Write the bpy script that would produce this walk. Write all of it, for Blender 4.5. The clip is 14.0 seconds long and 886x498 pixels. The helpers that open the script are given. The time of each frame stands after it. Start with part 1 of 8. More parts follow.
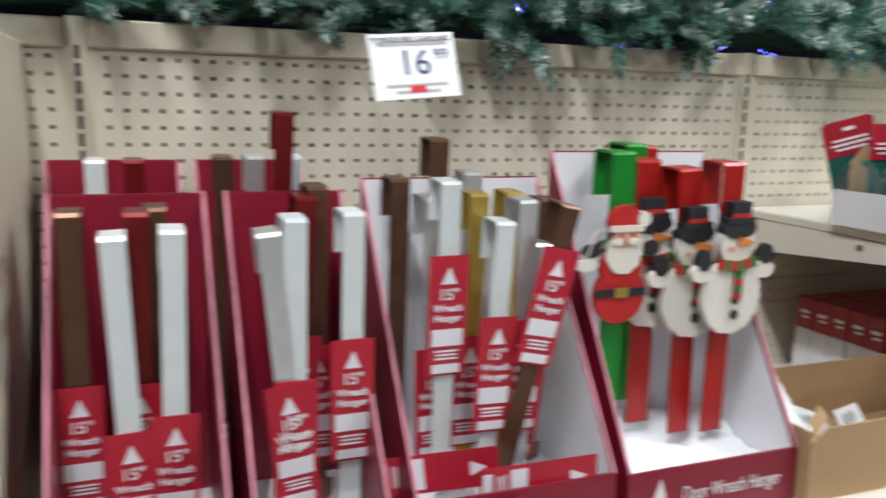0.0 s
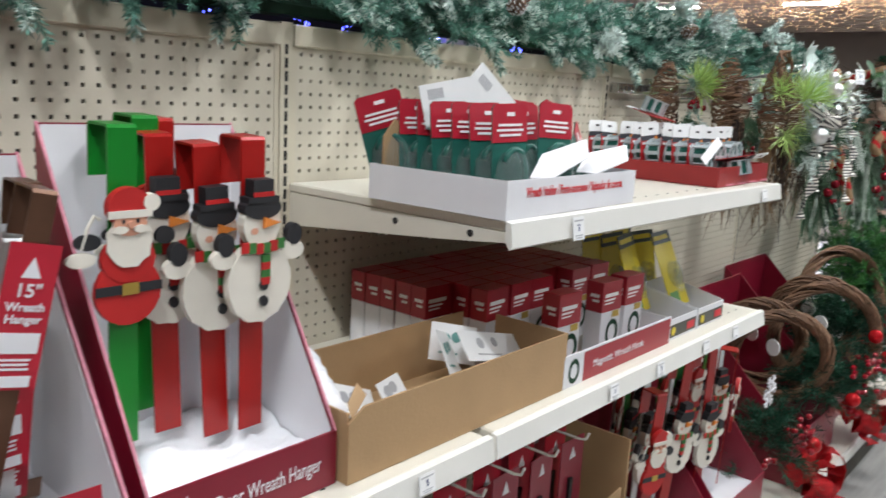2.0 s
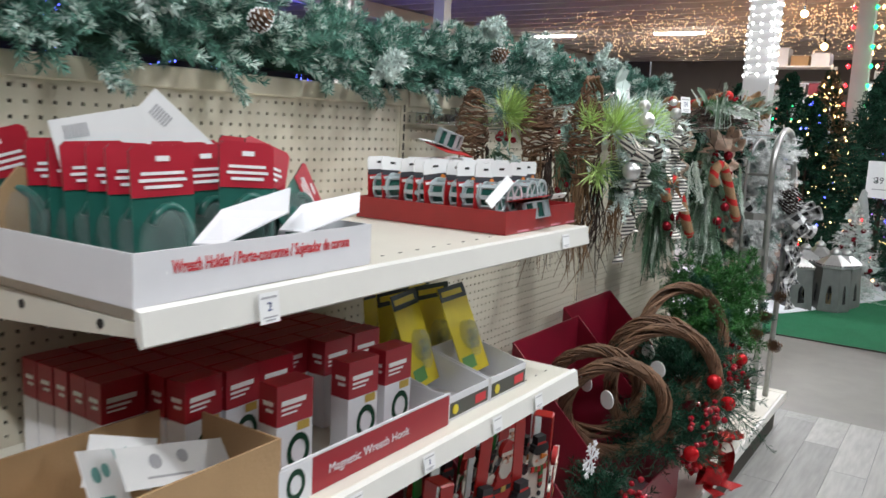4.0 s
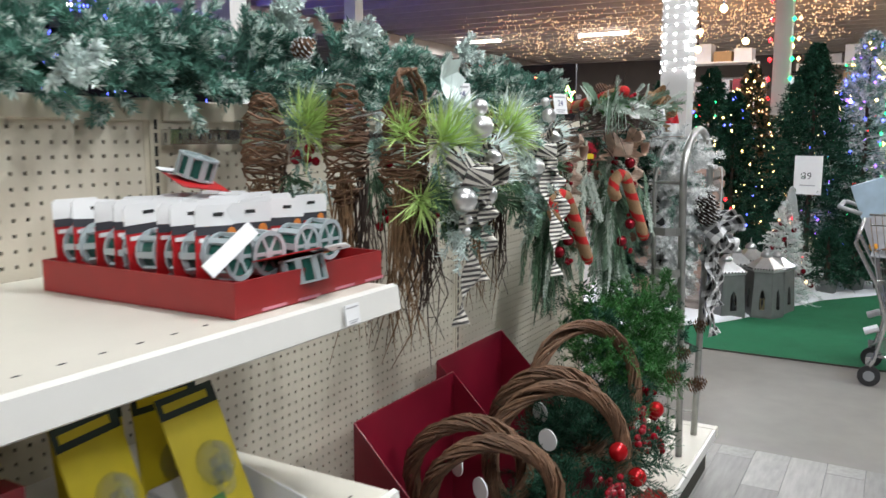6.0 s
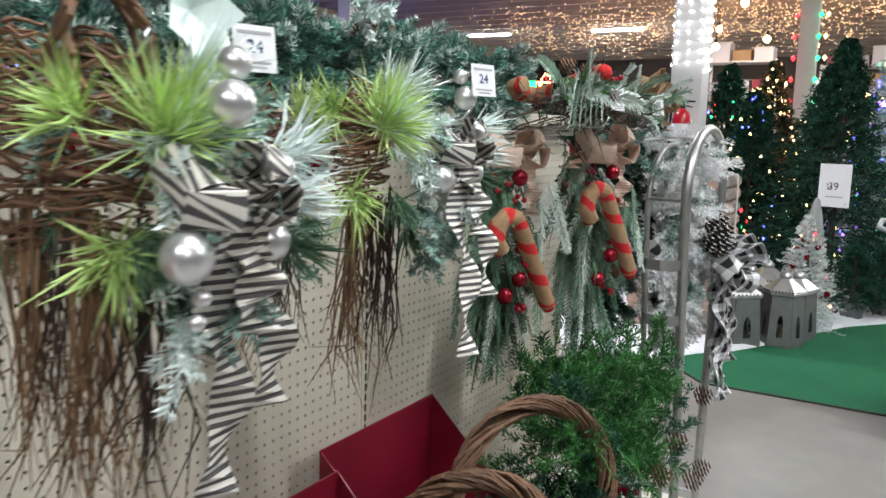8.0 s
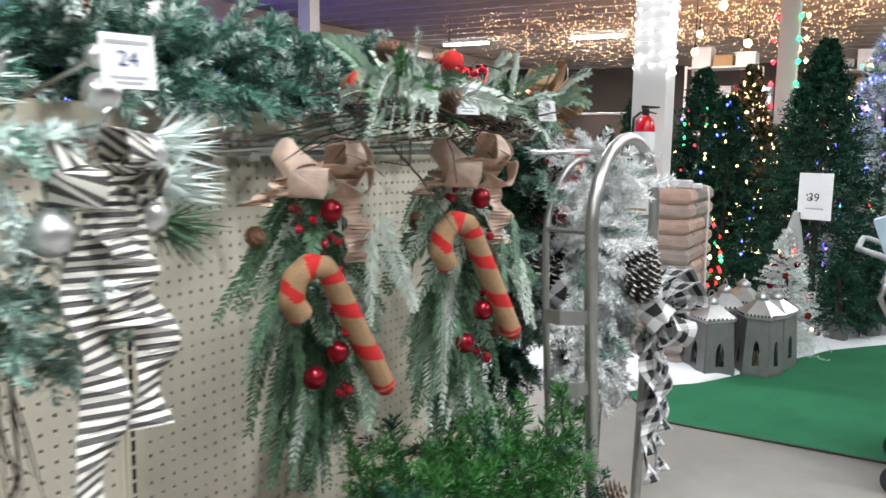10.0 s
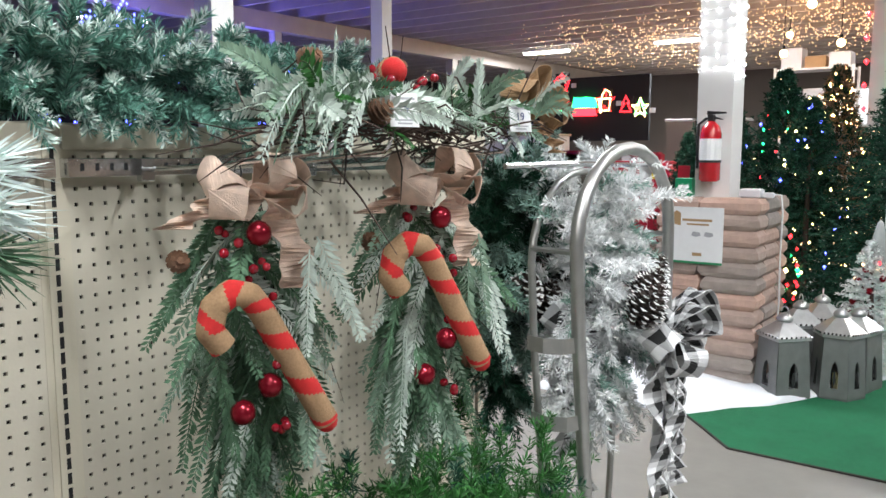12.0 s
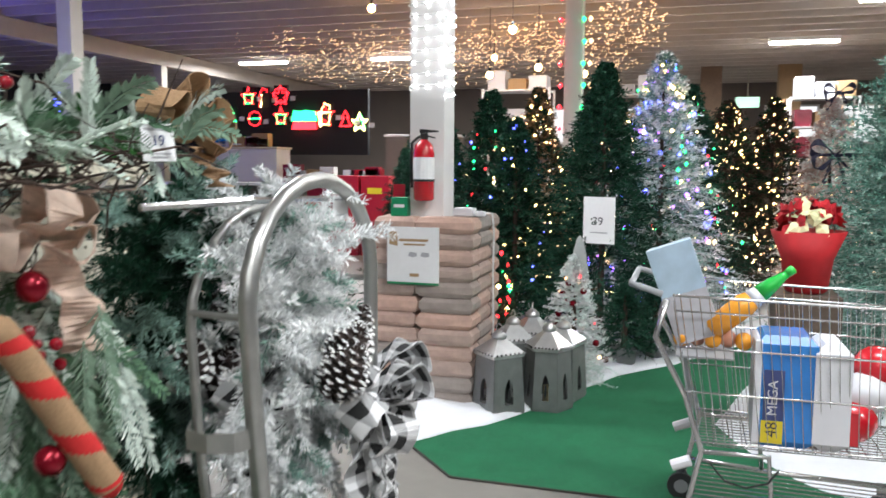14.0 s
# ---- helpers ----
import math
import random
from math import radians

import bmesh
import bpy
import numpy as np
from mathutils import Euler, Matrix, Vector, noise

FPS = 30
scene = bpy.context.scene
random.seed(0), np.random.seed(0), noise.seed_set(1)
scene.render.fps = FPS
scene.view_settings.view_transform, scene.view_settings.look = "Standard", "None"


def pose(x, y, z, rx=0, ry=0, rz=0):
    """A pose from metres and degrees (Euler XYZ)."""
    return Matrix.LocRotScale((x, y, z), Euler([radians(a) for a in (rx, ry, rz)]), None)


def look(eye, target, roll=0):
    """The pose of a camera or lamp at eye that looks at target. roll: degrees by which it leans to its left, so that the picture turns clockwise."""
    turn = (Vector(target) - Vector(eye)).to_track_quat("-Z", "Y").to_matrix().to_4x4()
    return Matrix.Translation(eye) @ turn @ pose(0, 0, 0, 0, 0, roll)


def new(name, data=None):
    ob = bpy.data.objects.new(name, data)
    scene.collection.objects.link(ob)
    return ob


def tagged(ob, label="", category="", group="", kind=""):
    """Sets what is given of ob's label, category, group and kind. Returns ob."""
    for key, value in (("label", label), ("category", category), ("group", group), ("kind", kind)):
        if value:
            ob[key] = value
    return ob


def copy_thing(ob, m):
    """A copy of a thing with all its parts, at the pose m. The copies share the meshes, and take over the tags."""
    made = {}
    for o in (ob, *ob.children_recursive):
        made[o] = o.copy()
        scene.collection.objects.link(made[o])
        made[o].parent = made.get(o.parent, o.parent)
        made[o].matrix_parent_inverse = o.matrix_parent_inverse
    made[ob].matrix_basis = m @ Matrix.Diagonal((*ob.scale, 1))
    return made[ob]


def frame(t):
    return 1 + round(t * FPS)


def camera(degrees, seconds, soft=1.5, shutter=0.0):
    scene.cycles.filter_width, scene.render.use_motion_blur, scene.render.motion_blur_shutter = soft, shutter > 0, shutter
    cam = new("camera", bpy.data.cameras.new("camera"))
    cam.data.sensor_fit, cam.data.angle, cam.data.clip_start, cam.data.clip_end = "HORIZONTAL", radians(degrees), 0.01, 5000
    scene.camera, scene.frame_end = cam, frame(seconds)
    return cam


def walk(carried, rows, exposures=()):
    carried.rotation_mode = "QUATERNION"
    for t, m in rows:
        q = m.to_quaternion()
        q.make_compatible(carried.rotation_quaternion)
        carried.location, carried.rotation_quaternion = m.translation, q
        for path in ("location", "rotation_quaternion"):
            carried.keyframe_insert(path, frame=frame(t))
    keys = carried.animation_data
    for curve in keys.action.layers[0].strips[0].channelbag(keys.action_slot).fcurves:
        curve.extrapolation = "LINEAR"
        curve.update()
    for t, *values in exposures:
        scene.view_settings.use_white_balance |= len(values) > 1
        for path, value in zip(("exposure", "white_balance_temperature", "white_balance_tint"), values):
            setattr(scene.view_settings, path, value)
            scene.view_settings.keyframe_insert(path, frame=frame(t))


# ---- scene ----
cam = camera(58.0, 14.0, shutter=0.5)
PATH = [
    (0, (-1.15, -1.307, 1.416), (-0.437, 0.527, 1.06), 1.3),
    (0.5, (-1.081, -1.3, 1.415), (-0.087, 0.4, 1.063), 2.3),
    (1, (-1.059, -1.291, 1.387), (0.121, 0.286, 1.04), 1.6),
    (1.5, (-1.011, -1.286, 1.4), (0.383, 0.094, 1.011), 2.2),
    (2, (-0.986, -1.27, 1.412), (0.504, 0.008, 1.03), 3.0),
    (2.5, (-0.932, -1.258, 1.431), (0.665, -0.11, 1.068), 3.2),
    (3, (-0.812, -1.286, 1.438), (0.811, -0.167, 1.097), 2.3),
    (3.5, (-0.649, -1.313, 1.439), (0.994, -0.215, 1.132), 2.7),
    (4, (-0.528, -1.302, 1.44), (1.122, -0.213, 1.134), 2.7),
    (4.2, (-0.465, -1.282, 1.436), (1.205, -0.225, 1.131), 2.4),
    (6.3, (0.245, -1.235, 1.46), (1.967, -0.258, 1.183), 0.15),
    (6.5, (0.311, -1.226, 1.452), (2.025, -0.234, 1.169), 0.2),
    (7, (0.52, -1.165, 1.446), (2.226, -0.16, 1.164), 1.5),
    (7.2, (0.615, -1.105, 1.448), (2.338, -0.133, 1.15), 2.4),
    (9.3, (1.327, -1.095, 1.475), (2.994, -0.02, 1.215), 0.4),
    (9.5, (1.393, -1.099, 1.478), (3.062, -0.029, 1.216), 0.8),
    (10, (1.562, -1.12, 1.47), (3.279, -0.129, 1.209), 0.9),
    (10.5, (1.715, -1.179, 1.473), (3.403, -0.139, 1.206), 1.5),
    (11, (1.777, -1.211, 1.477), (3.424, -0.108, 1.212), 1.2),
    (11.5, (1.777, -1.239, 1.475), (3.395, -0.087, 1.245), 0.3),
    (12, (1.789, -1.25, 1.479), (3.386, -0.07, 1.241), -0.0),
    (12.5, (1.816, -1.258, 1.483), (3.546, -0.281, 1.251), 0.1),
    (13, (1.886, -1.279, 1.491), (3.746, -0.579, 1.271), 0.9),
    (13.5, (1.976, -1.251, 1.489), (3.85, -0.591, 1.26), 0.7),
    (14, (2.141, -1.164, 1.513), (4.043, -0.582, 1.308), 0.4),
]
walk(cam, [(t, look(eye, target, roll)) for t, eye, target, roll in PATH],
     exposures=((0, 0.14), (1.5, 0.10), (3, 0.02), (4, -0.08), (7.2, -0.05), (9.3, 0.22), (12, 0.32), (14, 0.20)))

# ---- world, lamps ----
world = bpy.data.worlds.new("world")
scene.world = world
world.use_nodes = True
world.node_tree.nodes["Background"].inputs[0].default_value = (0.55, 0.6, 0.75, 1)
world.node_tree.nodes["Background"].inputs[1].default_value = 0.008


def tube_lamp(x, y, z, energy, length=1.22, along="y", col=(0.95, 1.0, 1.05)):
    d = bpy.data.lights.new("fluorescent_light", "AREA")
    d.shape, d.size, d.size_y, d.energy, d.color = "RECTANGLE", length, 0.16, energy, col
    o = new("fluorescent_light", d)
    o.matrix_world = pose(x, y, z, 0, 0, 90 if along == "y" else 0)
    return o


CEIL = 4.1
# the two at y = -4.4 are unseen, added to brighten the shelf fronts
LAMPS = [(-1.6, -1.45, 74), (1.7, -1.45, 76), (5.2, -1.9, 76), (-1.4, -4.4, 60), (3.6, -4.4, 105), (9.4, -3.2, 140),
         (7.0, 2.6, 130), (13.0, 1.5, 220), (15.0, -4.0, 220), (19.2, 8.5, 260), (19.2, 5.15, 240), (18.9, -3.15, 200)]
for lx, ly, le in LAMPS:
    tube_lamp(lx, ly, CEIL - 0.24, le)


# ---- materials ----
def lin(r, g, b):
    f = lambda v: v / 12.92 if v <= 0.04045 else ((v + 0.055) / 1.055) ** 2.4
    return tuple(f(v / 255) for v in (r, g, b))


def mat(name, col, rough=0.5, metal=0.0, var=0.1, scale=25.0, bump=0.0, bscale=120.0, emit=0.0, stretch=(1, 1, 1), spec=0.5, island=0.0, coat=0.0):
    m = bpy.data.materials.new(name)
    m.use_nodes = True
    nt = m.node_tree
    b = nt.nodes["Principled BSDF"]
    N = nt.nodes.new
    tc = N("ShaderNodeTexCoord")
    mp = N("ShaderNodeMapping")
    mp.inputs["Scale"].default_value = stretch
    nt.links.new(tc.outputs["Object"], mp.inputs[0])
    n1, n2 = N("ShaderNodeTexNoise"), N("ShaderNodeTexNoise")
    n1.inputs["Scale"].default_value, n2.inputs["Scale"].default_value = scale, scale * 0.13
    n1.inputs["Detail"].default_value = 4
    for n in (n1, n2):
        nt.links.new(mp.outputs[0], n.inputs["Vector"])
    add = N("ShaderNodeMath")
    add.operation = "ADD"
    nt.links.new(n1.outputs["Fac"], add.inputs[0])
    nt.links.new(n2.outputs["Fac"], add.inputs[1])
    src = add.outputs[0]
    if island:
        ge = N("ShaderNodeNewGeometry")
        ma = N("ShaderNodeMath")
        ma.operation = "MULTIPLY_ADD"
        ma.inputs[1].default_value = island
        nt.links.new(ge.outputs["Random Per Island"], ma.inputs[0])
        nt.links.new(src, ma.inputs[2])
        sb = N("ShaderNodeMath")
        sb.operation = "SUBTRACT"
        sb.inputs[1].default_value = island / 2
        nt.links.new(ma.outputs[0], sb.inputs[0])
        src = sb.outputs[0]
    mr = N("ShaderNodeMapRange")
    mr.inputs["From Min"].default_value, mr.inputs["From Max"].default_value = 0.6, 1.4
    nt.links.new(src, mr.inputs["Value"])
    mx = N("ShaderNodeMix")
    mx.data_type = "RGBA"
    mx.inputs["A"].default_value = (*[max(0, v * (1 - var)) for v in col], 1)
    mx.inputs["B"].default_value = (*[min(1, v * (1 + var)) for v in col], 1)
    nt.links.new(mr.outputs[0], mx.inputs["Factor"])
    nt.links.new(mx.outputs["Result"], b.inputs["Base Color"])
    b.inputs["Roughness"].default_value, b.inputs["Metallic"].default_value = rough, metal
    b.inputs["Specular IOR Level"].default_value = spec
    b.inputs["Coat Weight"].default_value = coat
    if bump:
        n3, bp = N("ShaderNodeTexNoise"), N("ShaderNodeBump")
        n3.inputs["Scale"].default_value = bscale
        nt.links.new(mp.outputs[0], n3.inputs["Vector"])
        bp.inputs["Strength"].default_value, bp.inputs["Distance"].default_value = bump, 0.004
        nt.links.new(n3.outputs["Fac"], bp.inputs["Height"])
        nt.links.new(bp.outputs[0], b.inputs["Normal"])
    if emit:
        b.inputs["Emission Color"].default_value, b.inputs["Emission Strength"].default_value = (*col, 1), emit
    return m


def stripes(name, a, b, scale, axis="Z", rough=0.8, check=False):
    """Cloth woven in two colours: bands along one axis, or a check."""
    m = mat(name, a, rough, bump=0.3, bscale=600)
    nt = m.node_tree
    bs = nt.nodes["Principled BSDF"]
    tc = nt.nodes.new("ShaderNodeTexCoord")
    uv = nt.nodes.new("ShaderNodeSeparateXYZ")
    nt.links.new(tc.outputs["UV"], uv.inputs[0])
    outs = []
    for k in ("X", "Y") if check else (axis,):
        mu, fr, gt = (nt.nodes.new("ShaderNodeMath") for _ in range(3))
        mu.operation, fr.operation, gt.operation = "MULTIPLY", "FRACT", "GREATER_THAN"
        mu.inputs[1].default_value, gt.inputs[1].default_value = scale, 0.5
        nt.links.new(uv.outputs[k], mu.inputs[0])
        nt.links.new(mu.outputs[0], fr.inputs[0])
        nt.links.new(fr.outputs[0], gt.inputs[0])
        outs.append(gt.outputs[0])
    fac = outs[0]
    if check:
        s = nt.nodes.new("ShaderNodeMath")
        s.operation = "ADD"
        nt.links.new(outs[0], s.inputs[0])
        nt.links.new(outs[1], s.inputs[1])
        h = nt.nodes.new("ShaderNodeMath")
        h.operation = "MULTIPLY"
        h.inputs[1].default_value = 0.5
        nt.links.new(s.outputs[0], h.inputs[0])
        fac = h.outputs[0]
    mx = nt.nodes.new("ShaderNodeMix")
    mx.data_type = "RGBA"
    mx.inputs["A"].default_value, mx.inputs["B"].default_value = (*a, 1), (*b, 1)
    nt.links.new(fac, mx.inputs["Factor"])
    nt.links.new(mx.outputs["Result"], bs.inputs["Base Color"])
    return m


def clear(name, col, rough=0.08, alpha=0.25):
    """Thin clear plastic film."""
    m = mat(name, col, rough, var=0.02, bump=1.0, bscale=130)
    b = m.node_tree.nodes["Principled BSDF"]
    b.inputs["Alpha"].default_value = alpha
    b.inputs["Specular IOR Level"].default_value = 1.0
    return m


def glow(name, col, strength):
    m = bpy.data.materials.new(name)
    m.use_nodes = True
    b = m.node_tree.nodes["Principled BSDF"]
    b.inputs["Base Color"].default_value = (*col, 1)
    b.inputs["Emission Color"].default_value = (*col, 1)
    b.inputs["Emission Strength"].default_value = strength
    return m


STEEL = mat("cream_enamel", (0.62, 0.57, 0.45), 0.45, var=0.06, scale=9, bump=0.05)
PANEL = mat("pegboard_enamel", (0.60, 0.555, 0.45), 0.55, var=0.08, scale=6, bump=0.08)
SHELFM = mat("shelf_enamel", (0.64, 0.61, 0.53), 0.4, var=0.07, scale=8, bump=0.05)
STRIP = mat("price_strip_plastic", (0.72, 0.71, 0.67), 0.3, var=0.05, scale=12)
BLACK = mat("black_slot", (0.012, 0.012, 0.012), 0.7)
# dark boards and edging; on the shelving its colour stands in for shade
DARK = mat("dark_board_and_shade", (0.05, 0.045, 0.035), 0.9)
PAPER = mat("white_paper", (0.82, 0.82, 0.82), 0.6, var=0.04)
WHITEC = mat("white_card", (0.72, 0.72, 0.75), 0.5, var=0.05, scale=14)
REDCARD = mat("red_card", (0.42, 0.012, 0.03), 0.4, var=0.12, scale=18)
MAROON = mat("maroon_card", (0.22, 0.008, 0.025), 0.35, var=0.15, scale=10)
PINKEDGE = mat("cut_card_edge", (0.55, 0.2, 0.26), 0.7, var=0.3, scale=160)
CARTON = mat("brown_cardboard", (0.40, 0.255, 0.13), 0.75, var=0.1, scale=12, bump=0.15, bscale=200)
CHROME = mat("zinc_wire", (0.66, 0.66, 0.66), 0.22, 1.0, var=0.08)
PRINT = mat("black_print", (0.04, 0.04, 0.05), 0.6)
BLUEPRINT = mat("blue_print", (0.05, 0.07, 0.2), 0.6)
GREYPRINT = mat("grey_print", (0.4, 0.4, 0.42), 0.6)
REDPRINT = mat("red_print", (0.6, 0.03, 0.04), 0.6)
NICKEL = mat("brushed_nickel", (0.72, 0.74, 0.74), 0.3, 0.75, var=0.1, scale=60)
BRONZE = mat("bronze_metal", (0.13, 0.065, 0.04), 0.35, 0.6, var=0.2, scale=40)
REDMETAL = mat("red_metal", (0.360, 0.009, 0.007), 0.3, 0.1, var=0.1)
GREENMETAL = mat("green_metal", (0.006, 0.2, 0.02), 0.3, 0.1, var=0.1)
GOLDMETAL = mat("gold_metal", (0.6, 0.42, 0.1), 0.3, 0.8, var=0.1)
NEEDLE = mat("green_needle", (0.022, 0.085, 0.05), 0.55, var=0.5, scale=14, island=0.7, spec=0.25)
NEEDLE_BLUE = mat("blue_green_needle", (0.12, 0.265, 0.21), 0.6, var=0.5, scale=12, island=0.8, spec=0.25)
NEEDLE_DARK = mat("dark_green_needle", (0.008, 0.042, 0.022), 0.55, var=0.5, scale=10, island=0.7, spec=0.2)
NEEDLE_BRIGHT = mat("bright_green_needle", (0.036, 0.15, 0.032), 0.45, var=0.5, scale=14, island=0.8, spec=0.3)
NEEDLE_LIME = mat("lime_needle", (0.46, 0.62, 0.22), 0.5, var=0.4, scale=14, island=0.6)
FROST = mat("frosted_needle", (0.68, 0.78, 0.74), 0.7, var=0.3, scale=20, island=0.5)
FLOCK = mat("flocked_needle", (0.80, 0.84, 0.83), 0.8, var=0.3, scale=20, island=0.6)
FROSTGREEN = mat("frosted_green_needle", (0.24, 0.38, 0.32), 0.65, var=0.45, scale=20, island=0.8)
VINE = mat("grapevine", (0.155, 0.082, 0.045), 0.75, var=0.45, scale=60, bump=0.4, island=0.6)
TWIG = mat("brown_twig", (0.05, 0.03, 0.022), 0.8, var=0.4, scale=60, island=0.6)
SWAGGREEN = mat("grey_green_frond", (0.075, 0.15, 0.085), 0.65, var=0.45, scale=16, island=0.6, spec=0.25)
SWAGGREY = mat("pale_grey_green_frond", (0.20, 0.30, 0.215), 0.7, var=0.35, scale=16, island=0.6, spec=0.25)
SWAGFROST = mat("frosted_frond", (0.52, 0.60, 0.53), 0.75, var=0.3, scale=16, island=0.5, spec=0.25)
GREYFROST = mat("grey_frosted_needle", (0.58, 0.68, 0.63), 0.7, var=0.35, scale=18, island=0.6, spec=0.25)
STRAW = mat("dry_straw_twig", (0.23, 0.135, 0.07), 0.85, var=0.4, scale=60, island=0.7)
BERRY = mat("red_berry", (0.26, 0.006, 0.016), 0.15, var=0.15, coat=0.5)
SILVER = mat("silver_ball", (0.78, 0.78, 0.78), 0.32, 0.85, var=0.05)
CONE = mat("pine_cone_scale", (0.17, 0.085, 0.045), 0.8, var=0.4, scale=60, island=0.6)
CONEDARK = mat("dark_cone_scale", (0.045, 0.03, 0.025), 0.8, var=0.4, scale=60, island=0.6)
CONETIP = mat("frosted_cone_tip", (0.78, 0.78, 0.76), 0.8, var=0.15)
BURLAP = mat("burlap", (0.38, 0.235, 0.125), 0.9, var=0.25, scale=200, bump=0.6, bscale=700)
BURLAPRED = mat("red_felt_stripe", (0.55, 0.02, 0.02), 0.9, var=0.15, scale=90, bump=0.4, bscale=500)
RIBBON = mat("printed_burlap_ribbon", (0.66, 0.50, 0.40), 0.9, var=0.35, scale=45, bump=0.5, bscale=500)
GLITTER = mat("red_glitter_ribbon", (0.5, 0.01, 0.015), 0.25, 0.5, var=0.5, scale=300, bump=0.9, bscale=500)
STRIPED = stripes("black_white_striped_ribbon", (0.74, 0.71, 0.64), (0.085, 0.08, 0.078), 96.0, "Y")
CHECKED = stripes("black_white_check_ribbon", (0.75, 0.75, 0.75), (0.012, 0.012, 0.012), 19.0, check=True)
FLOORTILE = mat("grey_wood_look_vinyl", (0.33, 0.32, 0.305), 0.45, var=0.3, scale=14, stretch=(0.35, 3, 1), bump=0.05)
CONCRETE = mat("polished_concrete", (0.235, 0.222, 0.20), 0.45, var=0.14, scale=7, bump=0.06, bscale=60)
CARPET = mat("green_carpet", (0.008, 0.135, 0.055), 0.95, var=0.18, scale=40, bump=0.5, bscale=700)
SNOW = mat("white_snow_blanket", (0.83, 0.84, 0.87), 0.95, var=0.04, scale=30, bump=0.7, bscale=90)
WHITEPAINT = mat("white_paint", (0.78, 0.77, 0.75), 0.5, var=0.05, scale=5)
CEILM = mat("tan_painted_ceiling", (0.52, 0.42, 0.35), 0.7, var=0.1, scale=3)
BEAM = mat("painted_ceiling_beam", (0.62, 0.54, 0.48), 0.6, var=0.1, scale=4)
# black display boards; also carries the painted shade of the far wall
BLACKWALL = mat("black_wall_and_shade", (0.014, 0.014, 0.017), 0.9)
WALLM = mat("painted_wall", (0.20, 0.165, 0.14), 0.7, var=0.06, scale=3)


# ---- mesh building ----
class G:
    def __init__(self):
        self.v, self.f, self.m, self.uv, self.n = [], [], [], {}, 0

    def add(self, v, f, m=0, uv=None):
        base = self.n
        self.v.append(np.asarray(v, float).reshape(-1, 3))
        self.n += len(self.v[-1])
        for k, q in enumerate(f):
            if uv is not None:
                self.uv[len(self.f)] = [uv[i] for i in q]
            self.f.append([i + base for i in q])
            self.m.append(m)
        return self

    def box(self, x0, x1, y0, y1, z0, z1, m=0, bev=0.0, M=None):
        if bev:
            b = bev
            v = []
            for z, i in ((z0, b), (z0 + b, 0), (z1 - b, 0), (z1, b)):
                v += [(x0 + i, y0 + i, z), (x1 - i, y0 + i, z), (x1 - i, y1 - i, z), (x0 + i, y1 - i, z)]
            f = [(3, 2, 1, 0), (12, 13, 14, 15)]
            for k in range(3):
                for j in range(4):
                    f.append((4 * k + j, 4 * k + (j + 1) % 4, 4 * k + 4 + (j + 1) % 4, 4 * k + 4 + j))
        else:
            v = [(x0, y0, z0), (x1, y0, z0), (x1, y1, z0), (x0, y1, z0), (x0, y0, z1), (x1, y0, z1), (x1, y1, z1), (x0, y1, z1)]
            f = [(3, 2, 1, 0), (4, 5, 6, 7), (0, 1, 5, 4), (1, 2, 6, 5), (2, 3, 7, 6), (3, 0, 4, 7)]
        if M is not None:
            v = [M @ Vector(p) for p in v]
        return self.add(v, f, m)

    def prism(self, pts, d, m=0, M=None):
        """A flat outline pts, thickened by the vector d."""
        n = len(pts)
        v = [Vector(p) for p in pts] + [Vector(p) + Vector(d) for p in pts]
        if M is not None:
            v = [M @ p for p in v]
        f = [tuple(range(n))[::-1], tuple(range(n, 2 * n))] + [(i, (i + 1) % n, n + (i + 1) % n, n + i) for i in range(n)]
        return self.add(v, f, m)

    def tube(self, pts, r, n=6, m=0, caps=True, closed=False):
        pts = np.asarray([tuple(p) for p in pts], float)
        k = len(pts)
        r = np.broadcast_to(np.asarray(r, float), (k,))
        if closed:
            tan = np.roll(pts, -1, 0) - np.roll(pts, 1, 0)
        else:
            tan = np.gradient(pts, axis=0)
        tan /= np.linalg.norm(tan, axis=1)[:, None] + 1e-12
        ref = np.array((0.31, 0.17, 0.93)) if abs(tan[0] @ np.array((0.31, 0.17, 0.93))) < 0.9 else np.array((0.9, 0.4, 0.1))
        V = []
        u = None
        for i in range(k):
            u = np.cross(tan[i], ref) if u is None else u - (u @ tan[i]) * tan[i]
            u /= np.linalg.norm(u) + 1e-12
            w = np.cross(tan[i], u)
            a = np.arange(n) * 2 * np.pi / n
            V.append(pts[i] + r[i] * (np.cos(a)[:, None] * u + np.sin(a)[:, None] * w))
        f = []
        for i in range(k if closed else k - 1):
            a, b = i * n, ((i + 1) % k) * n
            for j in range(n):
                f.append((a + j, a + (j + 1) % n, b + (j + 1) % n, b + j))
        if caps and not closed:
            f += [tuple(range(n))[::-1], tuple(range((k - 1) * n, k * n))]
        return self.add(np.concatenate(V), f, m)

    def ball(self, c, r, m=0, n=8, k=6, squash=1.0):
        v = [(c[0], c[1], c[2] - r * squash)]
        for i in range(1, k):
            a = -math.pi / 2 + math.pi * i / k
            for j in range(n):
                b = 2 * math.pi * j / n
                v.append((c[0] + r * math.cos(a) * math.cos(b), c[1] + r * math.cos(a) * math.sin(b), c[2] + r * squash * math.sin(a)))
        v.append((c[0], c[1], c[2] + r * squash))
        f = [(0, 1 + (j + 1) % n, 1 + j) for j in range(n)]
        for i in range(k - 2):
            for j in range(n):
                a = 1 + i * n
                f.append((a + j, a + (j + 1) % n, a + n + (j + 1) % n, a + n + j))
        t = len(v) - 1
        f += [(t, t - n + j, t - n + (j + 1) % n) for j in range(n)]
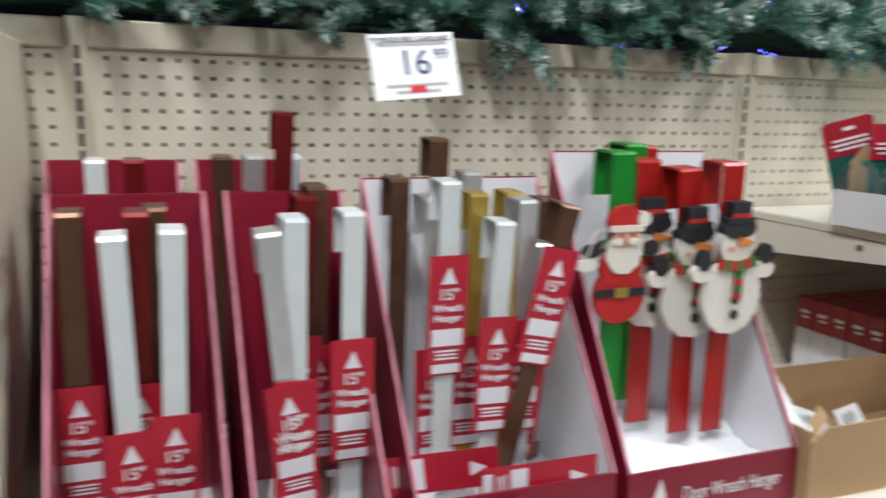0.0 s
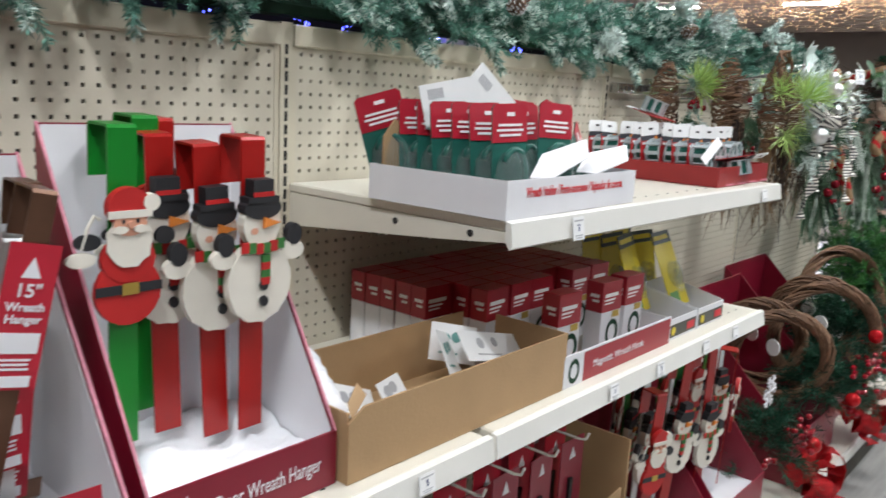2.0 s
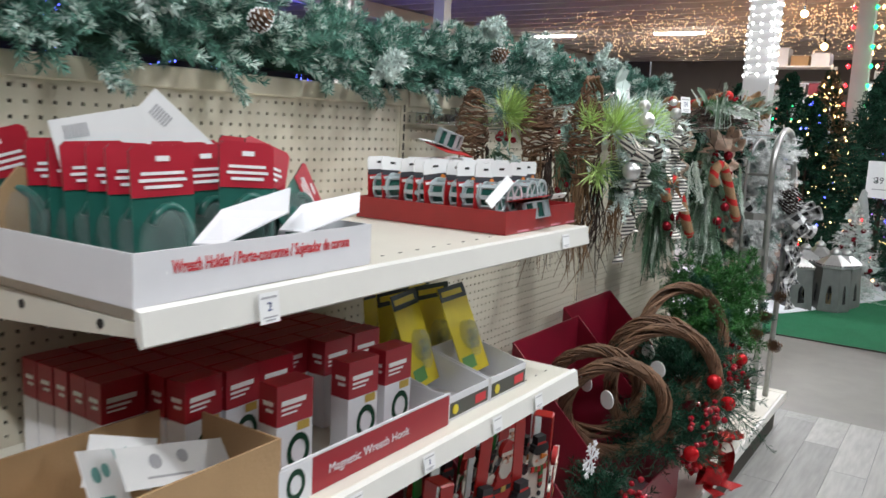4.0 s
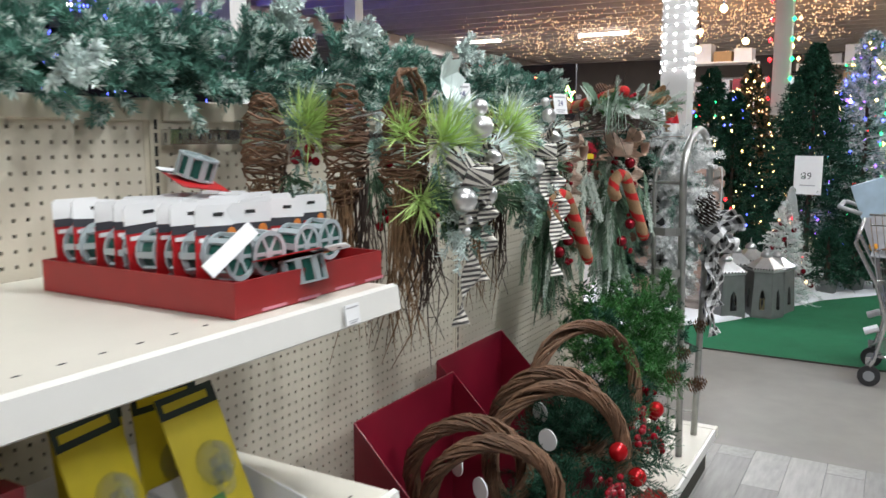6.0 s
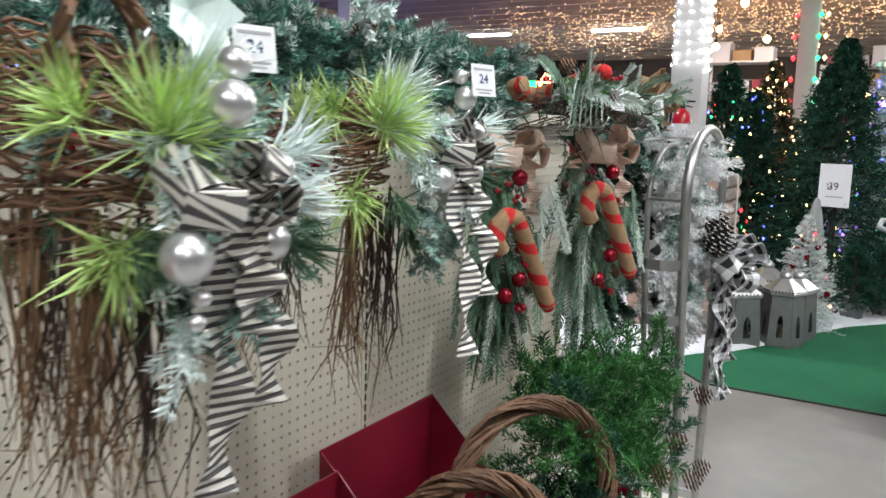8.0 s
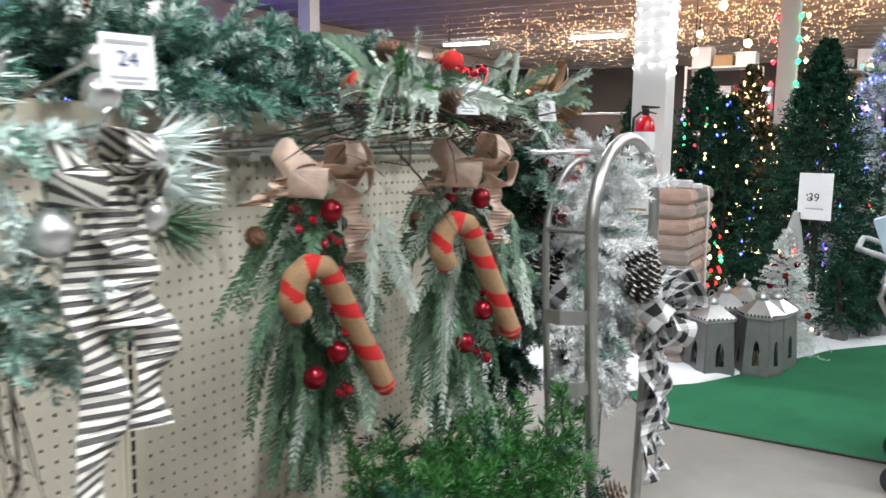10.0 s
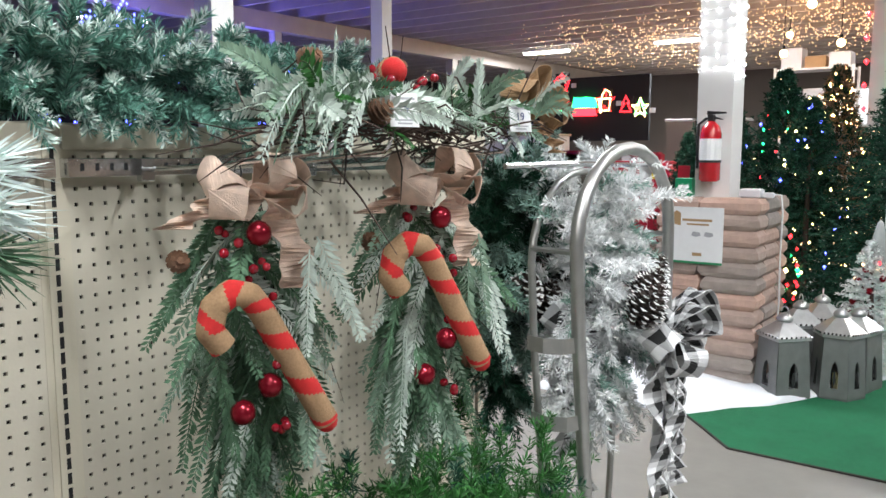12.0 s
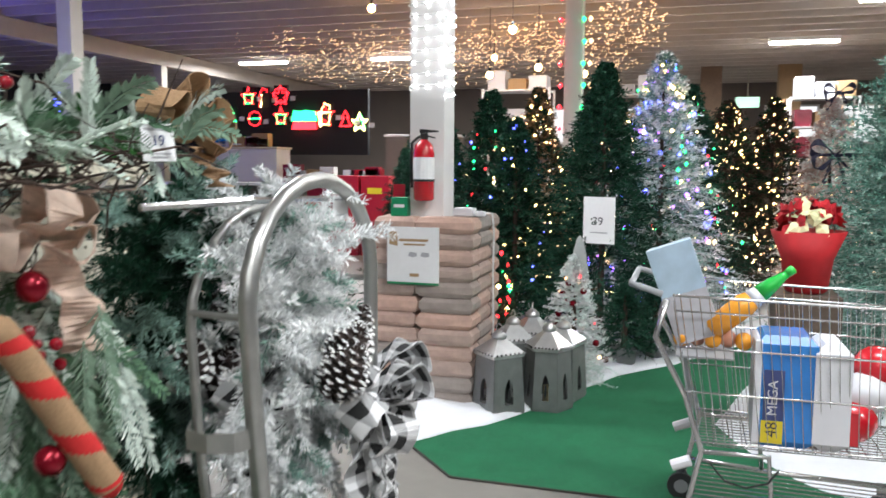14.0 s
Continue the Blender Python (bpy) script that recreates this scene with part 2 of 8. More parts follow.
        return self.add(v, f, m)

    def lathe(self, prof, c=(0, 0, 0), n=12, m=0, M=None):
        v, f = [], []
        for r, z in prof:
            for j in range(n):
                a = 2 * math.pi * j / n
                v.append(Vector((c[0] + r * math.cos(a), c[1] + r * math.sin(a), c[2] + z)))
        for i in range(len(prof) - 1):
            for j in range(n):
                f.append((i * n + j, i * n + (j + 1) % n, i * n + n + (j + 1) % n, i * n + n + j))
        f += [tuple(range(n))[::-1], tuple(range((len(prof) - 1) * n, len(prof) * n))]
        if M is not None:
            v = [M @ p for p in v]
        return self.add(v, f, m)

    def ribbon(self, pts, width, side, m=0, thick=0.0012):
        """A cloth band along pts, side gives its breadth; uv runs in metres."""
        pts = [Vector(p) for p in pts]
        k = len(pts)
        sides = side if isinstance(side, list) else [side] * k
        v, uv, d = [], [], 0.0
        for i, p in enumerate(pts):
            if i:
                d += (p - pts[i - 1]).length
            w = width[i] if isinstance(width, (list, tuple)) else width
            s = Vector(sides[i]).normalized() * w / 2
            t = (pts[min(i + 1, k - 1)] - pts[max(i - 1, 0)])
            nn = s.cross(t).normalized() * thick if t.length > 1e-6 else Vector((0, thick, 0))
            v += [p - s, p + s, p + s + nn, p - s + nn]
            uv += [(0, d), (w, d), (w, d), (0, d)]
        f = []
        for i in range(k - 1):
            a, b = 4 * i, 4 * i + 4
            f += [(a, a + 1, b + 1, b), (a + 2, a + 3, b + 3, b + 2), (a + 1, a + 2, b + 2, b + 1), (a + 3, a, b, b + 3)]
        return self.add(v, f, m, uv)

    def sprig(self, p, d, length, count, needle, width, m=0, lean=0.9, stem=0.0015, stem_m=None, droop=0.0, flat=False, rng=np.random):
        """A twig with needles standing round it."""
        p, d = np.asarray(p, float), np.asarray(d, float)
        d = d / (np.linalg.norm(d) + 1e-9)
        s = rng.uniform(0.05, 1.0, count)
        ref = np.array((0, 0, 1.0)) if abs(d[2]) < 0.9 else np.array((1.0, 0, 0))
        u = np.cross(d, ref)
        u /= np.linalg.norm(u)
        w = np.cross(d, u)
        a = rng.uniform(0, 2 * np.pi, count)
        if flat:
            a = np.where(rng.rand(count) < 0.5, 0, np.pi) + rng.normal(0, 0.25, count)
        rad = np.cos(a)[:, None] * u + np.sin(a)[:, None] * w
        th = lean * rng.uniform(0.7, 1.2, count)
        nd = np.cos(th)[:, None] * d + np.sin(th)[:, None] * rad
        base = p + s[:, None] * length * d
        base[:, 2] -= droop * s ** 2 * length
        L = needle * rng.uniform(0.7, 1.15, count) * (1 - 0.35 * s)
        side = np.cross(nd, rng.normal(size=(count, 3)))
        side /= np.linalg.norm(side, axis=1)[:, None] + 1e-9
        tip = base + L[:, None] * nd
        mid = base + 0.55 * L[:, None] * nd
        V = np.stack([base, mid + side * width / 2, tip, mid - side * width / 2], 1).reshape(-1, 3)
        F = np.arange(count * 4).reshape(-1, 4).tolist()
        self.add(V, F, m)
        if stem:
            e = p + d * length
            e[2] -= droop * length
            q = p + d * length * 0.5
            q[2] -= droop * 0.25 * length
            self.tube([p, q, e], [stem, stem * 0.8, stem * 0.4], 3, m if stem_m is None else stem_m, caps=False)
        return self

    def mesh(self, name, mats, smooth=False):
        me = bpy.data.meshes.new(name)
        v = np.concatenate(self.v) if self.v else np.zeros((0, 3))
        me.from_pydata(v.tolist(), [], self.f)
        for x in mats if isinstance(mats, (list, tuple)) else [mats]:
            me.materials.append(x)
        me.polygons.foreach_set("material_index", self.m)
        if smooth:
            me.polygons.foreach_set("use_smooth", [True] * len(self.f))
        if self.uv:
            lay = me.uv_layers.new(name="uv")
            for k, co in self.uv.items():
                for li, c in zip(me.polygons[k].loop_indices, co):
                    lay.data[li].uv = c
        me.update()
        return me


def thing(name, label, category, at=(0, 0, 0), rz=0.0, group="", kind=""):
    e = new(name)
    e.matrix_basis = pose(*at, 0, 0, rz)
    return tagged(e, label, category, group, kind)


STUFFED = {"twig_bundle", "twig_tail", "pine_spray", "foliage", "pine_pick", "frosted_sprig", "frosted_pick", "crown", "vine", "deck_slots", "slotted_strip", "print_line", "rim_hole", "card_print", "cut_out"}


def part(name, g, mats, parent=None, label="", smooth=False):
    o = new(name, g if isinstance(g, bpy.types.Mesh) else g.mesh(name, mats, smooth))
    if parent is not None:
        o.parent = parent
    if label:
        o["label"] = label
    if name in STUFFED:
        o["kind"] = "stuff"
    return o


def solo(name, g, mats, label, category, group="", kind="", smooth=False, M=None):
    o = tagged(part(name, g, mats, None, label, smooth), label, category, group, kind)
    if M is not None:
        o.matrix_basis = M
    return o


def text(body, size, material, parent, m, name="lettering", bold=0.0):
    c = bpy.data.curves.new(name, "FONT")
    c.body, c.size, c.align_x, c.align_y, c.extrude, c.offset = body, size, "CENTER", "CENTER", 0.0003, bold
    t = bpy.data.objects.new("tmp", c)
    me = bpy.data.meshes.new_from_object(t)
    bpy.data.objects.remove(t)
    me.name = name
    me.materials.clear()
    me.materials.append(material)
    o = new(name, me)
    o.parent = parent
    o.matrix_basis = m
    return o


FRONT = lambda x, y, z, rz=0.0, rx=90.0: pose(x, y, z, rx, 0, rz)   # lettering that faces the aisle


# ---- floor, carpet, ceiling, walls ----
g = G().box(-9, 32, -16, 22, -0.2, -0.012)
solo("ground", g, CONCRETE, "grey polished concrete shop floor", "floor", kind="structure")
floor = thing("floor", "pale grey wood-look vinyl planks beside the shelves", "floor", kind="structure")
PL = G().box(0, 0.914, 0, 0.1524, -0.012, 0.0, 0, 0.0008)
plank_mesh = PL.mesh("plank", FLOORTILE)
nt = FLOORTILE.node_tree
oi, hs = nt.nodes.new("ShaderNodeObjectInfo"), nt.nodes.new("ShaderNodeHueSaturation")
mr = nt.nodes.new("ShaderNodeMapRange")
mr.inputs["To Min"].default_value, mr.inputs["To Max"].default_value = 0.72, 1.18
nt.links.new(oi.outputs["Random"], mr.inputs["Value"])
nt.links.new(mr.outputs[0], hs.inputs["Value"])
bs = nt.nodes["Principled BSDF"]
nt.links.new(bs.inputs["Base Color"].links[0].from_socket, hs.inputs["Color"])
nt.links.new(hs.outputs[0], bs.inputs["Base Color"])


def concrete_slab(x0, x1, y0, y1):
    return G().box(x0, x1, y0, y1, -0.011, -0.001)


solo("floor_concrete", concrete_slab(4.0, 31, -15, 21), CONCRETE, "smooth grey concrete walkway in front of the carpet", "floor", kind="structure")
solo("floor_back", concrete_slab(-8, 4.0, 0.02, 21), CONCRETE, "grey concrete floor behind the shelving", "floor", kind="structure")
solo("floor_start", concrete_slab(-8, -1.6, -15, 0.02), CONCRETE, "grey concrete floor at the aisle's start", "floor", kind="structure")
solo("floor_side", concrete_slab(-1.6, 4.0, -15, -3.07), CONCRETE, "grey concrete floor of the next aisle", "floor", kind="structure")

g = G()
out = [(5.76, -0.10), (5.98, 0.10), (6.3, 0.40), (6.3, 1.2), (12, 1.2), (12, -6.5), (5.76, -6.5)]
g.prism([(x, y, 0.0) for x, y in out], (0, 0, 0.008))
solo("carpet", g, CARPET, "bright green carpet with a dark cut edge", "carpet", kind="structure")
g = G()
for a, b in zip([(5.76, -6.5), (5.76, -0.10), (5.98, 0.10)], [(5.76, -0.10), (5.98, 0.10), (6.3, 0.40)]):
    g.tube([(a[0], a[1], 0.004), (b[0], b[1], 0.004)], 0.007, 6)
solo("carpet_trim", g, DARK, "dark edging strip of the green carpet", "trim", kind="structure")


def sheet(x0, x1, y0, y1, n, m, hf):
    g = G()
    v, f = [], []
    for i in range(n + 1):
        for j in range(m + 1):
            x, y = x0 + (x1 - x0) * i / n, y0 + (y1 - y0) * j / m
            v.append((x, y, hf(x, y)))
    for i in range(n):
        for j in range(m):
            a = i * (m + 1) + j
            f.append((a, a + m + 1, a + m + 2, a + 1))
    return g.add(v, f)


def snow_edge(y):
    """The wavy front edge of the snow blanket: its x for each y."""
    k = [(-7, 12.0), (-2.2, 10.2), (-1.12, 8.45), (-0.72, 7.95), (-0.45, 7.35), (-0.2, 6.75), (0.1, 6.35), (0.28, 6.12), (1.2, 6.1)]
    for (ya, xa), (yb, xb) in zip(k, k[1:]):
        if y <= yb:
            return xa + (xb - xa) * (y - ya) / (yb - ya) + 0.05 * noise.noise((y * 7, 0, 0))
    return 6.1


g = G()
v, f = [], []
NS, MS = 90, 36
for j in range(NS + 1):
    y = -6 + 7.2 * j / NS
    x0 = snow_edge(y)
    for i in range(MS + 1):
        x = x0 + (12.0 - x0) * (i / MS) ** 1.6 if x0 < 11.9 else x0
        h = 0.012 + 0.05 * min(1, i / 5) * (0.6 + noise.noise((x * 3, y * 3, 2)) + 0.4 * noise.noise((x * 9, y * 9, 5)))
        v.append((x, y, max(0.012, h) if i else 0.002))
for j in range(NS):
    for i in range(MS):
        a = j * (MS + 1) + i
        f.append((a, a + 1, a + MS + 2, a + MS + 1))
g.add(v, f)
solo("snow_blanket", g, SNOW, "fluffy white artificial snow blanket spread under the trees", "snow blanket", smooth=True)

# ceiling: ribbed deck on purlins and girders
g = G().box(-9, 32, -16, 22, CEIL + 0.12, CEIL + 0.2)
x = -8.5
while x < 31.5:
    g.box(x, x + 0.09, -16, 22, CEIL - 0.10, CEIL + 0.12, 1)
    for k in range(1, 4):
        g.box(x + 0.175 * k + 0.03, x + 0.175 * k + 0.085, -16, 22, CEIL + 0.055, CEIL + 0.12, 0)
    x += 0.70
solo("ceiling", g, [CEILM, BEAM], "tan painted ribbed roof deck on rows of purlins", "ceiling", kind="structure")
for gy in (10.1, -6.8):
    g = G().box(-9, 32, gy - 0.1, gy + 0.1, CEIL - 0.42, CEIL - 0.11)
    solo("girder", g, BEAM, "pale painted steel roof girder on thin posts", "beam", kind="structure")
g = G().box(9.4, 9.52, -16, 9.1, CEIL - 0.30, CEIL - 0.101)
solo("girder", g, BEAM, "pale painted steel roof girder on thin posts", "beam", kind="structure")
solo("wall_east", G().box(27.5, 27.7, -16, 22, 0, CEIL + 0.12), WALLM, "pale painted end wall of the shop", "wall", kind="structure")
solo("wall_west", G().box(-9, -8.8, -16, 22, 0, CEIL + 0.12), WALLM, "pale painted wall behind the start", "wall", kind="structure")
# the north wall's darkness is shade put into its colour
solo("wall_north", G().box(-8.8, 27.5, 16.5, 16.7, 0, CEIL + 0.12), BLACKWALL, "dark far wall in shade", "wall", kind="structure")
solo("wall_south", G().box(-8.8, 27.5, -12, -11.8, 0, CEIL + 0.12), WALLM, "pale painted side wall of the shop", "wall", kind="structure")


def light_fixture(x, y):
    t = thing("ceiling_light", "white fluorescent strip light hung under the ceiling", "ceiling light", (x, y, CEIL - 0.2), group="fluorescent strip lights")
    part("housing", G().box(-0.09, 0.09, -0.63, 0.63, 0.03, 0.10, 0, 0.006), WHITEPAINT, t)
    for dy in (-0.5, 0.5):
        part("hanger", G().tube([(0, dy, 0.10), (0, dy, 0.325)], 0.008, 6), STEEL, t)
    for dx in (-0.045, 0.045):
        part("tube", G().tube([(dx, -0.6, 0.0), (dx, 0.6, 0.0)], 0.024, 8), TUBEGLOW, t)
    return t


TUBEGLOW = glow("fluorescent_tube", (1.0, 0.97, 0.92), 20.0)
# housings also hang at the two added fill lamps, out of view
for lx, ly, le in LAMPS:
    light_fixture(lx, ly)

# ---- posts ----
def post(x, y, w, z1, label, m):
    t = thing("column", label, "column", (x, y, 0), kind="structure")
    part("shaft", G().box(-w / 2, w / 2, -w / 2, w / 2, 0, z1, 0, 0.008), m, t)
    part("base_plate", G().box(-w * 0.8, w * 0.8, -w * 0.8, w * 0.8, 0, 0.02, 0, 0.003), m, t)
    return t


post(6.9, 5.3, 0.26, CEIL, "white painted square steel column", WHITEPAINT)
post(17.5, 10.1, 0.2, CEIL - 0.42, "thin grey steel post under the girder", STEEL)
post(12.0, 10.1, 0.16, CEIL - 0.42, "thin grey steel post under the girder", STEEL)
post(23.0, 10.1, 0.2, CEIL - 0.42, "thin grey steel post under the girder", STEEL)
post(10.2, 6.0, 0.2, CEIL, "white painted square steel column", WHITEPAINT)

# ---- shelving run along the aisle ----
BAY = 1.22
g = G()
P, NX, NZ, HW = 0.0254, 46, 50, 0.0033
v = [(0.026 + P * i, 0, 0.215 + P * k) for i in range(NX + 1) for k in range(NZ + 1)]
f = []
for i in range(NX):
    for k in range(NZ):
        cx, cz = 0.026 + P * (i + 0.5), 0.215 + P * (k + 0.5)
        b, q = len(v), i * (NZ + 1) + k
        o4 = (q, q + NZ + 1, q + NZ + 2, q + 1)
        for y in (0, 0.005):
            v += [(cx - HW, y, cz - HW), (cx + HW, y, cz - HW), (cx + HW, y, cz + HW), (cx - HW, y, cz + HW)]
        for j in range(4):
            jj = (j + 1) % 4
            f += [(o4[j], o4[jj], b + jj, b + j), (b + j, b + jj, b + 4 + jj, b + 4 + j)]
PEG = G().add(v, f).mesh("pegboard", PANEL)
g = G()
for k in range(51):
    z = 0.2 + P * k
    g.box(-0.0035, 0.0035, -0.0046, -0.003, z, z + 0.019)
SLOTS = g.mesh("slotted_strip", BLACK)


def bay(i):
    x0 = BAY * i
    t = thing("shelving_bay", "cream steel shelving bay with a perforated pegboard back", "shelving", (x0, 0, 0), group="shelving run")
    part("pegboard", PEG, None, t, "cream perforated pegboard")
    # added dark sheet: paints the shade seen through the peg holes
    part("shade_backing", G().box(0.02, 1.2, 0.02, 0.05, 0.19, 1.5), DARK, t)
    part("top_rail", G().box(0.016, 1.204, -0.009, 0.07, 1.485, 1.527, 0, 0.003), STEEL, t)
    part("upright", G().box(-0.014, 0.014, -0.004, 0.07, 0.0, 1.53, 0, 0.001).box(0.0142, 0.026, -0.001, 0.01, 0.2, 1.487).box(-0.026, -0.0142, -0.001, 0.01, 0.2, 1.487), STEEL, t)
    part("slotted_strip", SLOTS, None, t)
    part("base_deck", G().box(0.003, 1.217, -0.62, -0.002, 0.165, 0.19, 0, 0.003), SHELFM, t)
    part("deck_strip", G().box(0.003, 1.217, -0.632, -0.6205, 0.148, 0.19, 0, 0.002), STRIP, t)
    # kick plate coloured dark for the shade under the deck
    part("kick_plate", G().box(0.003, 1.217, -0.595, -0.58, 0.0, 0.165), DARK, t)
    return t


for i in (-2, -1, 0, 1, 2):
    bay(i)
end = thing("shelving_end", "cream steel end upright and deck end of the shelving run", "shelving", (BAY * 3, 0, 0))
part("upright", G().box(-0.014, 0.014, -0.004, 0.07, 0.0, 1.53, 0, 0.001), STEEL, end)
part("deck_end", G().box(0.0, 0.05, -0.632, -0.002, 0.148, 0.19, 0, 0.003), SHELFM, end)
part("foot", G().box(0.0, 0.03, -0.59, 0.06, 0.0, 0.147, 0, 0.002), STEEL, end)


def shelf(x0, z, label):
    t = thing("shelf", label, "shelf", (x0, 0, z))
    part("deck", G().box(0.012, 1.208, -0.545, -0.003, -0.018, 0.0, 0, 0.003), SHELFM, t)
    part("price_strip", G().prism([(0.004, -0.546, 0.001), (0.004, -0.556, -0.002), (0.004, -0.562, -0.04), (0.004, -0.556, -0.044), (0.004, -0.546, -0.03)], (1.212, 0, 0)), STRIP, t, "white plastic price strip")
    for x in (0.0125, 1.2045):
        b = part("bracket", G().prism([(x, -0.003, -0.0185), (x, -0.545, -0.0185), (x, -0.545, -0.035), (x, -0.40, -0.05), (x, -0.003, -0.085)], (0.003, 0, 0)), SHELFM, t)
        for y, zz in ((-0.30, -0.034), (-0.47, -0.03)):
            part("rivet_hole", G().tube([(x - 0.0016, y, zz), (x + 0.0046, y, zz)], 0.0062, 8), BLACK, b)
    gg = G()
    for k in range(23):
        gg.box(0.05 + k * 0.05, 0.058 + k * 0.05, -0.503, -0.5, 0.0, 0.0006)
    part("deck_slots", gg, BLACK, t)
    return t


shelf(0, 1.222, "cream steel upper shelf with a white price strip")
shelf(0, 0.872, "cream steel lower shelf with a white price strip")
shelf(-BAY, 0.872, "cream steel lower shelf with a white price strip")
d = thing("divider_panel", "pale grey end panel closing the next bay", "panel", (-1.29, 0, 0))
part("panel", G().box(-0.03, 0.0, -0.46, -0.01, 0.19, 1.49, 0, 0.003), STEEL, d)


def price_tag(x, y, z, w, h, body, parent=None, lean=-10.0, rz=0.0, size=None):
    t = thing("price_tag", "small white price ticket with dark printed price", "price tag", (x, y, z), rz)
    M = pose(0, 0, 0, lean, 0, 0)
    part("card", G().box(-w / 2, w / 2, -0.0012, 0.0, -h / 2, h / 2, 0, 0.0, M), PAPER, t)
    gg = G()
    for k, (a, b, c) in enumerate(((0.34, 0.8, 0.07), (-0.3, 0.7, 0.05), (-0.4, 0.5, 0.05))):
        gg.box(-w / 2 * b, w / 2 * b, -0.0016, -0.0013, h * a - h * c / 2, h * a + h * c / 2, 0, 0.0, M)
    part("print_line", gg, GREYPRINT, t)
    if body:
        text(body, size or h * 0.42, BLUEPRINT, t, M @ pose(0, -0.0017, h * 0.03, 90, 0, 0))
    return t


tg = price_tag(-0.778, -0.225, 1.468, 0.13, 0.092, "16", lean=-14, rz=4, size=0.05)
text("99", 0.022, BLUEPRINT, tg, pose(0, 0, 0, -14, 0, 0) @ pose(0.042, -0.0017, 0.014, 90, 0, 0))
part("badge", G().box(-0.012, 0.012, -0.0018, -0.0013, -0.038, -0.028, 0, 0.0, pose(0, 0, 0, -14, 0, 0)), REDPRINT, tg)
part("tag_wire", G().tube([(0, 0.004, 0.02), (0.0, 0.10, 0.012), (0, 0.22, 0.0)], 0.0025, 6), CHROME, tg)
text("9' JINGLE BELL GARLAND", 0.0105, PRINT, tg, pose(0, 0, 0, -14, 0, 0) @ pose(0, -0.0019, 0.037, 90, 0, 0))
tg.matrix_basis = tg.matrix_basis @ pose(0, 0, 0, 0, -5, 0)
price_tag(0.19, -0.564, 1.197, 0.035, 0.04, "2", lean=-8)
price_tag(1.08, -0.564, 1.2, 0.035, 0.03, "", lean=-8)
for x, b in ((-0.17, "5"), (0.38, "3"), (0.58, "3"), (0.82, ""), (1.0, "")):
    price_tag(x, -0.563, 0.853, 0.034, 0.03, b, lean=-8)


# ---- hanger display boxes on the lower shelf ----
SH = 0.873


def hanger_box(x0, x1, yf, yb, ztop, lip, inner, label, words=""):
    t = thing("display_box", label, "display box", ((x0 + x1) / 2, yf, SH), group="hanger display boxes")
    w, d, h, th = (x1 - x0) / 2, yb - yf, ztop - SH, 0.004
    prof = lambda x: [(x, 0, 0.0), (x, 0, lip), (x, d, h), (x, d, 0.0)]
    for s in (-1, 1):
        part("side_panel", G().prism(prof(s * w), (-s * th, 0, 0)), MAROON, t)
        part("lining", G().prism([(s * (w - th - 0.0006), 0.004, 0.004), (s * (w - th - 0.0006), 0.004, lip - 0.004), (s * (w - th - 0.0006), d - 0.004, h - 0.01), (s * (w - th - 0.0006), d - 0.004, 0.004)], (-s * 0.001, 0, 0)), inner, t)
        part("cut_edge", G().prism([(s * w, -0.0006, lip), (s * w, d, h + 0.0006), (s * (w - th), d, h + 0.0006), (s * (w - th), -0.0006, lip)], (0, 0, 0.0012)), PINKEDGE, t, "pale cut edge of the card")
    part("back_panel", G().box(-w + th, w - th, d - th, d, 0.0, h), MAROON, t)
    part("back_lining", G().box(-w + th, w - th, d - th - 0.002, d - th - 0.0006, 0.01, h - 0.002), inner, t)
    part("lip", G().box(-w + th, w - th, 0.0, th, 0.0, lip), MAROON, t)
    part("tray_floor", G().box(-w + th, w - th, th, d - th, 0.02, 0.03), WHITEC, t)
    if words:
        text(words, 0.03, WHITEC, t, FRONT(0.03, -0.0006, lip * 0.48)).scale = (0.62, 1, 1)
        gg = G().prism([(-w + 0.035, -0.0004, lip * 0.3), (-w + 0.065, -0.0004, lip * 0.3), (-w + 0.05, -0.0004, lip * 0.85)], (0, -0.0004, 0))
        part("tree_mark", gg, WHITEC, t)
    return t


def label_card(g, gw, M, w=0.052, h=0.155):
    """A red printed card with its white print; y faces the aisle."""
    g.box(-w / 2, w / 2, -0.004, -0.0032, -h, 0.0, 0, 0.0, M)
    gw.prism([(-0.010, -0.0043, -0.036), (0.010, -0.0043, -0.036), (0.0, -0.0043, -0.014)], (0, -0.0003, 0), 0, M)
    for z, a, b in ((-0.124, 0.3, 0.0025), (-0.129, 0.26, 0.0025), (-0.134, 0.28, 0.0025)):
        gw.box(-w * a, w * a, -0.0046, -0.0042, z, z + b, 0, 0.0, M)
    gw.box(-w * 0.4, w * 0.4, -0.0046, -0.0042, -0.116, -0.094, 0, 0.0, M)
    gw.box(-w * 0.36, w * 0.36, -0.0046, -0.0042, -0.152, -0.140, 0, 0.0, M)


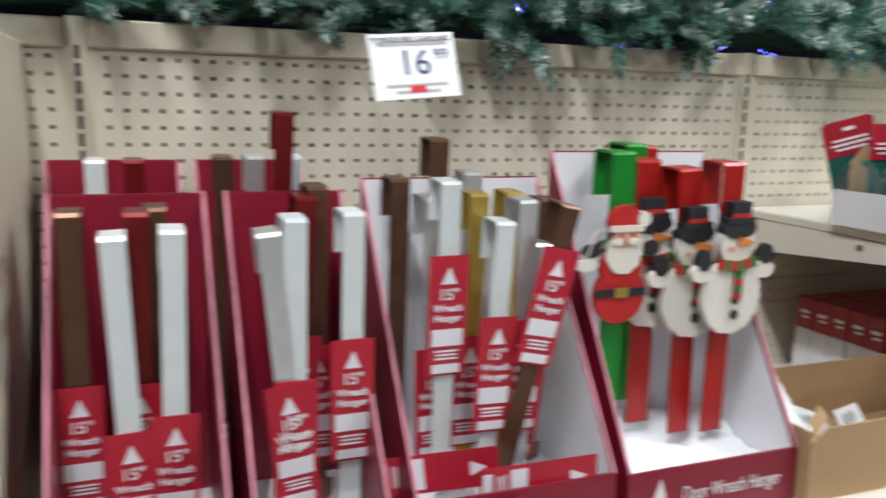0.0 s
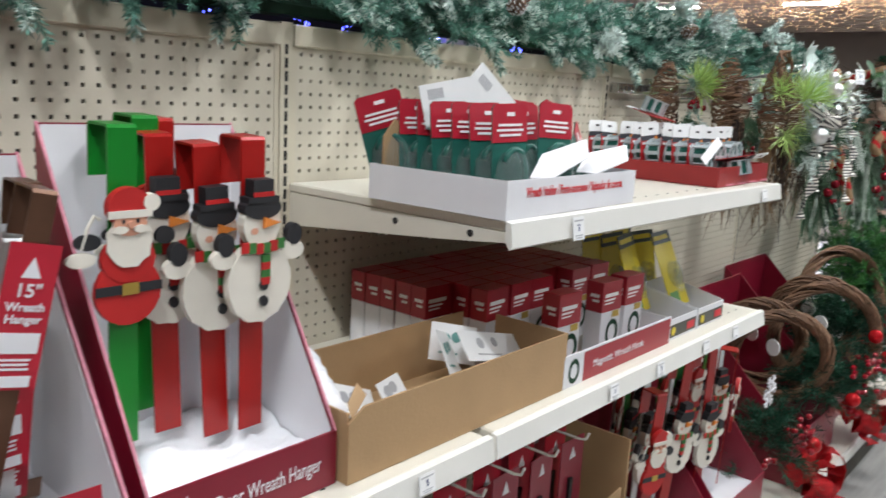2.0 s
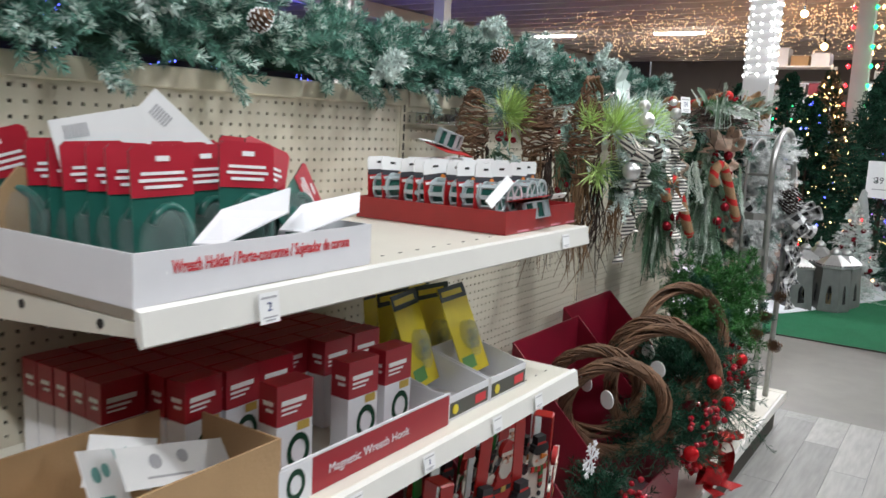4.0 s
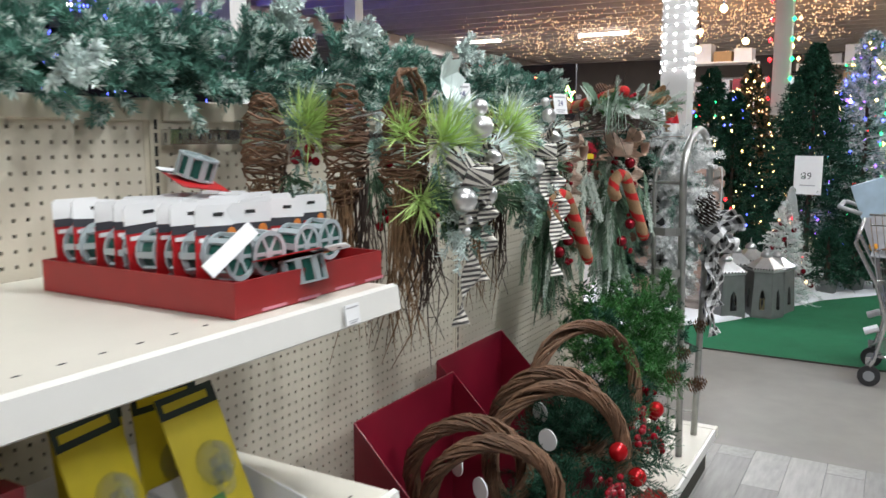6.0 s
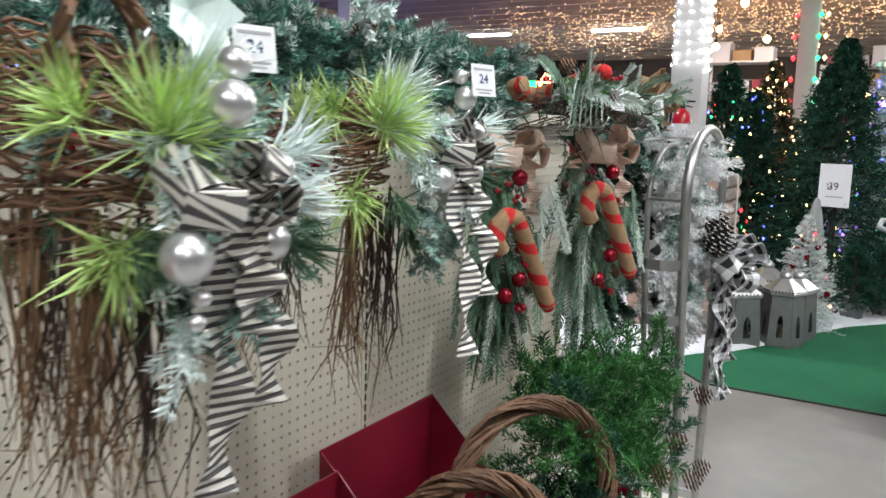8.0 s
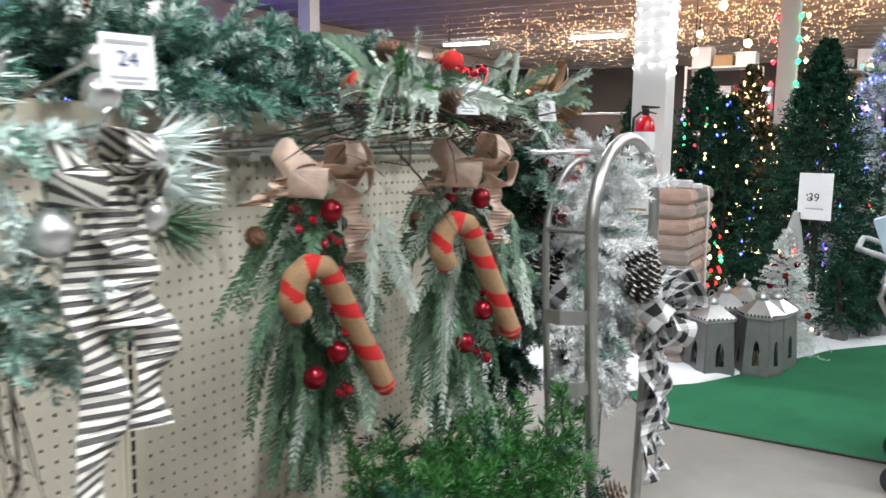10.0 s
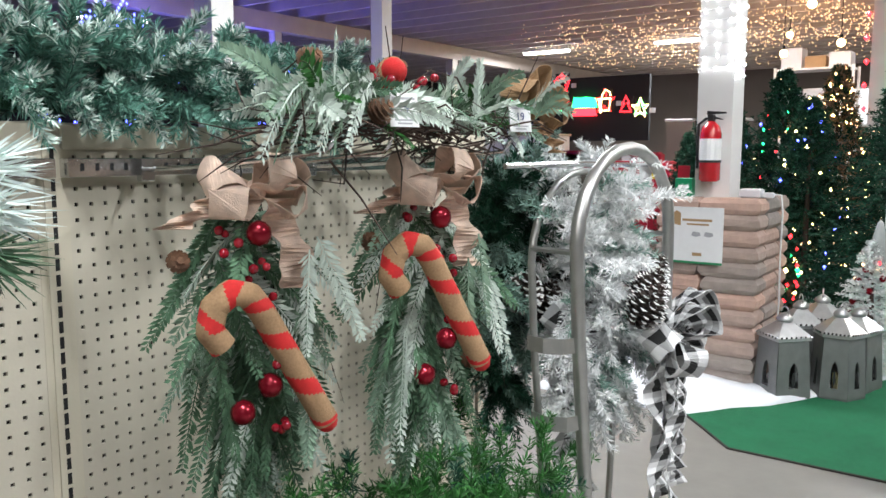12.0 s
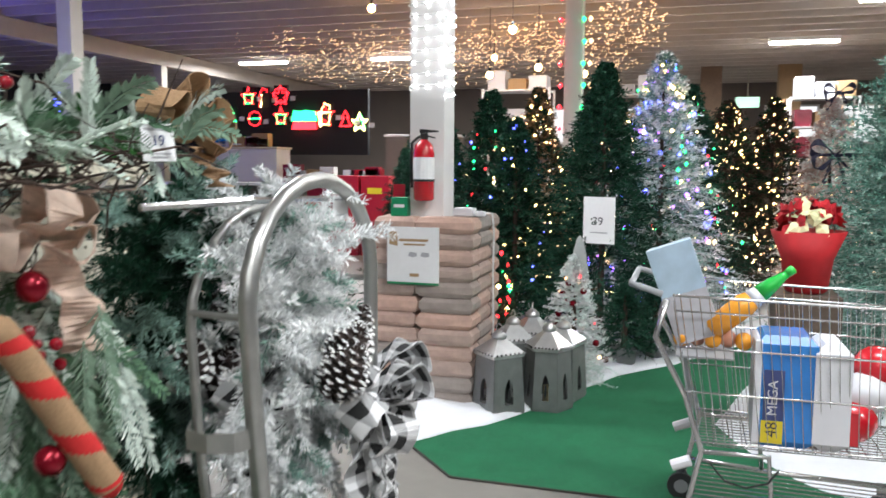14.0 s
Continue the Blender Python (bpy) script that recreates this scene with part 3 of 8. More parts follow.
def wreath_hanger(x, y, ztop, m, tilt=0.0, length=0.37, card=None, wd=0.026, yaw=0.0, low=0.0, lean=4.0):
    t = thing("wreath_hanger", "flat metal over-the-door wreath hanger standing in its box", "wreath hanger", (x, y, ztop), yaw, group="wreath hangers")
    M = pose(0, 0, 0, lean, tilt, 0)
    pts = [(0, 0.045, -0.055), (0, 0.045, -0.004), (0, 0.041, 0.0), (0, 0.004, 0.0), (0, 0, -0.004), (0, 0, -length * 0.5), (0, 0, -length + 0.03), (0, -0.004, -length + 0.008), (0, -0.02, -length), (0, -0.034, -length + 0.012), (0, -0.036, -length + 0.035)]
    part("strap", G().ribbon([M @ Vector(p) for p in pts], wd, M.to_3x3() @ Vector((1, 0, 0)), 0, 0.0022), m, t)
    if card is not None:
        g, gw = G(), G()
        C = M @ pose(0, 0, -card, 0, 0, 0)
        label_card(g, gw, C)
        c = part("label_card", g, REDCARD, t, "dark red printed card label")
        part("card_print", gw, WHITEC, c)
        for words_, s_, z_ in (('15"', 0.020, -0.050), ("Wreath", 0.0125, -0.067), ("Hanger", 0.0125, -0.080)):
            text(words_, s_, WHITEC, c, C @ pose(0, -0.0046, z_, 90, 0, 0), "card_lettering", 0.0003)
    return t


rr = random.Random(4)
hanger_box(-1.27, -1.085, -0.25, -0.03, 1.325, 0.09, MAROON, "dark red card display box full of wreath hangers")
hanger_box(-1.065, -0.90, -0.25, -0.03, 1.325, 0.09, MAROON, "dark red card display box full of wreath hangers")
hanger_box(-1.25, -1.068, -0.50, -0.26, 1.30, 0.085, MAROON, "dark red card display box of white and red hangers")
hanger_box(-1.045, -0.892, -0.50, -0.26, 1.30, 0.085, MAROON, "dark red card display box of white and brown hangers")
hanger_box(-0.862, -0.592, -0.50, -0.25, 1.315, 0.085, WHITEC, "dark red white-lined card display box half full of hangers")
hanger_box(-0.572, -0.292, -0.50, -0.25, 1.352, 0.078, WHITEC, "dark red card display box with white snow and door hangers", "Door Wreath Hanger")
DARKRED = mat("dark_red_metal", (0.17, 0.012, 0.012), 0.3, 0.5, var=0.2, scale=40)
WHITEMETAL = mat("white_metal", (0.66, 0.70, 0.70), 0.3, 0.15, var=0.08)
for x, y, z, m, ti, c, lo in (
        (-1.22, -0.36, 1.29, BRONZE, 0, 0.20, 0.3), (-1.175, -0.42, 1.272, WHITEMETAL, -2, 0.22, 0), (-1.15, -0.37, 1.29, DARKRED, 1, 0.20, 0), (-1.115, -0.42, 1.277, WHITEMETAL, 1, 0.21, 0),
        (-1.13, -0.33, 1.29, BRONZE, 0, None, 0), (-1.2, -0.12, 1.33, WHITEMETAL, 0, None, 0), (-1.15, -0.12, 1.33, DARKRED, 0, 0.2, 0),
        (-1.03, -0.13, 1.335, BRONZE, 1, None, 0), (-0.985, -0.12, 1.335, NICKEL, 0, 0.2, 0), (-0.955, -0.2, 1.40, DARKRED, 2, None, 0), (-0.93, -0.12, 1.335, WHITEMETAL, 0, None, 0),
        (-1.015, -0.43, 1.272, NICKEL, -6, 0.18, 0), (-0.985, -0.43, 1.287, WHITEMETAL, 0, 0.19, 0), (-0.962, -0.38, 1.305, DARKRED, 3, 0.17, 0), (-0.945, -0.36, 1.315, BRONZE, 0, 0.2, 0), (-0.918, -0.43, 1.292, WHITEMETAL, 0, 0.15, 0),
        (-0.83, -0.33, 1.32, BRONZE, 0, None, 0), (-0.80, -0.37, 1.30, NICKEL, -2, 0.2, 0), (-0.795, -0.42, 1.325, WHITEMETAL, 0, 0.09, 0), (-0.765, -0.30, 1.37, BRONZE, 0, None, 0),
        (-0.74, -0.38, 1.305, GOLDMETAL, 1, 0.19, 0), (-0.715, -0.30, 1.325, NICKEL, 0, None, 0), (-0.725, -0.43, 1.275, WHITEMETAL, 2, 0.12, 0), (-0.69, -0.42, 1.30, NICKEL, -1, 0.155, 0), (-0.665, -0.33, 1.30, GOLDMETAL, 0, None, 0),
        (-0.64, -0.44, 1.295, BRONZE, 12, 0.055, 0), (-0.615, -0.34, 1.29, BRONZE, 4, None, 0), (-0.655, -0.40, 1.24, NICKEL, 5, 0.14, 0)):
    wreath_hanger(x, y, z, m, ti, min(0.40, z - SH - 0.04), c, lean=3)


def loose_card(x, y, z, rz, rx, ry=0.0):
    t = thing("loose_label", "fallen red hanger label card lying on white stock", "label card", (x, y, z), 0)
    g, gw = G(), G()
    M = pose(0, 0, 0, rx, ry, rz)
    label_card(g, gw, M)
    part("card", g, REDCARD, t)
    part("card_print", gw, WHITEC, t)


loose_card(-0.74, -0.46, 0.975, 0, 15, 84)
loose_card(-0.62, -0.495, 0.962, 0, 5, 88)
loose_card(-0.70, -0.47, 0.935, 20, -30, 70)
for i, (x, y) in enumerate(((-0.78, -0.44), (-0.74, -0.465), (-0.69, -0.46), (-0.645, -0.455), (-0.715, -0.42))):
    g = G()
    for k in range(7):
        a = k * 0.45
        g.tube([(x + 0.02 * math.cos(a + j * 0.3), y + 0.012 * math.sin(a), SH + 0.04 + 0.006 * j) for j in range(6)], 0.006, 5)
    solo("foam_wrap", g, WHITEC, "crumpled white foam wrapping in the display box", "packing foam", group="packing foam", smooth=True)

# door hangers with cut-out winter figures
SKIN = mat("painted_peach", (0.62, 0.3, 0.2), 0.6)
WOODWHITE = mat("painted_white_wood", (0.72, 0.68, 0.60), 0.6, var=0.06)
COAL = mat("painted_black", (0.015, 0.015, 0.018), 0.55)
ORANGE = mat("painted_orange", (0.65, 0.2, 0.03), 0.6)
SUITRED = mat("painted_red", (0.45, 0.012, 0.012), 0.5)
SCARFG = mat("painted_green", (0.03, 0.15, 0.03), 0.6)


def blob(g, cx, cz, rx, rz, y0, y1, m, n=20, wob=0.0, ph=0.0):
    p = []
    for k in range(n):
        a = 2 * math.pi * k / n
        q = 1 + wob * (0.5 + 0.5 * math.sin(k * 2.9 + ph))
        p.append((cx + rx * q * math.cos(a), y1, cz + rz * q * math.sin(a)))
    g.prism(p, (0, y0 - y1, 0), m)


def figure(kind):
    g = G()
    F = (-0.010, 0.0)
    if kind == "red":
        blob(g, 0, -0.10, 0.052, 0.052, -0.010, 0, 0)
        blob(g, 0, -0.05, 0.042, 0.035, -0.011, 0, 0)
        g.box(-0.052, 0.052, -0.0125, -0.0102, -0.102, -0.088, 1)
        g.box(-0.012, 0.014, -0.0135, -0.0126, -0.104, -0.086, 4)
        blob(g, 0, -0.022, 0.034, 0.038, -0.014, -0.0112, 2, wob=0.12)
        blob(g, 0, 0.004, 0.026, 0.018, -0.0155, -0.0141, 3)
        blob(g, 0, 0.028, 0.033, 0.03, -0.014, 0, 0)
        g.box(-0.034, 0.034, -0.0168, -0.0142, 0.013, 0.024, 2)
        blob(g, 0.034, 0.034, 0.013, 0.013, -0.016, -0.002, 2)
        blob(g, -0.016, -0.004, 0.012, 0.006, -0.0175, -0.0157, 2)
        blob(g, 0.016, -0.004, 0.012, 0.006, -0.0175, -0.0157, 2)
        blob(g, 0, 0.003, 0.005, 0.005, -0.019, -0.0157, 3)
        blob(g, -0.06, -0.02, 0.020, 0.012, -0.008, -0.002, 1)
        blob(g, -0.07, -0.045, 0.022, 0.011, -0.009, -0.002, 2)
        blob(g, 0.06, -0.02, 0.016, 0.014, -0.008, -0.002, 1)
        for s in (-0.011, 0.011):
            blob(g, s, 0.008, 0.0025, 0.0035, -0.0168, -0.0157, 1, 8)
        g.tube([(-0.07, -0.006, -0.03), (-0.06, -0.006, 0.0), (-0.05, -0.006, 0.018), (-0.042, -0.006, 0.012)], 0.003, 6, 2)
    else:
        blob(g, 0, -0.09, 0.052, 0.058, -0.014, 0, 2, 26, 0.05)
        blob(g, 0, -0.005, 0.031, 0.034, -0.016, 0, 2)
        blob(g, 0, 0.018, 0.031, 0.016, -0.018, 0.001, 1)
        g.box(-0.026, 0.026, -0.0195, 0.002, 0.026, 0.034, 1)
        g.box(-0.017, 0.017, -0.0185, 0.002, 0.0342, 0.058, 1)
        g.box(-0.0175, 0.0175, -0.0192, -0.0186, 0.0345, 0.041, 0)
        for k in range(6):
            x = -0.036 + k * 0.012
            g.box(x, x + 0.0122, -0.020, -0.0165, -0.048 + abs(k - 2.5) * 0.002, -0.033 + abs(k - 2.5) * 0.002, 5 if k % 2 else 0)
        for k in range(4):
            g.box(-0.001, 0.013, -0.019, -0.0145, -0.060 - 0.011 * k, -0.0492 - 0.011 * k, 0 if k % 2 else 5)
        for z in (-0.088, -0.112):
            blob(g, 0.004, z - 0.006, 0.007, 0.008, -0.018, -0.0142, 1, 10)
        g.prism([(0.0, -0.0165, 0.006), (0.0, -0.0165, -0.010), (0.028, -0.0165, -0.004)], (0, -0.005, 0), 4)
        for s in (-0.012, 0.010):
            blob(g, s, 0.008, 0.003, 0.004, -0.0172, -0.0161, 1, 8)
        blob(g, -0.013, -0.014, 0.006, 0.005, -0.0168, -0.0161, 3, 10)
        blob(g, -0.058, -0.05, 0.020, 0.014, -0.012, -0.001, 2)
        blob(g, 0.058, -0.05, 0.020, 0.014, -0.012, -0.001, 2)
        blob(g, -0.056, -0.030, 0.013, 0.016, -0.013, -0.001, 1)
        blob(g, 0.060, -0.026, 0.013, 0.016, -0.013, -0.001, 1)
    return g.mesh("figurine", [SUITRED, COAL, WOODWHITE, SKIN, GOLDMETAL if kind == "red" else ORANGE, SCARFG])


FIGRED, FIGWHITE = figure("red"), figure("white")


def door_hanger(x, y, ztop, m, fig, tilt=0.0, drop=0.10, yaw=0.0, length=0.40):
    t = thing("door_hanger", "painted metal door hanger with a red cut-out winter figure" if fig is FIGRED else "red metal door hanger with a white cut-out winter figure", "door hanger", (x, y, ztop), yaw, group="door hangers")
    M = pose(0, 0, 0, 2, tilt, 0)
    pts = [(0, 0.05, -0.065), (0, 0.05, -0.004), (0, 0.046, 0.0), (0, 0.004, 0.0), (0, 0, -0.004), (0, 0, -0.2), (0, 0, -length)]
    part("strap", G().ribbon([M @ Vector(p) for p in pts], 0.036, M.to_3x3() @ Vector((1, 0, 0)), 0, 0.003), m, t)
    o = part("figurine", fig, None, t)
    o.matrix_basis = M @ pose(0, -0.006, -drop - (0.012 if fig is FIGRED else 0), 0, 0, 0) @ Matrix.Scale(0.80 if fig is FIGRED else 0.92, 4)


door_hanger(-0.527, -0.38, 1.358, GREENMETAL, FIGRED, 0, 0.105)
door_hanger(-0.46, -0.31, 1.365, GREENMETAL, FIGRED, 0, 0.12)
door_hanger(-0.465, -0.35, 1.345, REDMETAL, FIGWHITE, -2, 0.105, -6)
door_hanger(-0.42, -0.385, 1.335, REDMETAL, FIGWHITE, -3, 0.105, -4)
door_hanger(-0.37, -0.415, 1.345, REDMETAL, FIGWHITE, -1, 0.105)
door_hanger(-0.42, -0.28, 1.36, REDMETAL, FIGWHITE, 0, 0.12)
g = sheet(-0.565, -0.3, -0.493, -0.257, 24, 20, lambda x, y: SH + 0.055 + 0.012 * noise.noise((x * 40, y * 40, 0)) + 0.02 * noise.noise((x * 11, y * 11, 3)))
solo("snow_filler", g, SNOW, "white fluffy snow filler in the hanger display box", "packing", smooth=True)

# ---- brown carton with papers ----
c = thing("cardboard_box", "open brown cardboard box with torn corner holding loose papers", "cardboard box", (-0.012, -0.405, SH))
W, D, H, T = 0.274, 0.113, 0.112, 0.004
part("front", G().prism([(-W, -D, 0), (W, -D, 0), (W, -D, H), (-W + 0.03, -D, H * 0.97), (-W, -D, H * 0.8)], (0, T, 0)), CARTON, c)
part("back", G().box(-W, W, D - T, D, 0, H), CARTON, c)
part("side", G().box(-W, -W + T, -D + T, D - T, 0, H * 0.93), CARTON, c)
part("side", G().box(W - T, W, -D + T, D - T, 0, H), CARTON, c)
part("bottom", G().box(-W + T, W - T, -D + T, D - T, 0, T), CARTON, c)
part("torn_flap", G().prism([(-W + 0.01, -D + 0.006, H * 0.8), (-W + 0.06, -D + 0.03, H * 0.97), (-W + 0.05, -D + 0.04, H * 1.12), (-W + 0.015, -D + 0.02, H * 0.98)], (0.002, 0.003, 0)), CARTON, c)
TEAL = mat("teal_print", (0.12, 0.3, 0.27), 0.6)
for k, (x, y, z, rz, rx, ry, w, h, ms) in enumerate(((0.06, -0.40, SH + 0.085, 25, 62, 20, 0.10, 0.085, 0), (0.16, -0.42, SH + 0.082, 4, 50, 14, 0.20, 0.06, 0), (0.10, -0.375, SH + 0.09, -35, 66, 10, 0.09, 0.07, 0), (-0.10, -0.42, SH + 0.06, 15, 55, 0, 0.07, 0.05, 0), (-0.17, -0.40, SH + 0.055, -10, 40, 20, 0.09, 0.06, 0))):
    t = thing("paper_packet", "white printed paper packet lying in the cardboard box", "packet", (x, y, z), 0, group="paper packets")
    M = pose(0, 0, 0, rx, ry, rz)
    part("sheet", G().prism([(-w / 2, -h / 2, 0), (w / 2, -h / 2, 0), (w / 2 * 0.96, h / 2, 0), (-w / 2, h / 2, 0)], (0, 0, 0.0015), 0, M), PAPER, t)
    gg = G()
    for j, (a, b, r) in enumerate(((-0.2, 0.1, 0.011), (0.05, 0.16, 0.010))):
        gg.prism([(a * w + r * math.cos(q * 0.628), b * h + r * math.sin(q * 0.628), 0.0017) for q in range(10)], (0, 0, 0.0005), 0, M)
    gg.box(-0.3 * w, 0.1 * w, -0.3 * h, -0.25 * h, 0.0017, 0.0022, 0, 0.0, M)
    part("picture", gg, TEAL if k in (0, 2) else GREYPRINT, t)
bag = G()
for k in range(5):
    bag.ball((-0.255 + 0.004 * k, -0.44 + 0.02 * k, SH + 0.07 + 0.012 * k), 0.03, 0, 8, 6, 1.1)
solo("plastic_bag", bag, WHITEC, "crumpled white plastic bag squeezed beside the carton", "bag", smooth=True)

# ---- red and white hook boxes on the lower shelf ----
BOXRED = mat("box_red", (0.33, 0.012, 0.024), 0.3, var=0.06)


def ring_print(g, M, r0, r1, y, n=18):
    v, f = [], []
    for k in range(n):
        a = 2 * math.pi * k / n
        for r in (r0, r1):
            v.append(M @ Vector((r * math.cos(a), y, r * math.sin(a) * 1.25)))
    for k in range(n):
        a, b = 2 * k, 2 * ((k + 1) % n)
        f.append((a, a + 1, b + 1, b))
    g.add(v, f)


def hook_box_master():
    t = thing("hook_box", "small red and white carton of magnetic wreath hooks", "carton", (0, 0, -5), group="hook cartons")
    part("carton_body", G().box(-0.037, 0.037, -0.02, 0.02, 0, 0.10, 0, 0.001), WHITEC, t)
    top = part("carton_top", G().box(-0.0373, 0.0373, -0.0203, 0.0203, 0.1002, 0.165, 0, 0.001), BOXRED, t, "dark red upper half")
    gg = G()
    gg.box(-0.028, 0.022, -0.021, -0.0205, 0.132, 0.140).box(-0.028, 0.012, -0.021, -0.0205, 0.124, 0.128).box(-0.028, 0.004, -0.021, -0.0205, 0.117, 0.120)
    gg.box(-0.0378, -0.0374, -0.012, 0.010, 0.132, 0.139).box(-0.0378, -0.0374, -0.012, 0.004, 0.122, 0.127)
    part("print_line", gg, PAPER, top)
    gg = G()
    ring_print(gg, pose(0.008, 0, 0.052), 0.015, 0.024, -0.0206)
    part("wreath_picture", gg, NEEDLE_DARK, t)
    part("badge", G().box(0.004, 0.03, -0.0211, -0.0207, 0.086, 0.1), GOLDMETAL, t)
    return t


hb = hook_box_master()
spots = []
for r in range(7):
    for k in range(7):
        x = 0.18 + k * 0.079 + 0.006 * rr.random()
        y = -0.07 - r * 0.0435
        if r >= 5 and k < 1:
            continue
        if r >= 6 and k == 4:
            continue
        spots.append((x, y, rr.uniform(-3, 3), 0.0))
for x in (0.335, 0.50, 0.598):
    spots.append((x, -0.455, rr.uniform(-3, 3), 0.004))
for n, (x, y, rz, dz) in enumerate(spots):
    if n:
        copy_thing(hb, pose(x, y, SH + dz, 0, 0, rz))
hb.matrix_basis = pose(spots[0][0], spots[0][1], SH, 0, 0, 0)
t = thing("hook_tray", "low white tray with a red printed front holding hook cartons", "display tray", (0.493, -0.487, SH))
part("front", G().prism([(-0.235, -0.03, 0), (0.215, -0.03, 0), (0.215, -0.03, 0.06), (-0.235, -0.03, 0.06)], (0, 0.003, 0)), BOXRED, t)
part("front_edge", G().box(-0.235, 0.215, -0.031, -0.0268, 0.0602, 0.064), WHITEC, t)
part("white_end", G().box(-0.235, -0.165, -0.0315, -0.0302, 0.0, 0.06), WHITEC, t)
part("side", G().box(-0.238, -0.2352, -0.03, 0.06, 0, 0.06), WHITEC, t)
part("side", G().box(0.2152, 0.218, -0.03, 0.06, 0, 0.06), WHITEC, t)
gg = G()
ring_print(gg, pose(-0.2, 0, 0.03), 0.012, 0.02, -0.0319)
part("wreath_picture", gg, NEEDLE_DARK, t)
text("Magnetic Wreath Hook", 0.022, WHITEC, t, FRONT(-0.02, -0.0305, 0.028))

# small printed trays with yellow hook packs
YELLOW = mat("yellow_card", (0.72, 0.58, 0.03), 0.35, var=0.1)
FILM = clear("clear_plastic", (0.45, 0.55, 0.53), 0.05, 0.16)
PACKGREEN = mat("green_card", (0.1, 0.3, 0.08), 0.4)
for x0 in (0.715, 0.878):
    t = thing("hook_display", "small white card tray with a dark printed front", "display tray", (x0, -0.51, SH), group="hook pack trays")
    part("front", G().box(0, 0.155, 0, 0.003, 0, 0.05), WHITEC, t)
    part("front_print", G().box(0.004, 0.151, -0.0012, -0.0002, 0.006, 0.036), mat("dark_grey_print", (0.06, 0.06, 0.05), 0.5), t)
    part("badge", G().box(0.1, 0.14, -0.0022, -0.0014, 0.012, 0.03), REDPRINT, t)
    part("badge", G().tube([(0.025, -0.0014, 0.021), (0.025, -0.003, 0.021)], 0.010, 12), YELLOW, t)
    for xx in (0.0, 0.152):
        part("side", G().prism([(xx, 0.003, 0), (xx, 0.003, 0.05), (xx, 0.16, 0.085), (xx, 0.16, 0)], (0.003, 0, 0)), WHITEC, t)
    part("back", G().box(0.003, 0.152, 0.157, 0.16, 0, 0.085), WHITEC, t)
    part("floor", G().box(0.003, 0.152, 0.003, 0.157, 0, 0.003), WHITEC, t)


def yellow_pack(x, y, z, rx, rz, w=0.115, h=0.20):
    t = thing("hook_pack", "yellow carded pack of clear hooks in plastic film", "blister pack", (x, y, z), rz, group="hook packs")
    M = pose(0, 0, 0, rx, 0, 0)
    part("card", G().box(-w / 2, w / 2, -0.001, 0.001, 0, h, 0, 0.0, M), YELLOW, t)
    part("header", G().box(-w / 2, w / 2, -0.0018, -0.0011, h * 0.84, h, 0, 0.0, M), mat("dark_green_header", (0.02, 0.04, 0.03), 0.4), t)
    gg = G()
    gg.box(-w * 0.42, w * 0.35, -0.0026, -0.002, h * 0.89, h * 0.95, 0, 0.0, M)
    part("header_lettering", gg, YELLOW, t)
    part("picture", G().box(-w * 0.42, w * 0.05, -0.0018, -0.0011, h * 0.06, h * 0.2, 0, 0.0, M), PACKGREEN, t)
    gg = G().lathe([(0.0, 0), (w * 0.3, 0.002), (w * 0.26, 0.016), (w * 0.1, 0.022)], (0, 0, 0), 14, 0, M @ pose(0.005, -0.002, h * 0.42, 90, 0, 0))
    part("blister", gg, FILM, t, smooth=True)
    gg = G()
    for k in range(3):
        gg.tube([M @ Vector((0.005 + 0.014 * math.sin(a * 0.6), -0.012 - 0.003 * k, h * (0.28 + 0.09 * k) + 0.018 * math.cos(a * 0.6))) for a in range(9)], 0.0065, 6)
    part("hook", gg, FILM, t, smooth=True)


yellow_pack(0.955, -0.43, SH + 0.03, -24, 4)
yellow_pack(0.805, -0.40, SH + 0.03, -20, 10)
yellow_pack(0.84, -0.30, SH + 0.01, -8, 0)
yellow_pack(0.96, -0.33, SH + 0.01, -12, -6)
yellow_pack(0.91, -0.20, SH, -6, 0)
yellow_pack(1.03, -0.22, SH, -6, 4)

# ---- upper shelf: wreath holder tray ----
US = 1.223
t = thing("holder_tray", "white card tray with red lettering full of green wreath holders", "display tray", (0.212, -0.392, US), 1.0)
W, D, H = 0.212, 0.150, 0.062
part("front", G().box(-W, W, -D, -D + 0.003, 0, H), WHITEC, t)
part("back", G().box(-W, W, D - 0.003, D, 0, H), WHITEC, t)
part("side", G().box(-W, -W + 0.003, -D + 0.003, D - 0.003, 0, H), WHITEC, t)
part("side", G().box(W - 0.003, W, -D + 0.003, D - 0.003, 0, H), WHITEC, t)
part("floor", G().box(-W + 0.003, W - 0.003, -D + 0.003, D - 0.003, 0, 0.003), WHITEC, t)
part("brown_lining", G().prism([(-W + 0.004, D - 0.03, 0.01), (-W + 0.06, D - 0.03, 0.01), (-W + 0.06, D - 0.03, 0.13), (-W + 0.03, D - 0.03, 0.14), (-W + 0.004, D - 0.03, 0.11)], (0, 0.004, 0)), CARTON, t)
text("Wreath Holder / Porte-couronne / Sujetador de corona", 0.0225, REDPRINT, t, FRONT(0.0, -D - 0.0005, 0.04), "lettering", 0.0004).scale = (0.62, 1, 1)
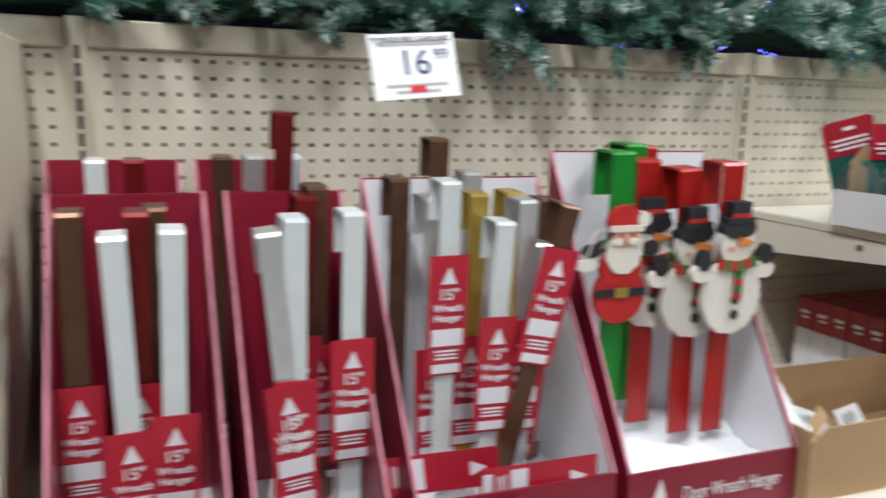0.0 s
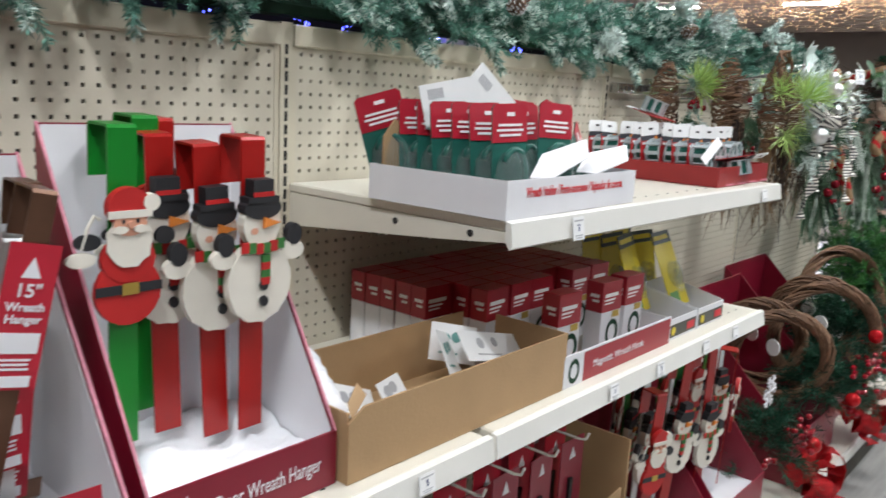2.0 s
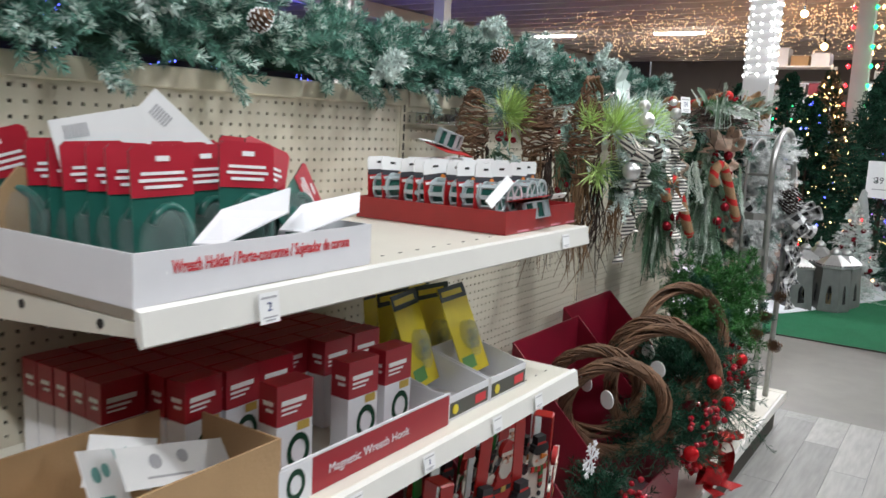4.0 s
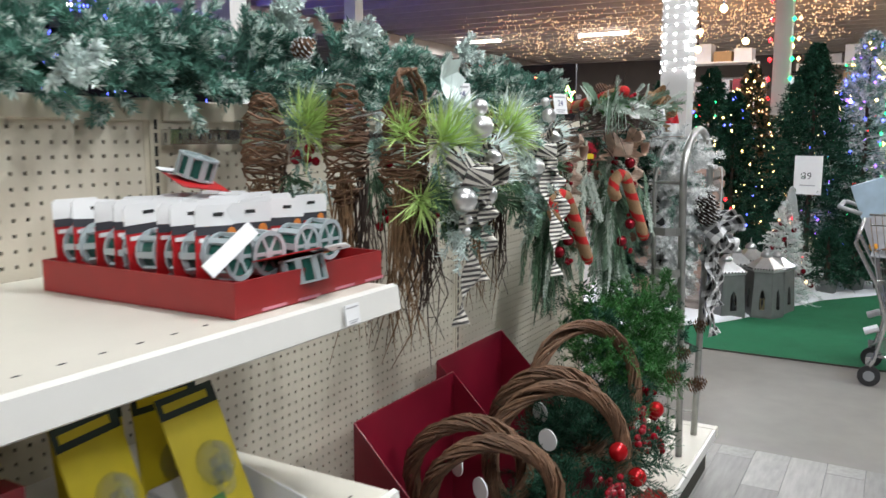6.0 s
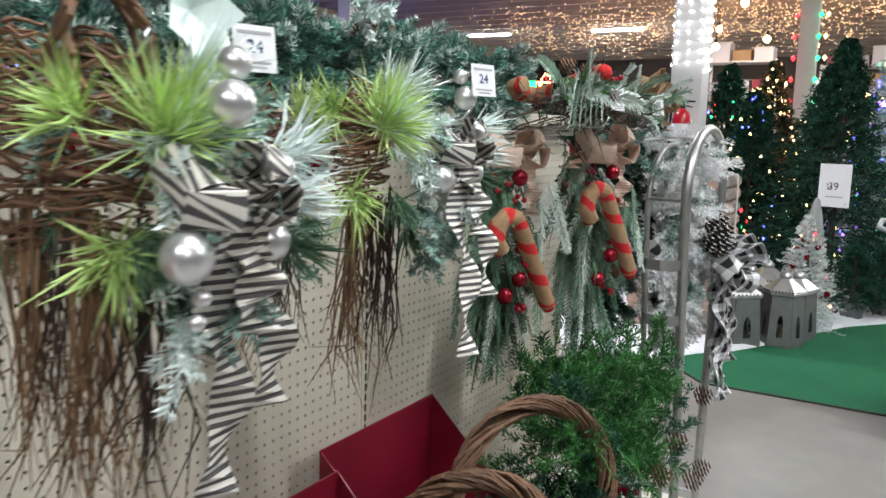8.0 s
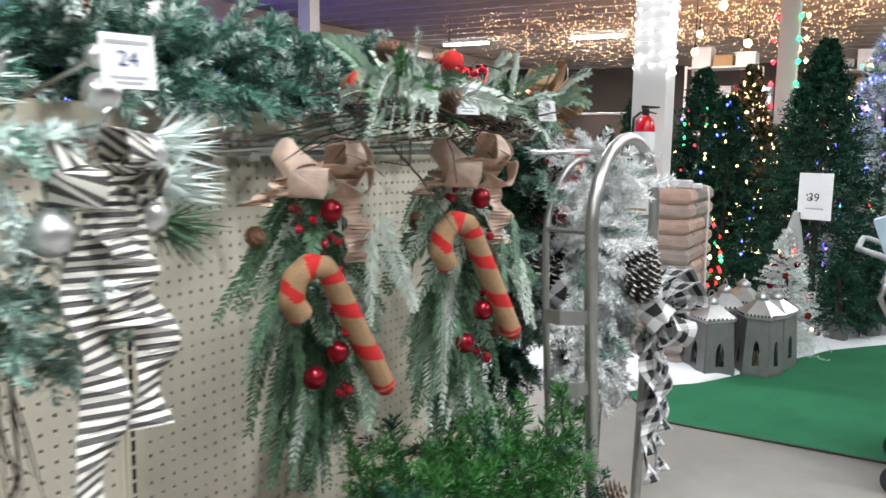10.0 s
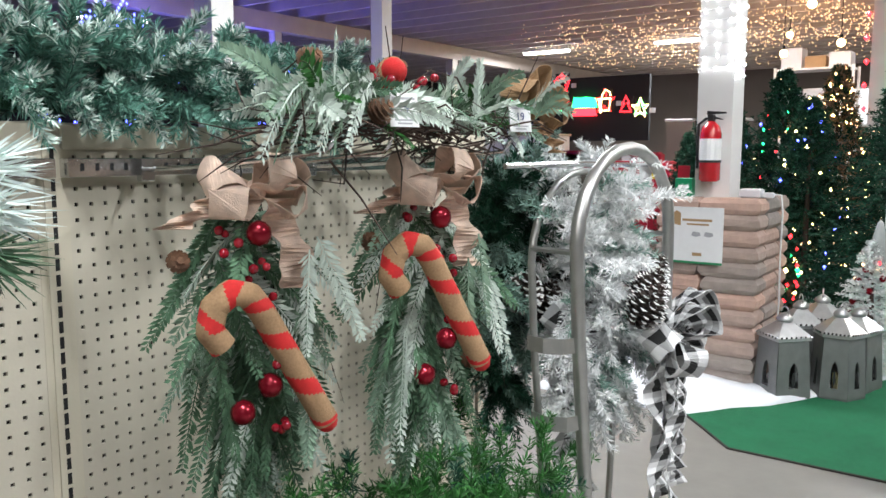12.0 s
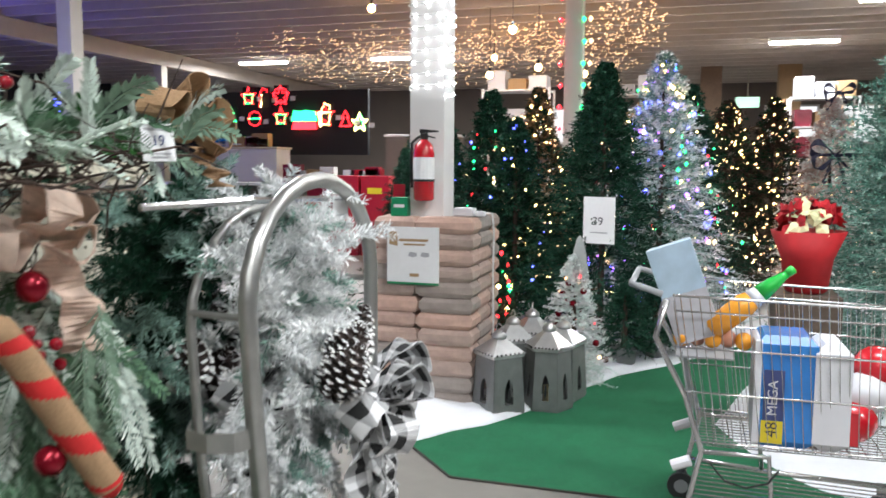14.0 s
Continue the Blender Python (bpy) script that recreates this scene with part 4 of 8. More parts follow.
for k, (a, b) in enumerate((((-0.06, -D + 0.005, H), (0.05, 0.012, 26)), ((0.09, -D + 0.006, H), (0.12, 0.03, 14)))):
    M = pose(*a, 0, -b[2] * 0.5, 0)
    part("torn_flap", G().prism([(-0.02, 0, 0.0), (0.10, 0, 0.006), (0.13, 0.02, 0.03), (0.03, 0.05, 0.025), (-0.04, 0.03, 0.004)], (0, 0, 0.002), 0, M), WHITEC, t)
HOLDG = mat("dark_green_plastic", (0.018, 0.115, 0.09), 0.3, var=0.2)


def holder_pack(x, y, z, rx, ry, rz, w=0.085, h=0.165):
    t = thing("holder_pack", "dark green wreath holder on a red header card in clear film", "blister pack", (x, y, z), rz, group="wreath holder packs")
    M = pose(0, 0, 0, rx, ry, 0)
    part("card", G().prism([(-w / 2, 0, 0), (w / 2, 0, 0), (w / 2, 0, h), (w * 0.42, 0, h + 0.006), (-w * 0.42, 0, h + 0.006), (-w / 2, 0, h)], (0, 0.0016, 0), 0, M), HOLDG, t)
    hd = part("header", G().prism([(-w / 2, -0.0012, h * 0.66), (w / 2, -0.0012, h * 0.66), (w / 2, -0.0012, h), (w * 0.42, -0.0012, h + 0.006), (-w * 0.42, -0.0012, h + 0.006), (-w / 2, -0.0012, h)], (0, 0.001, 0), 0, M), REDCARD, t, "red header card with white print")
    gg = G()
    for z0, a in ((0.82, 0.34), (0.77, 0.38), (0.72, 0.3)):
        gg.box(-w * a, w * a, -0.0022, -0.0014, h * z0, h * z0 + 0.004, 0, 0.0, M)
    gg.box(-w * 0.1, w * 0.12, -0.0022, -0.0014, h * 0.92, h * 0.96, 0, 0.0, M)
    part("header_print", gg, PAPER, hd)
    gg = G()
    pts = [M @ Vector((w * 0.32 * math.cos(a), -0.012, h * 0.33 + h * 0.26 * math.sin(a))) for a in np.linspace(-2.6, 2.6, 14)]
    gg.tube(pts, 0.006, 6)
    part("holder", gg, HOLDG, t, smooth=True)
    gg = G().lathe([(0.0, 0), (w * 0.46, 0.001), (w * 0.4, 0.018), (w * 0.18, 0.026)], (0, 0, 0), 12, 0, M @ Matrix.Translation((0, -0.002, h * 0.32)) @ pose(0, 0, 0, 90, 0, 0) @ Matrix.Diagonal((1, 1.15, 1, 1)))
    part("blister", gg, FILM, t, smooth=True)
    return t


for k in range(6):
    holder_pack(0.08 + 0.004 * k, -0.29 - 0.038 * k, US + 0.006, -5 + rr.uniform(-2, 2), rr.uniform(-2, 2), -6 + rr.uniform(-5, 5))
for k in range(5):
    holder_pack(0.18 + 0.006 * k, -0.28 - 0.04 * k, US + 0.006, -5, rr.uniform(-3, 3), -4 + rr.uniform(-5, 5))
for k in range(3):
    holder_pack(0.285, -0.28 - 0.045 * k, US + 0.006, -5, rr.uniform(-3, 3), rr.uniform(-5, 5))
holder_pack(0.052, -0.265, US + 0.02, 4, -17, -30)
holder_pack(0.275, -0.44, US + 0.02, -14, 20, -8)
holder_pack(0.305, -0.48, US + 0.05, -40, 62, -14)
holder_pack(0.38, -0.30, US + 0.012, -6, 4, -4)
holder_pack(0.225, -0.485, US + 0.012, -6, 3, -10)
for x, y, ry, h in ((0.11, -0.33, -12, 0.05), (0.215, -0.34, 42, 0.06)):
    t = thing("leaflet", "white folded leaflet with a barcode behind the packs", "leaflet", (x, y, US + 0.165), -20)
    M = pose(0, 0, 0.02, -6, ry, 0)
    part("sheet", G().box(-0.06, 0.06, -0.001, 0.001, -0.045, h * 0.55, 0, 0.0, M), PAPER, t)
    gg = G()
    for k in range(7):
        gg.box(-0.045 + k * 0.0045, -0.0425 + k * 0.0045, -0.0018, -0.0012, 0.0, 0.018, 0, 0.0, M)
    part("barcode", gg, GREYPRINT, t)

# ---- upper shelf: light clip reels in a red tray ----
TRAYRED = mat("red_plastic_tray", (0.30, 0.016, 0.018), 0.35, var=0.12)
for x0, x1, y0, y1 in ((0.893, 1.06, -0.515, -0.12), (1.063, 1.24, -0.508, -0.12)):
    t = thing("reel_tray", "low dark red card tray on the upper shelf", "display tray", (x0, y0, US), group="reel trays")
    w, d = x1 - x0, y1 - y0
    part("wall", G().box(0, w, 0, 0.004, 0, 0.048), TRAYRED, t)
    part("wall", G().box(0, w, d - 0.004, d, 0, 0.048), TRAYRED, t)
    part("wall", G().box(0, 0.004, 0.004, d - 0.004, 0, 0.048), TRAYRED, t)
    part("wall", G().box(w - 0.004, w, 0.004, d - 0.004, 0, 0.048), TRAYRED, t)
    part("floor", G().box(0.004, w - 0.004, 0.004, d - 0.004, 0, 0.004), TRAYRED, t)
    for k in range(2):
        a = 0.05 + k * w * 0.45
        part("slot_tab", G().box(a, a + 0.05, -0.001, -0.0002, 0.002, 0.006), PINKEDGE, t)
REELGREY = mat("grey_plastic_reel", (0.42, 0.48, 0.50), 0.3, var=0.1)
REDPACK = mat("red_pack_card", (0.5, 0.015, 0.02), 0.35, var=0.08)


def reel(n=16):
    """A spoked grey reel wound with dark cord; its axis along y."""
    g = G()
    R, r0, y0 = 0.034, 0.008, 0.016
    for s in (-1, 1):
        v, f = [], []
        for k in range(n):
            a = 2 * math.pi * k / n
            for r in (R, R * 0.80):
                for y in (s * y0, s * (y0 + 0.003)):
                    v.append((r * math.cos(a), y, r * math.sin(a)))
        for k in range(n):
            a, b = 4 * k, 4 * ((k + 1) % n)
            f += [(a, b, b + 1, a + 1), (a + 2, a + 3, b + 3, b + 2), (a, a + 2, b + 2, b), (a + 1, b + 1, b + 3, a + 3)]
        g.add(v, f, 0)
        for k in range(6):
            a = math.pi * k / 3
            M = pose(0, 0, 0, 0, math.degrees(a), 0)
            g.box(0.003, R * 0.82, s * y0 - 0.0015, s * y0 + 0.0015, -0.0026, 0.0026, 0, 0.0, M)
        g.lathe([(r0, 0), (r0, 0.004)], (0, 0, 0), 10, 0, pose(0, s * y0 + 0.002, 0, 90, 0, 0))
    for k in range(8):
        a = 2 * math.pi * k / 8
        M = pose(0, 0, 0, 0, math.degrees(a), 0)
        g.box(R * 0.84, R * 0.98, -y0, y0, -0.0045, 0.0045, 0, 0.0, M)
    g.lathe([(R * 0.78, -y0), (R * 0.78, y0)], (0, 0, 0), n, 1, pose(0, 0, 0, 90, 0, 0))
    return g.mesh("reel", [REELGREY, HOLDG], False)


REEL = reel()


def reel_pack_master():
    t = thing("reel_pack", "grey cord reel on a red card with a white header", "reel pack", (0, 0, -5), group="reel packs")
    part("card", G().prism([(-0.04, 0, 0), (0.04, 0, 0), (0.04, 0, 0.098), (-0.04, 0, 0.098)], (0, 0.0015, 0)), REDPACK, t)
    part("black_band", G().box(-0.04, 0.04, -0.0008, -0.0002, 0.092, 0.104), PRINT, t)
    hd = part("header", G().prism([(-0.04, -0.0006, 0.1042), (0.04, -0.0006, 0.1042), (0.04, -0.0006, 0.128), (0.034, -0.0006, 0.134), (-0.034, -0.0006, 0.134), (-0.04, -0.0006, 0.128)], (0, 0.0022, 0)), PAPER, t, "white header with a hang hole")
    part("hang_hole", G().box(-0.009, 0.009, -0.0012, -0.0008, 0.118, 0.123), BLACK, hd)
    part("badge", G().tube([(0.024, -0.001, 0.094), (0.024, -0.002, 0.094)], 0.008, 10), ORANGE, t)
    part("print_line", G().box(-0.034, 0.0, -0.0012, -0.0003, 0.082, 0.088), PAPER, t)
    o = part("reel", REEL, None, t)
    o.matrix_basis = pose(0.002, -0.022, 0.062, 0, 0, 6)
    return t


rp = reel_pack_master()
spots = [(0.938 + 0.003 * k, -0.155 - 0.038 * k, -3) for k in range(8)] + [(1.02 + 0.082 * c_, -0.20 - 0.055 * k, -2) for c_ in range(2) for k in range(5)] + [(1.188, -0.18 - 0.055 * k, 2) for k in range(5)]
for n, (x, y, rz) in enumerate(spots):
    m = pose(x, y, US + 0.006, rr.uniform(-8, 2), rr.uniform(-4, 4), rz + rr.uniform(-6, 6))
    if n:
        copy_thing(rp, m)
rp.matrix_basis = pose(spots[0][0], spots[0][1], US + 0.006, -4, 0, -3)
copy_thing(rp, pose(1.09, -0.27, US + 0.150, -78, 8, -20))
copy_thing(rp, pose(1.02, -0.44, US + 0.050, 78, 12, 30))
t = thing("loose_header", "torn white header strip lying across the reel packs", "card", (0.93, -0.475, US + 0.085))
part("strip", G().box(-0.05, 0.05, -0.001, 0.001, -0.011, 0.011, 0, 0.0, pose(0, 0, 0, -30, -30, 0)), PAPER, t)


# ---- greenery helpers ----
nr = np.random.RandomState(7)


def branch_fan(g, p, d, length, n, m, needle=0.028, width=0.0024, side=0.7, frost_m=None, frost=0.25, twigs=5, droop=0.15, tips=0.0):
    """A soft artificial branch: one main sprig and side sprigs."""
    p, d = np.asarray(p, float), np.asarray(d, float)
    d = d / np.linalg.norm(d)
    g.sprig(p, d, length, n, needle, width, m, droop=droop, rng=nr)
    for k in range(twigs):
        s = nr.uniform(0.15, 0.75)
        q = p + d * length * s
        q[2] -= droop * s * s * length
        e = d + side * nr.normal(size=3)
        mm = frost_m if frost_m is not None and nr.rand() < frost else m
        g.sprig(q, e, length * nr.uniform(0.4, 0.65), int(n * 0.6), needle, width, mm, droop=droop, rng=nr)


def cone(g, c, r, h, M=None, n_rows=8, m0=0, m1=1, tip=True):
    """A pine cone: rows of scales round a core; white tips where tip is set."""
    c = Vector(c)
    M = M or Matrix()
    for i in range(n_rows):
        s = (i + 0.3) / n_rows
        rad = r * math.sin(math.pi * (0.12 + 0.85 * s) ** 0.8) if s < 0.95 else r * 0.3
        z = h * (s - 0.5)
        k = max(5, int(11 * rad / r))
        for j in range(k):
            a = 2 * math.pi * (j + 0.5 * (i % 2)) / k
            u, w = Vector((math.cos(a), math.sin(a), 0)), Vector((-math.sin(a), math.cos(a), 0))
            b = Vector((0, 0, z))
            e = b + u * rad + Vector((0, 0, h * 0.06))
            ww = 1.9 * rad / k + 0.002
            v = [b, b + u * rad * 0.6 - w * ww * 0.8, e - w * ww * 0.7, e + w * ww * 0.7, b + u * rad * 0.6 + w * ww * 0.8, b + u * rad * 0.6 - Vector((0, 0, h * 0.04))]
            g.add([c + M @ x for x in v], [(0, 1, 2, 3, 4), (0, 5, 1), (1, 5, 2), (2, 5, 3), (3, 5, 4), (4, 5, 0)], m0)
            if tip:
                v = [e - w * ww * 0.72 - u * rad * 0.16 + Vector((0, 0, h * 0.012)), e - w * ww * 0.7 + Vector((0, 0, h * 0.012)), e + w * ww * 0.7 + Vector((0, 0, h * 0.012)), e + w * ww * 0.72 - u * rad * 0.16 + Vector((0, 0, h * 0.012)), e + Vector((0, 0, -h * 0.02))]
                g.add([c + M @ x for x in v], [(0, 1, 2, 3), (1, 4, 2)], m1)
    return g


BALLS = {}


def berries(t, c, n, r, spread, m, name="berry"):
    """n glossy balls round c, each a part of t."""
    if m.name not in BALLS:
        BALLS[m.name] = G().ball((0, 0, 0), 1.0, 0, 10, 7).mesh("berry", m, True)
    for k in range(n):
        p = np.asarray(c) + nr.normal(size=3) * spread
        o = part(name, BALLS[m.name], None, t)
        o.matrix_basis = Matrix.Translation(p.tolist()) @ Matrix.Scale(r * nr.uniform(0.8, 1.15), 4)


def brush(g, p, d, length, n, needle, width, m, tip_m, frost):
    """A round bottle-brush branch with two side tips; some ends are frosted."""
    p, d = np.asarray(p, float), np.asarray(d, float)
    d = d / np.linalg.norm(d)
    arms = [(p, d, length)]
    for k in range(2):
        arms.append((p + d * length * nr.uniform(0.25, 0.55), d + 0.5 * nr.normal(size=3), length * nr.uniform(0.45, 0.65)))
    for q, e, l in arms:
        e = e / np.linalg.norm(e)
        g.sprig(q, e, l, int(n * l / length), needle, width, m, lean=0.85, droop=0.15, rng=nr)
        if nr.rand() < frost:
            w = q + e * l * 0.5
            w[2] -= 0.15 * 0.25 * l
            g.sprig(w, e, l * 0.53, int(n * 0.55 * l / length), needle * 0.95, width, tip_m, lean=0.8, droop=0.15, rng=nr)


def frond(g, p, d, length, m, droop=0.3, needle=0.027, width=0.0066, gap=0.0058):
    """A flat comb of even paired needles on a drooping stem, its face to the aisle."""
    p, d = np.asarray(p, float), np.asarray(d, float)
    d = d / np.linalg.norm(d)
    n = max(8, int(length / gap))
    s = np.repeat(np.linspace(0.04, 1.0, n), 2)
    face = np.array((nr.normal(0, 0.35), -1.0, nr.normal(0, 0.35)))
    tan = d[None, :] - np.array((0, 0, 1.0)) * (2 * droop * s)[:, None]
    tan /= np.linalg.norm(tan, axis=1)[:, None]
    side = np.cross(tan, face)
    side /= np.linalg.norm(side, axis=1)[:, None] + 1e-9
    side *= np.tile((1.0, -1.0), n)[:, None]
    base = p + d * (s * length)[:, None]
    base[:, 2] -= droop * s * s * length
    nd = 0.72 * tan + 0.69 * side + nr.normal(0, 0.10, (2 * n, 3))
    L = needle * nr.uniform(0.85, 1.1, 2 * n) * (1.0 - 0.55 * s ** 3)
    tip, mid = base + nd * L[:, None], base + nd * (L * 0.5)[:, None]
    w = np.cross(nd, face)
    w *= (width / 2) / (np.linalg.norm(w, axis=1)[:, None] + 1e-9)
    lift = np.array((0, -0.0012, 0))
    V = np.stack([base, mid + w + lift, tip, mid - w], 1).reshape(-1, 3)
    g.add(V, np.arange(8 * n).reshape(-1, 4).tolist(), m)
    q = np.linspace(0, 1, 5)
    pts = p + d * (q * length)[:, None]
    pts[:, 2] -= droop * q * q * length
    g.tube(pts, [0.0018, 0.0016, 0.0014, 0.0011, 0.0006], 4, m, caps=False)


# ---- garland along the shelving top ----
gar = thing("garland", "thick blue-green pine garland with frosted tips along the shelf top", "garland", (0, 0, 1.53))
secs = np.arange(-2.3, 3.15, 0.305)
for sx in secs:
    g = G()
    for k in range(40):
        x = sx + nr.uniform(0, 0.305)
        a = nr.uniform(-0.5, math.pi * 0.95)
        d = np.array((nr.normal(0, 0.65), -math.cos(a) * nr.uniform(0.6, 1.1), math.sin(a) * 0.95 + 0.05))
        p = np.array((x, 0.02 + nr.normal(0, 0.02), 0.05 + nr.normal(0, 0.018)))
        brush(g, p, d, nr.uniform(0.11, 0.17), 170, 0.029, 0.0031, 0, 3, 0.58)
    g.tube([(sx, 0.02, 0.03), (sx + 0.305, 0.02, 0.03)], 0.02, 6, 2)
    part("foliage", g, [NEEDLE_BLUE, FROST, NEEDLE_DARK, GREYFROST], gar)
for x, y, z in ((0.62, -0.09, 0.10), (1.55, -0.10, 0.12), (2.3, -0.09, 0.13), (-0.55, -0.1, 0.1)):
    part("pine_cone", cone(G(), (x, y, z), 0.026, 0.06, Euler((1.1, 0.3, 0)).to_matrix().to_4x4(), 7), [CONE, CONETIP], gar)
for x, y, z in ((0.35, -0.08, 0.12), (0.95, -0.12, 0.03), (1.5, -0.06, 0.19), (1.72, -0.1, 0.16), (2.28, -0.09, 0.17), (-0.2, -0.08, 0.13)):
    g = G()
    for k in range(9):
        d = np.array((nr.normal(0, 0.8), -0.5 - nr.rand(), nr.normal(0.3, 0.7)))
        g.sprig((x, y, z), d, 0.07, 60, 0.026, 0.006, 0, rng=nr)
    part("frosted_pick", g, FROST, gar, "white frosted leaf pick")


# ---- crossbars and long hooks ----
def crossbar(x0, x1):
    t = thing("crossbar", "grey slotted steel hook bar across the pegboard", "hook bar", (x0, 0, 1.455))
    g = G().box(0.01, x1 - x0 - 0.01, -0.034, -0.024, -0.014, 0.016, 0, 0.001)
    part("bar", g, CHROME, t)
    gg = G()
    n = int((x1 - x0 - 0.04) / 0.0254)
    for k in range(n):
        gg.box(0.03 + k * 0.0254, 0.036 + k * 0.0254, -0.0348, -0.0342, -0.004, 0.008)
    o = part("slotted_strip", gg, BLACK, t)
    for x in (0.012, x1 - x0 - 0.03):
        part("bracket", G().box(x, x + 0.018, -0.024, -0.0045, -0.014, 0.016), CHROME, t)


crossbar(BAY, 2 * BAY)
crossbar(2 * BAY, 3 * BAY)


def long_hook(x, z=1.455, reach=0.52, tag=None, rise=0.05, th=0.004):
    t = thing("display_hook", "long zinc wire display hook with an upturned tip", "hook", (x, 0, z), group="display hooks")
    part("wire", G().tube([(0, -0.034, 0), (0, -0.06, 0.0), (0, -reach * 0.6, rise * 0.4), (0, -reach, rise), (0, -reach - 0.015, rise + 0.02)], th, 6), CHROME, t, smooth=True)
    part("clip", G().box(-0.012, 0.012, -0.05, -0.0345, -0.02, 0.02, 0, 0.002), CHROME, t)
    if tag is not None:
        part("scan_wire", G().tube([(0.012, -0.034, 0.014), (0.012, -reach * 0.6, 0.045 + rise * 0.4), (0.01, -reach - 0.02, 0.075 + rise)], 0.003, 6), CHROME, t, smooth=True)
        price_tag(x + 0.012, -reach - 0.026, z + 0.06 + rise, 0.05, 0.05, tag, lean=-8, rz=-18, size=0.02)


long_hook(1.41, 1.47, 0.50)
long_hook(1.565, 1.43, 0.45, "24")
long_hook(2.05, 1.43, 0.47, "24")
long_hook(1.96, 1.47, 0.46)
for x, b in ((2.58, None), (2.70, "19"), (2.96, None), (3.03, "19")):
    long_hook(x, 1.452, 0.47, b, 0.03)


# ---- grapevine swags ----
def teardrop(g, c, h, r, turns, m, flat=0.55, th=0.0026):
    """Vine wound round a hollow teardrop that hangs from c."""
    c = np.asarray(c, float)
    for k in range(turns):
        s0 = nr.uniform(0.0, 1.0)
        pts = []
        ph, tl = nr.uniform(0, 6.28), nr.uniform(-0.35, 0.35)
        for j in range(11):
            a = ph + j * 0.63
            s = min(1, max(0, s0 + 0.03 * math.sin(a + 1) + 0.02 * nr.normal()))
            rad = r * (0.25 + 0.95 * math.sin(math.pi * min(1, s * 0.95 + 0.04)) ** 0.8) * nr.uniform(0.92, 1.08)
            pts.append(c + np.array((rad * math.cos(a), flat * rad * math.sin(a) * 1.2, -h * s + tl * rad * math.cos(a))))
        g.tube(pts, th * nr.uniform(0.6, 1.3), 4, m, caps=False)


def twigs(g, c, n, length, spread, m, th=0.0018, flat=0.5):
    c = np.asarray(c, float)
    for k in range(n):
        d = np.array((nr.normal(0, spread), nr.normal(0, spread * flat), -1.0))
        L = length * nr.uniform(0.6, 1.05)
        p = c + nr.normal(size=3) * (0.012, 0.01, 0.02)
        pts = [p, p + d * L * 0.35 + nr.normal(size=3) * 0.006, p + d * L * 0.7 + nr.normal(size=3) * 0.012, p + d * L + nr.normal(size=3) * 0.015]
        g.tube(pts, [th * 1.3, th, th * 0.8, th * 0.3], 4, m, caps=False)
        if nr.rand() < 0.6:
            q = pts[2]
            g.tube([q, q + d * L * 0.12 + nr.normal(size=3) * 0.02], [th * 0.7, th * 0.2], 3, m, caps=False)


def needle_burst(g, c, d, n, length, m, spread=0.55, width=0.0032):
    """A starburst of long pine needles."""
    c, d = np.asarray(c, float), np.asarray(d, float)
    d = d / np.linalg.norm(d)
    dd = d + spread * nr.normal(size=(n, 3))
    dd /= np.linalg.norm(dd, axis=1)[:, None]
    L = length * nr.uniform(0.6, 1.1, n)
    sd = np.cross(dd, nr.normal(size=(n, 3)))
    sd /= np.linalg.norm(sd, axis=1)[:, None]
    b = c + nr.normal(size=(n, 3)) * 0.006
    V = np.stack([b - sd * width / 3, b + dd * L[:, None] * 0.5 + sd * width / 2, b + dd * L[:, None], b + dd * L[:, None] * 0.5 - sd * width / 2], 1).reshape(-1, 3)
    g.add(V, np.arange(4 * n).reshape(-1, 4).tolist(), m)


def wavy(p, d, n, amp, freq, ph=0.0, sway=(1, 0, 0)):
    p, d, sway = Vector(p), Vector(d), Vector(sway)
    return [p + d * (i / (n - 1)) + sway * amp * math.sin(freq * i / (n - 1) + ph) + Vector((0, 1, 0)) * amp * 0.7 * math.cos(freq * 1.3 * i / (n - 1) + ph) for i in range(n)]


def loop_pts(c, u, r, n=11, start=0.0, end=6.283, tall=1.0):
    c, u = Vector(c), Vector(u)
    up = Vector((0, 0, 1))
    return [c + u * r * (1 - math.cos(start + (end - start) * i / (n - 1))) + up * r * tall * math.sin(start + (end - start) * i / (n - 1)) for i in range(n)]


def bow(t, c, r, width, m, tails, name="bow", dirs=((1, 0, 0.25), (-1, 0, 0.25), (0.7, -0.5, -0.2), (-0.7, -0.5, -0.2), (0.2, -0.8, 0.6)), knot=0.02):
    for k, d in enumerate(dirs):
        u = Vector(d).normalized()
        side = u.cross(Vector((0, 0, 1))).normalized() * 0.8 + Vector((0, -0.15, 0.6 if k < 2 else 0.2))
        up = u.cross(side).normalized()
        cc = Vector(c)
        pts = [cc + u * r * 2 * math.sin(math.pi * i / 12) ** 0.8 * (1.0 if i < 12 else 0) * 1.0 + up * r * 0.62 * math.sin(2 * math.pi * i / 12) for i in np.linspace(0, 12, 27)]
        part("loop", G().ribbon(pts, [width * (0.5 + 0.5 * math.sin(math.pi * i / 12)) + 0.004 * math.sin(i * 2.1) for i in np.linspace(0, 12, 27)], [side + up * 0.25 * math.sin(i * 1.3 + k) for i in np.linspace(0, 12, 27)], 0), m, t)
    part("knot", G().ball(c, knot, 0, 8, 6, 1.1), m, t)
    for p, d, amp, w in tails:
        part("ribbon_tail", G().ribbon(wavy(p, d, 22, amp, 9.0, w * 50), w, [Vector((1, 0.5 * math.sin(i * 0.8), 0)) for i in range(22)], 0), m, t)


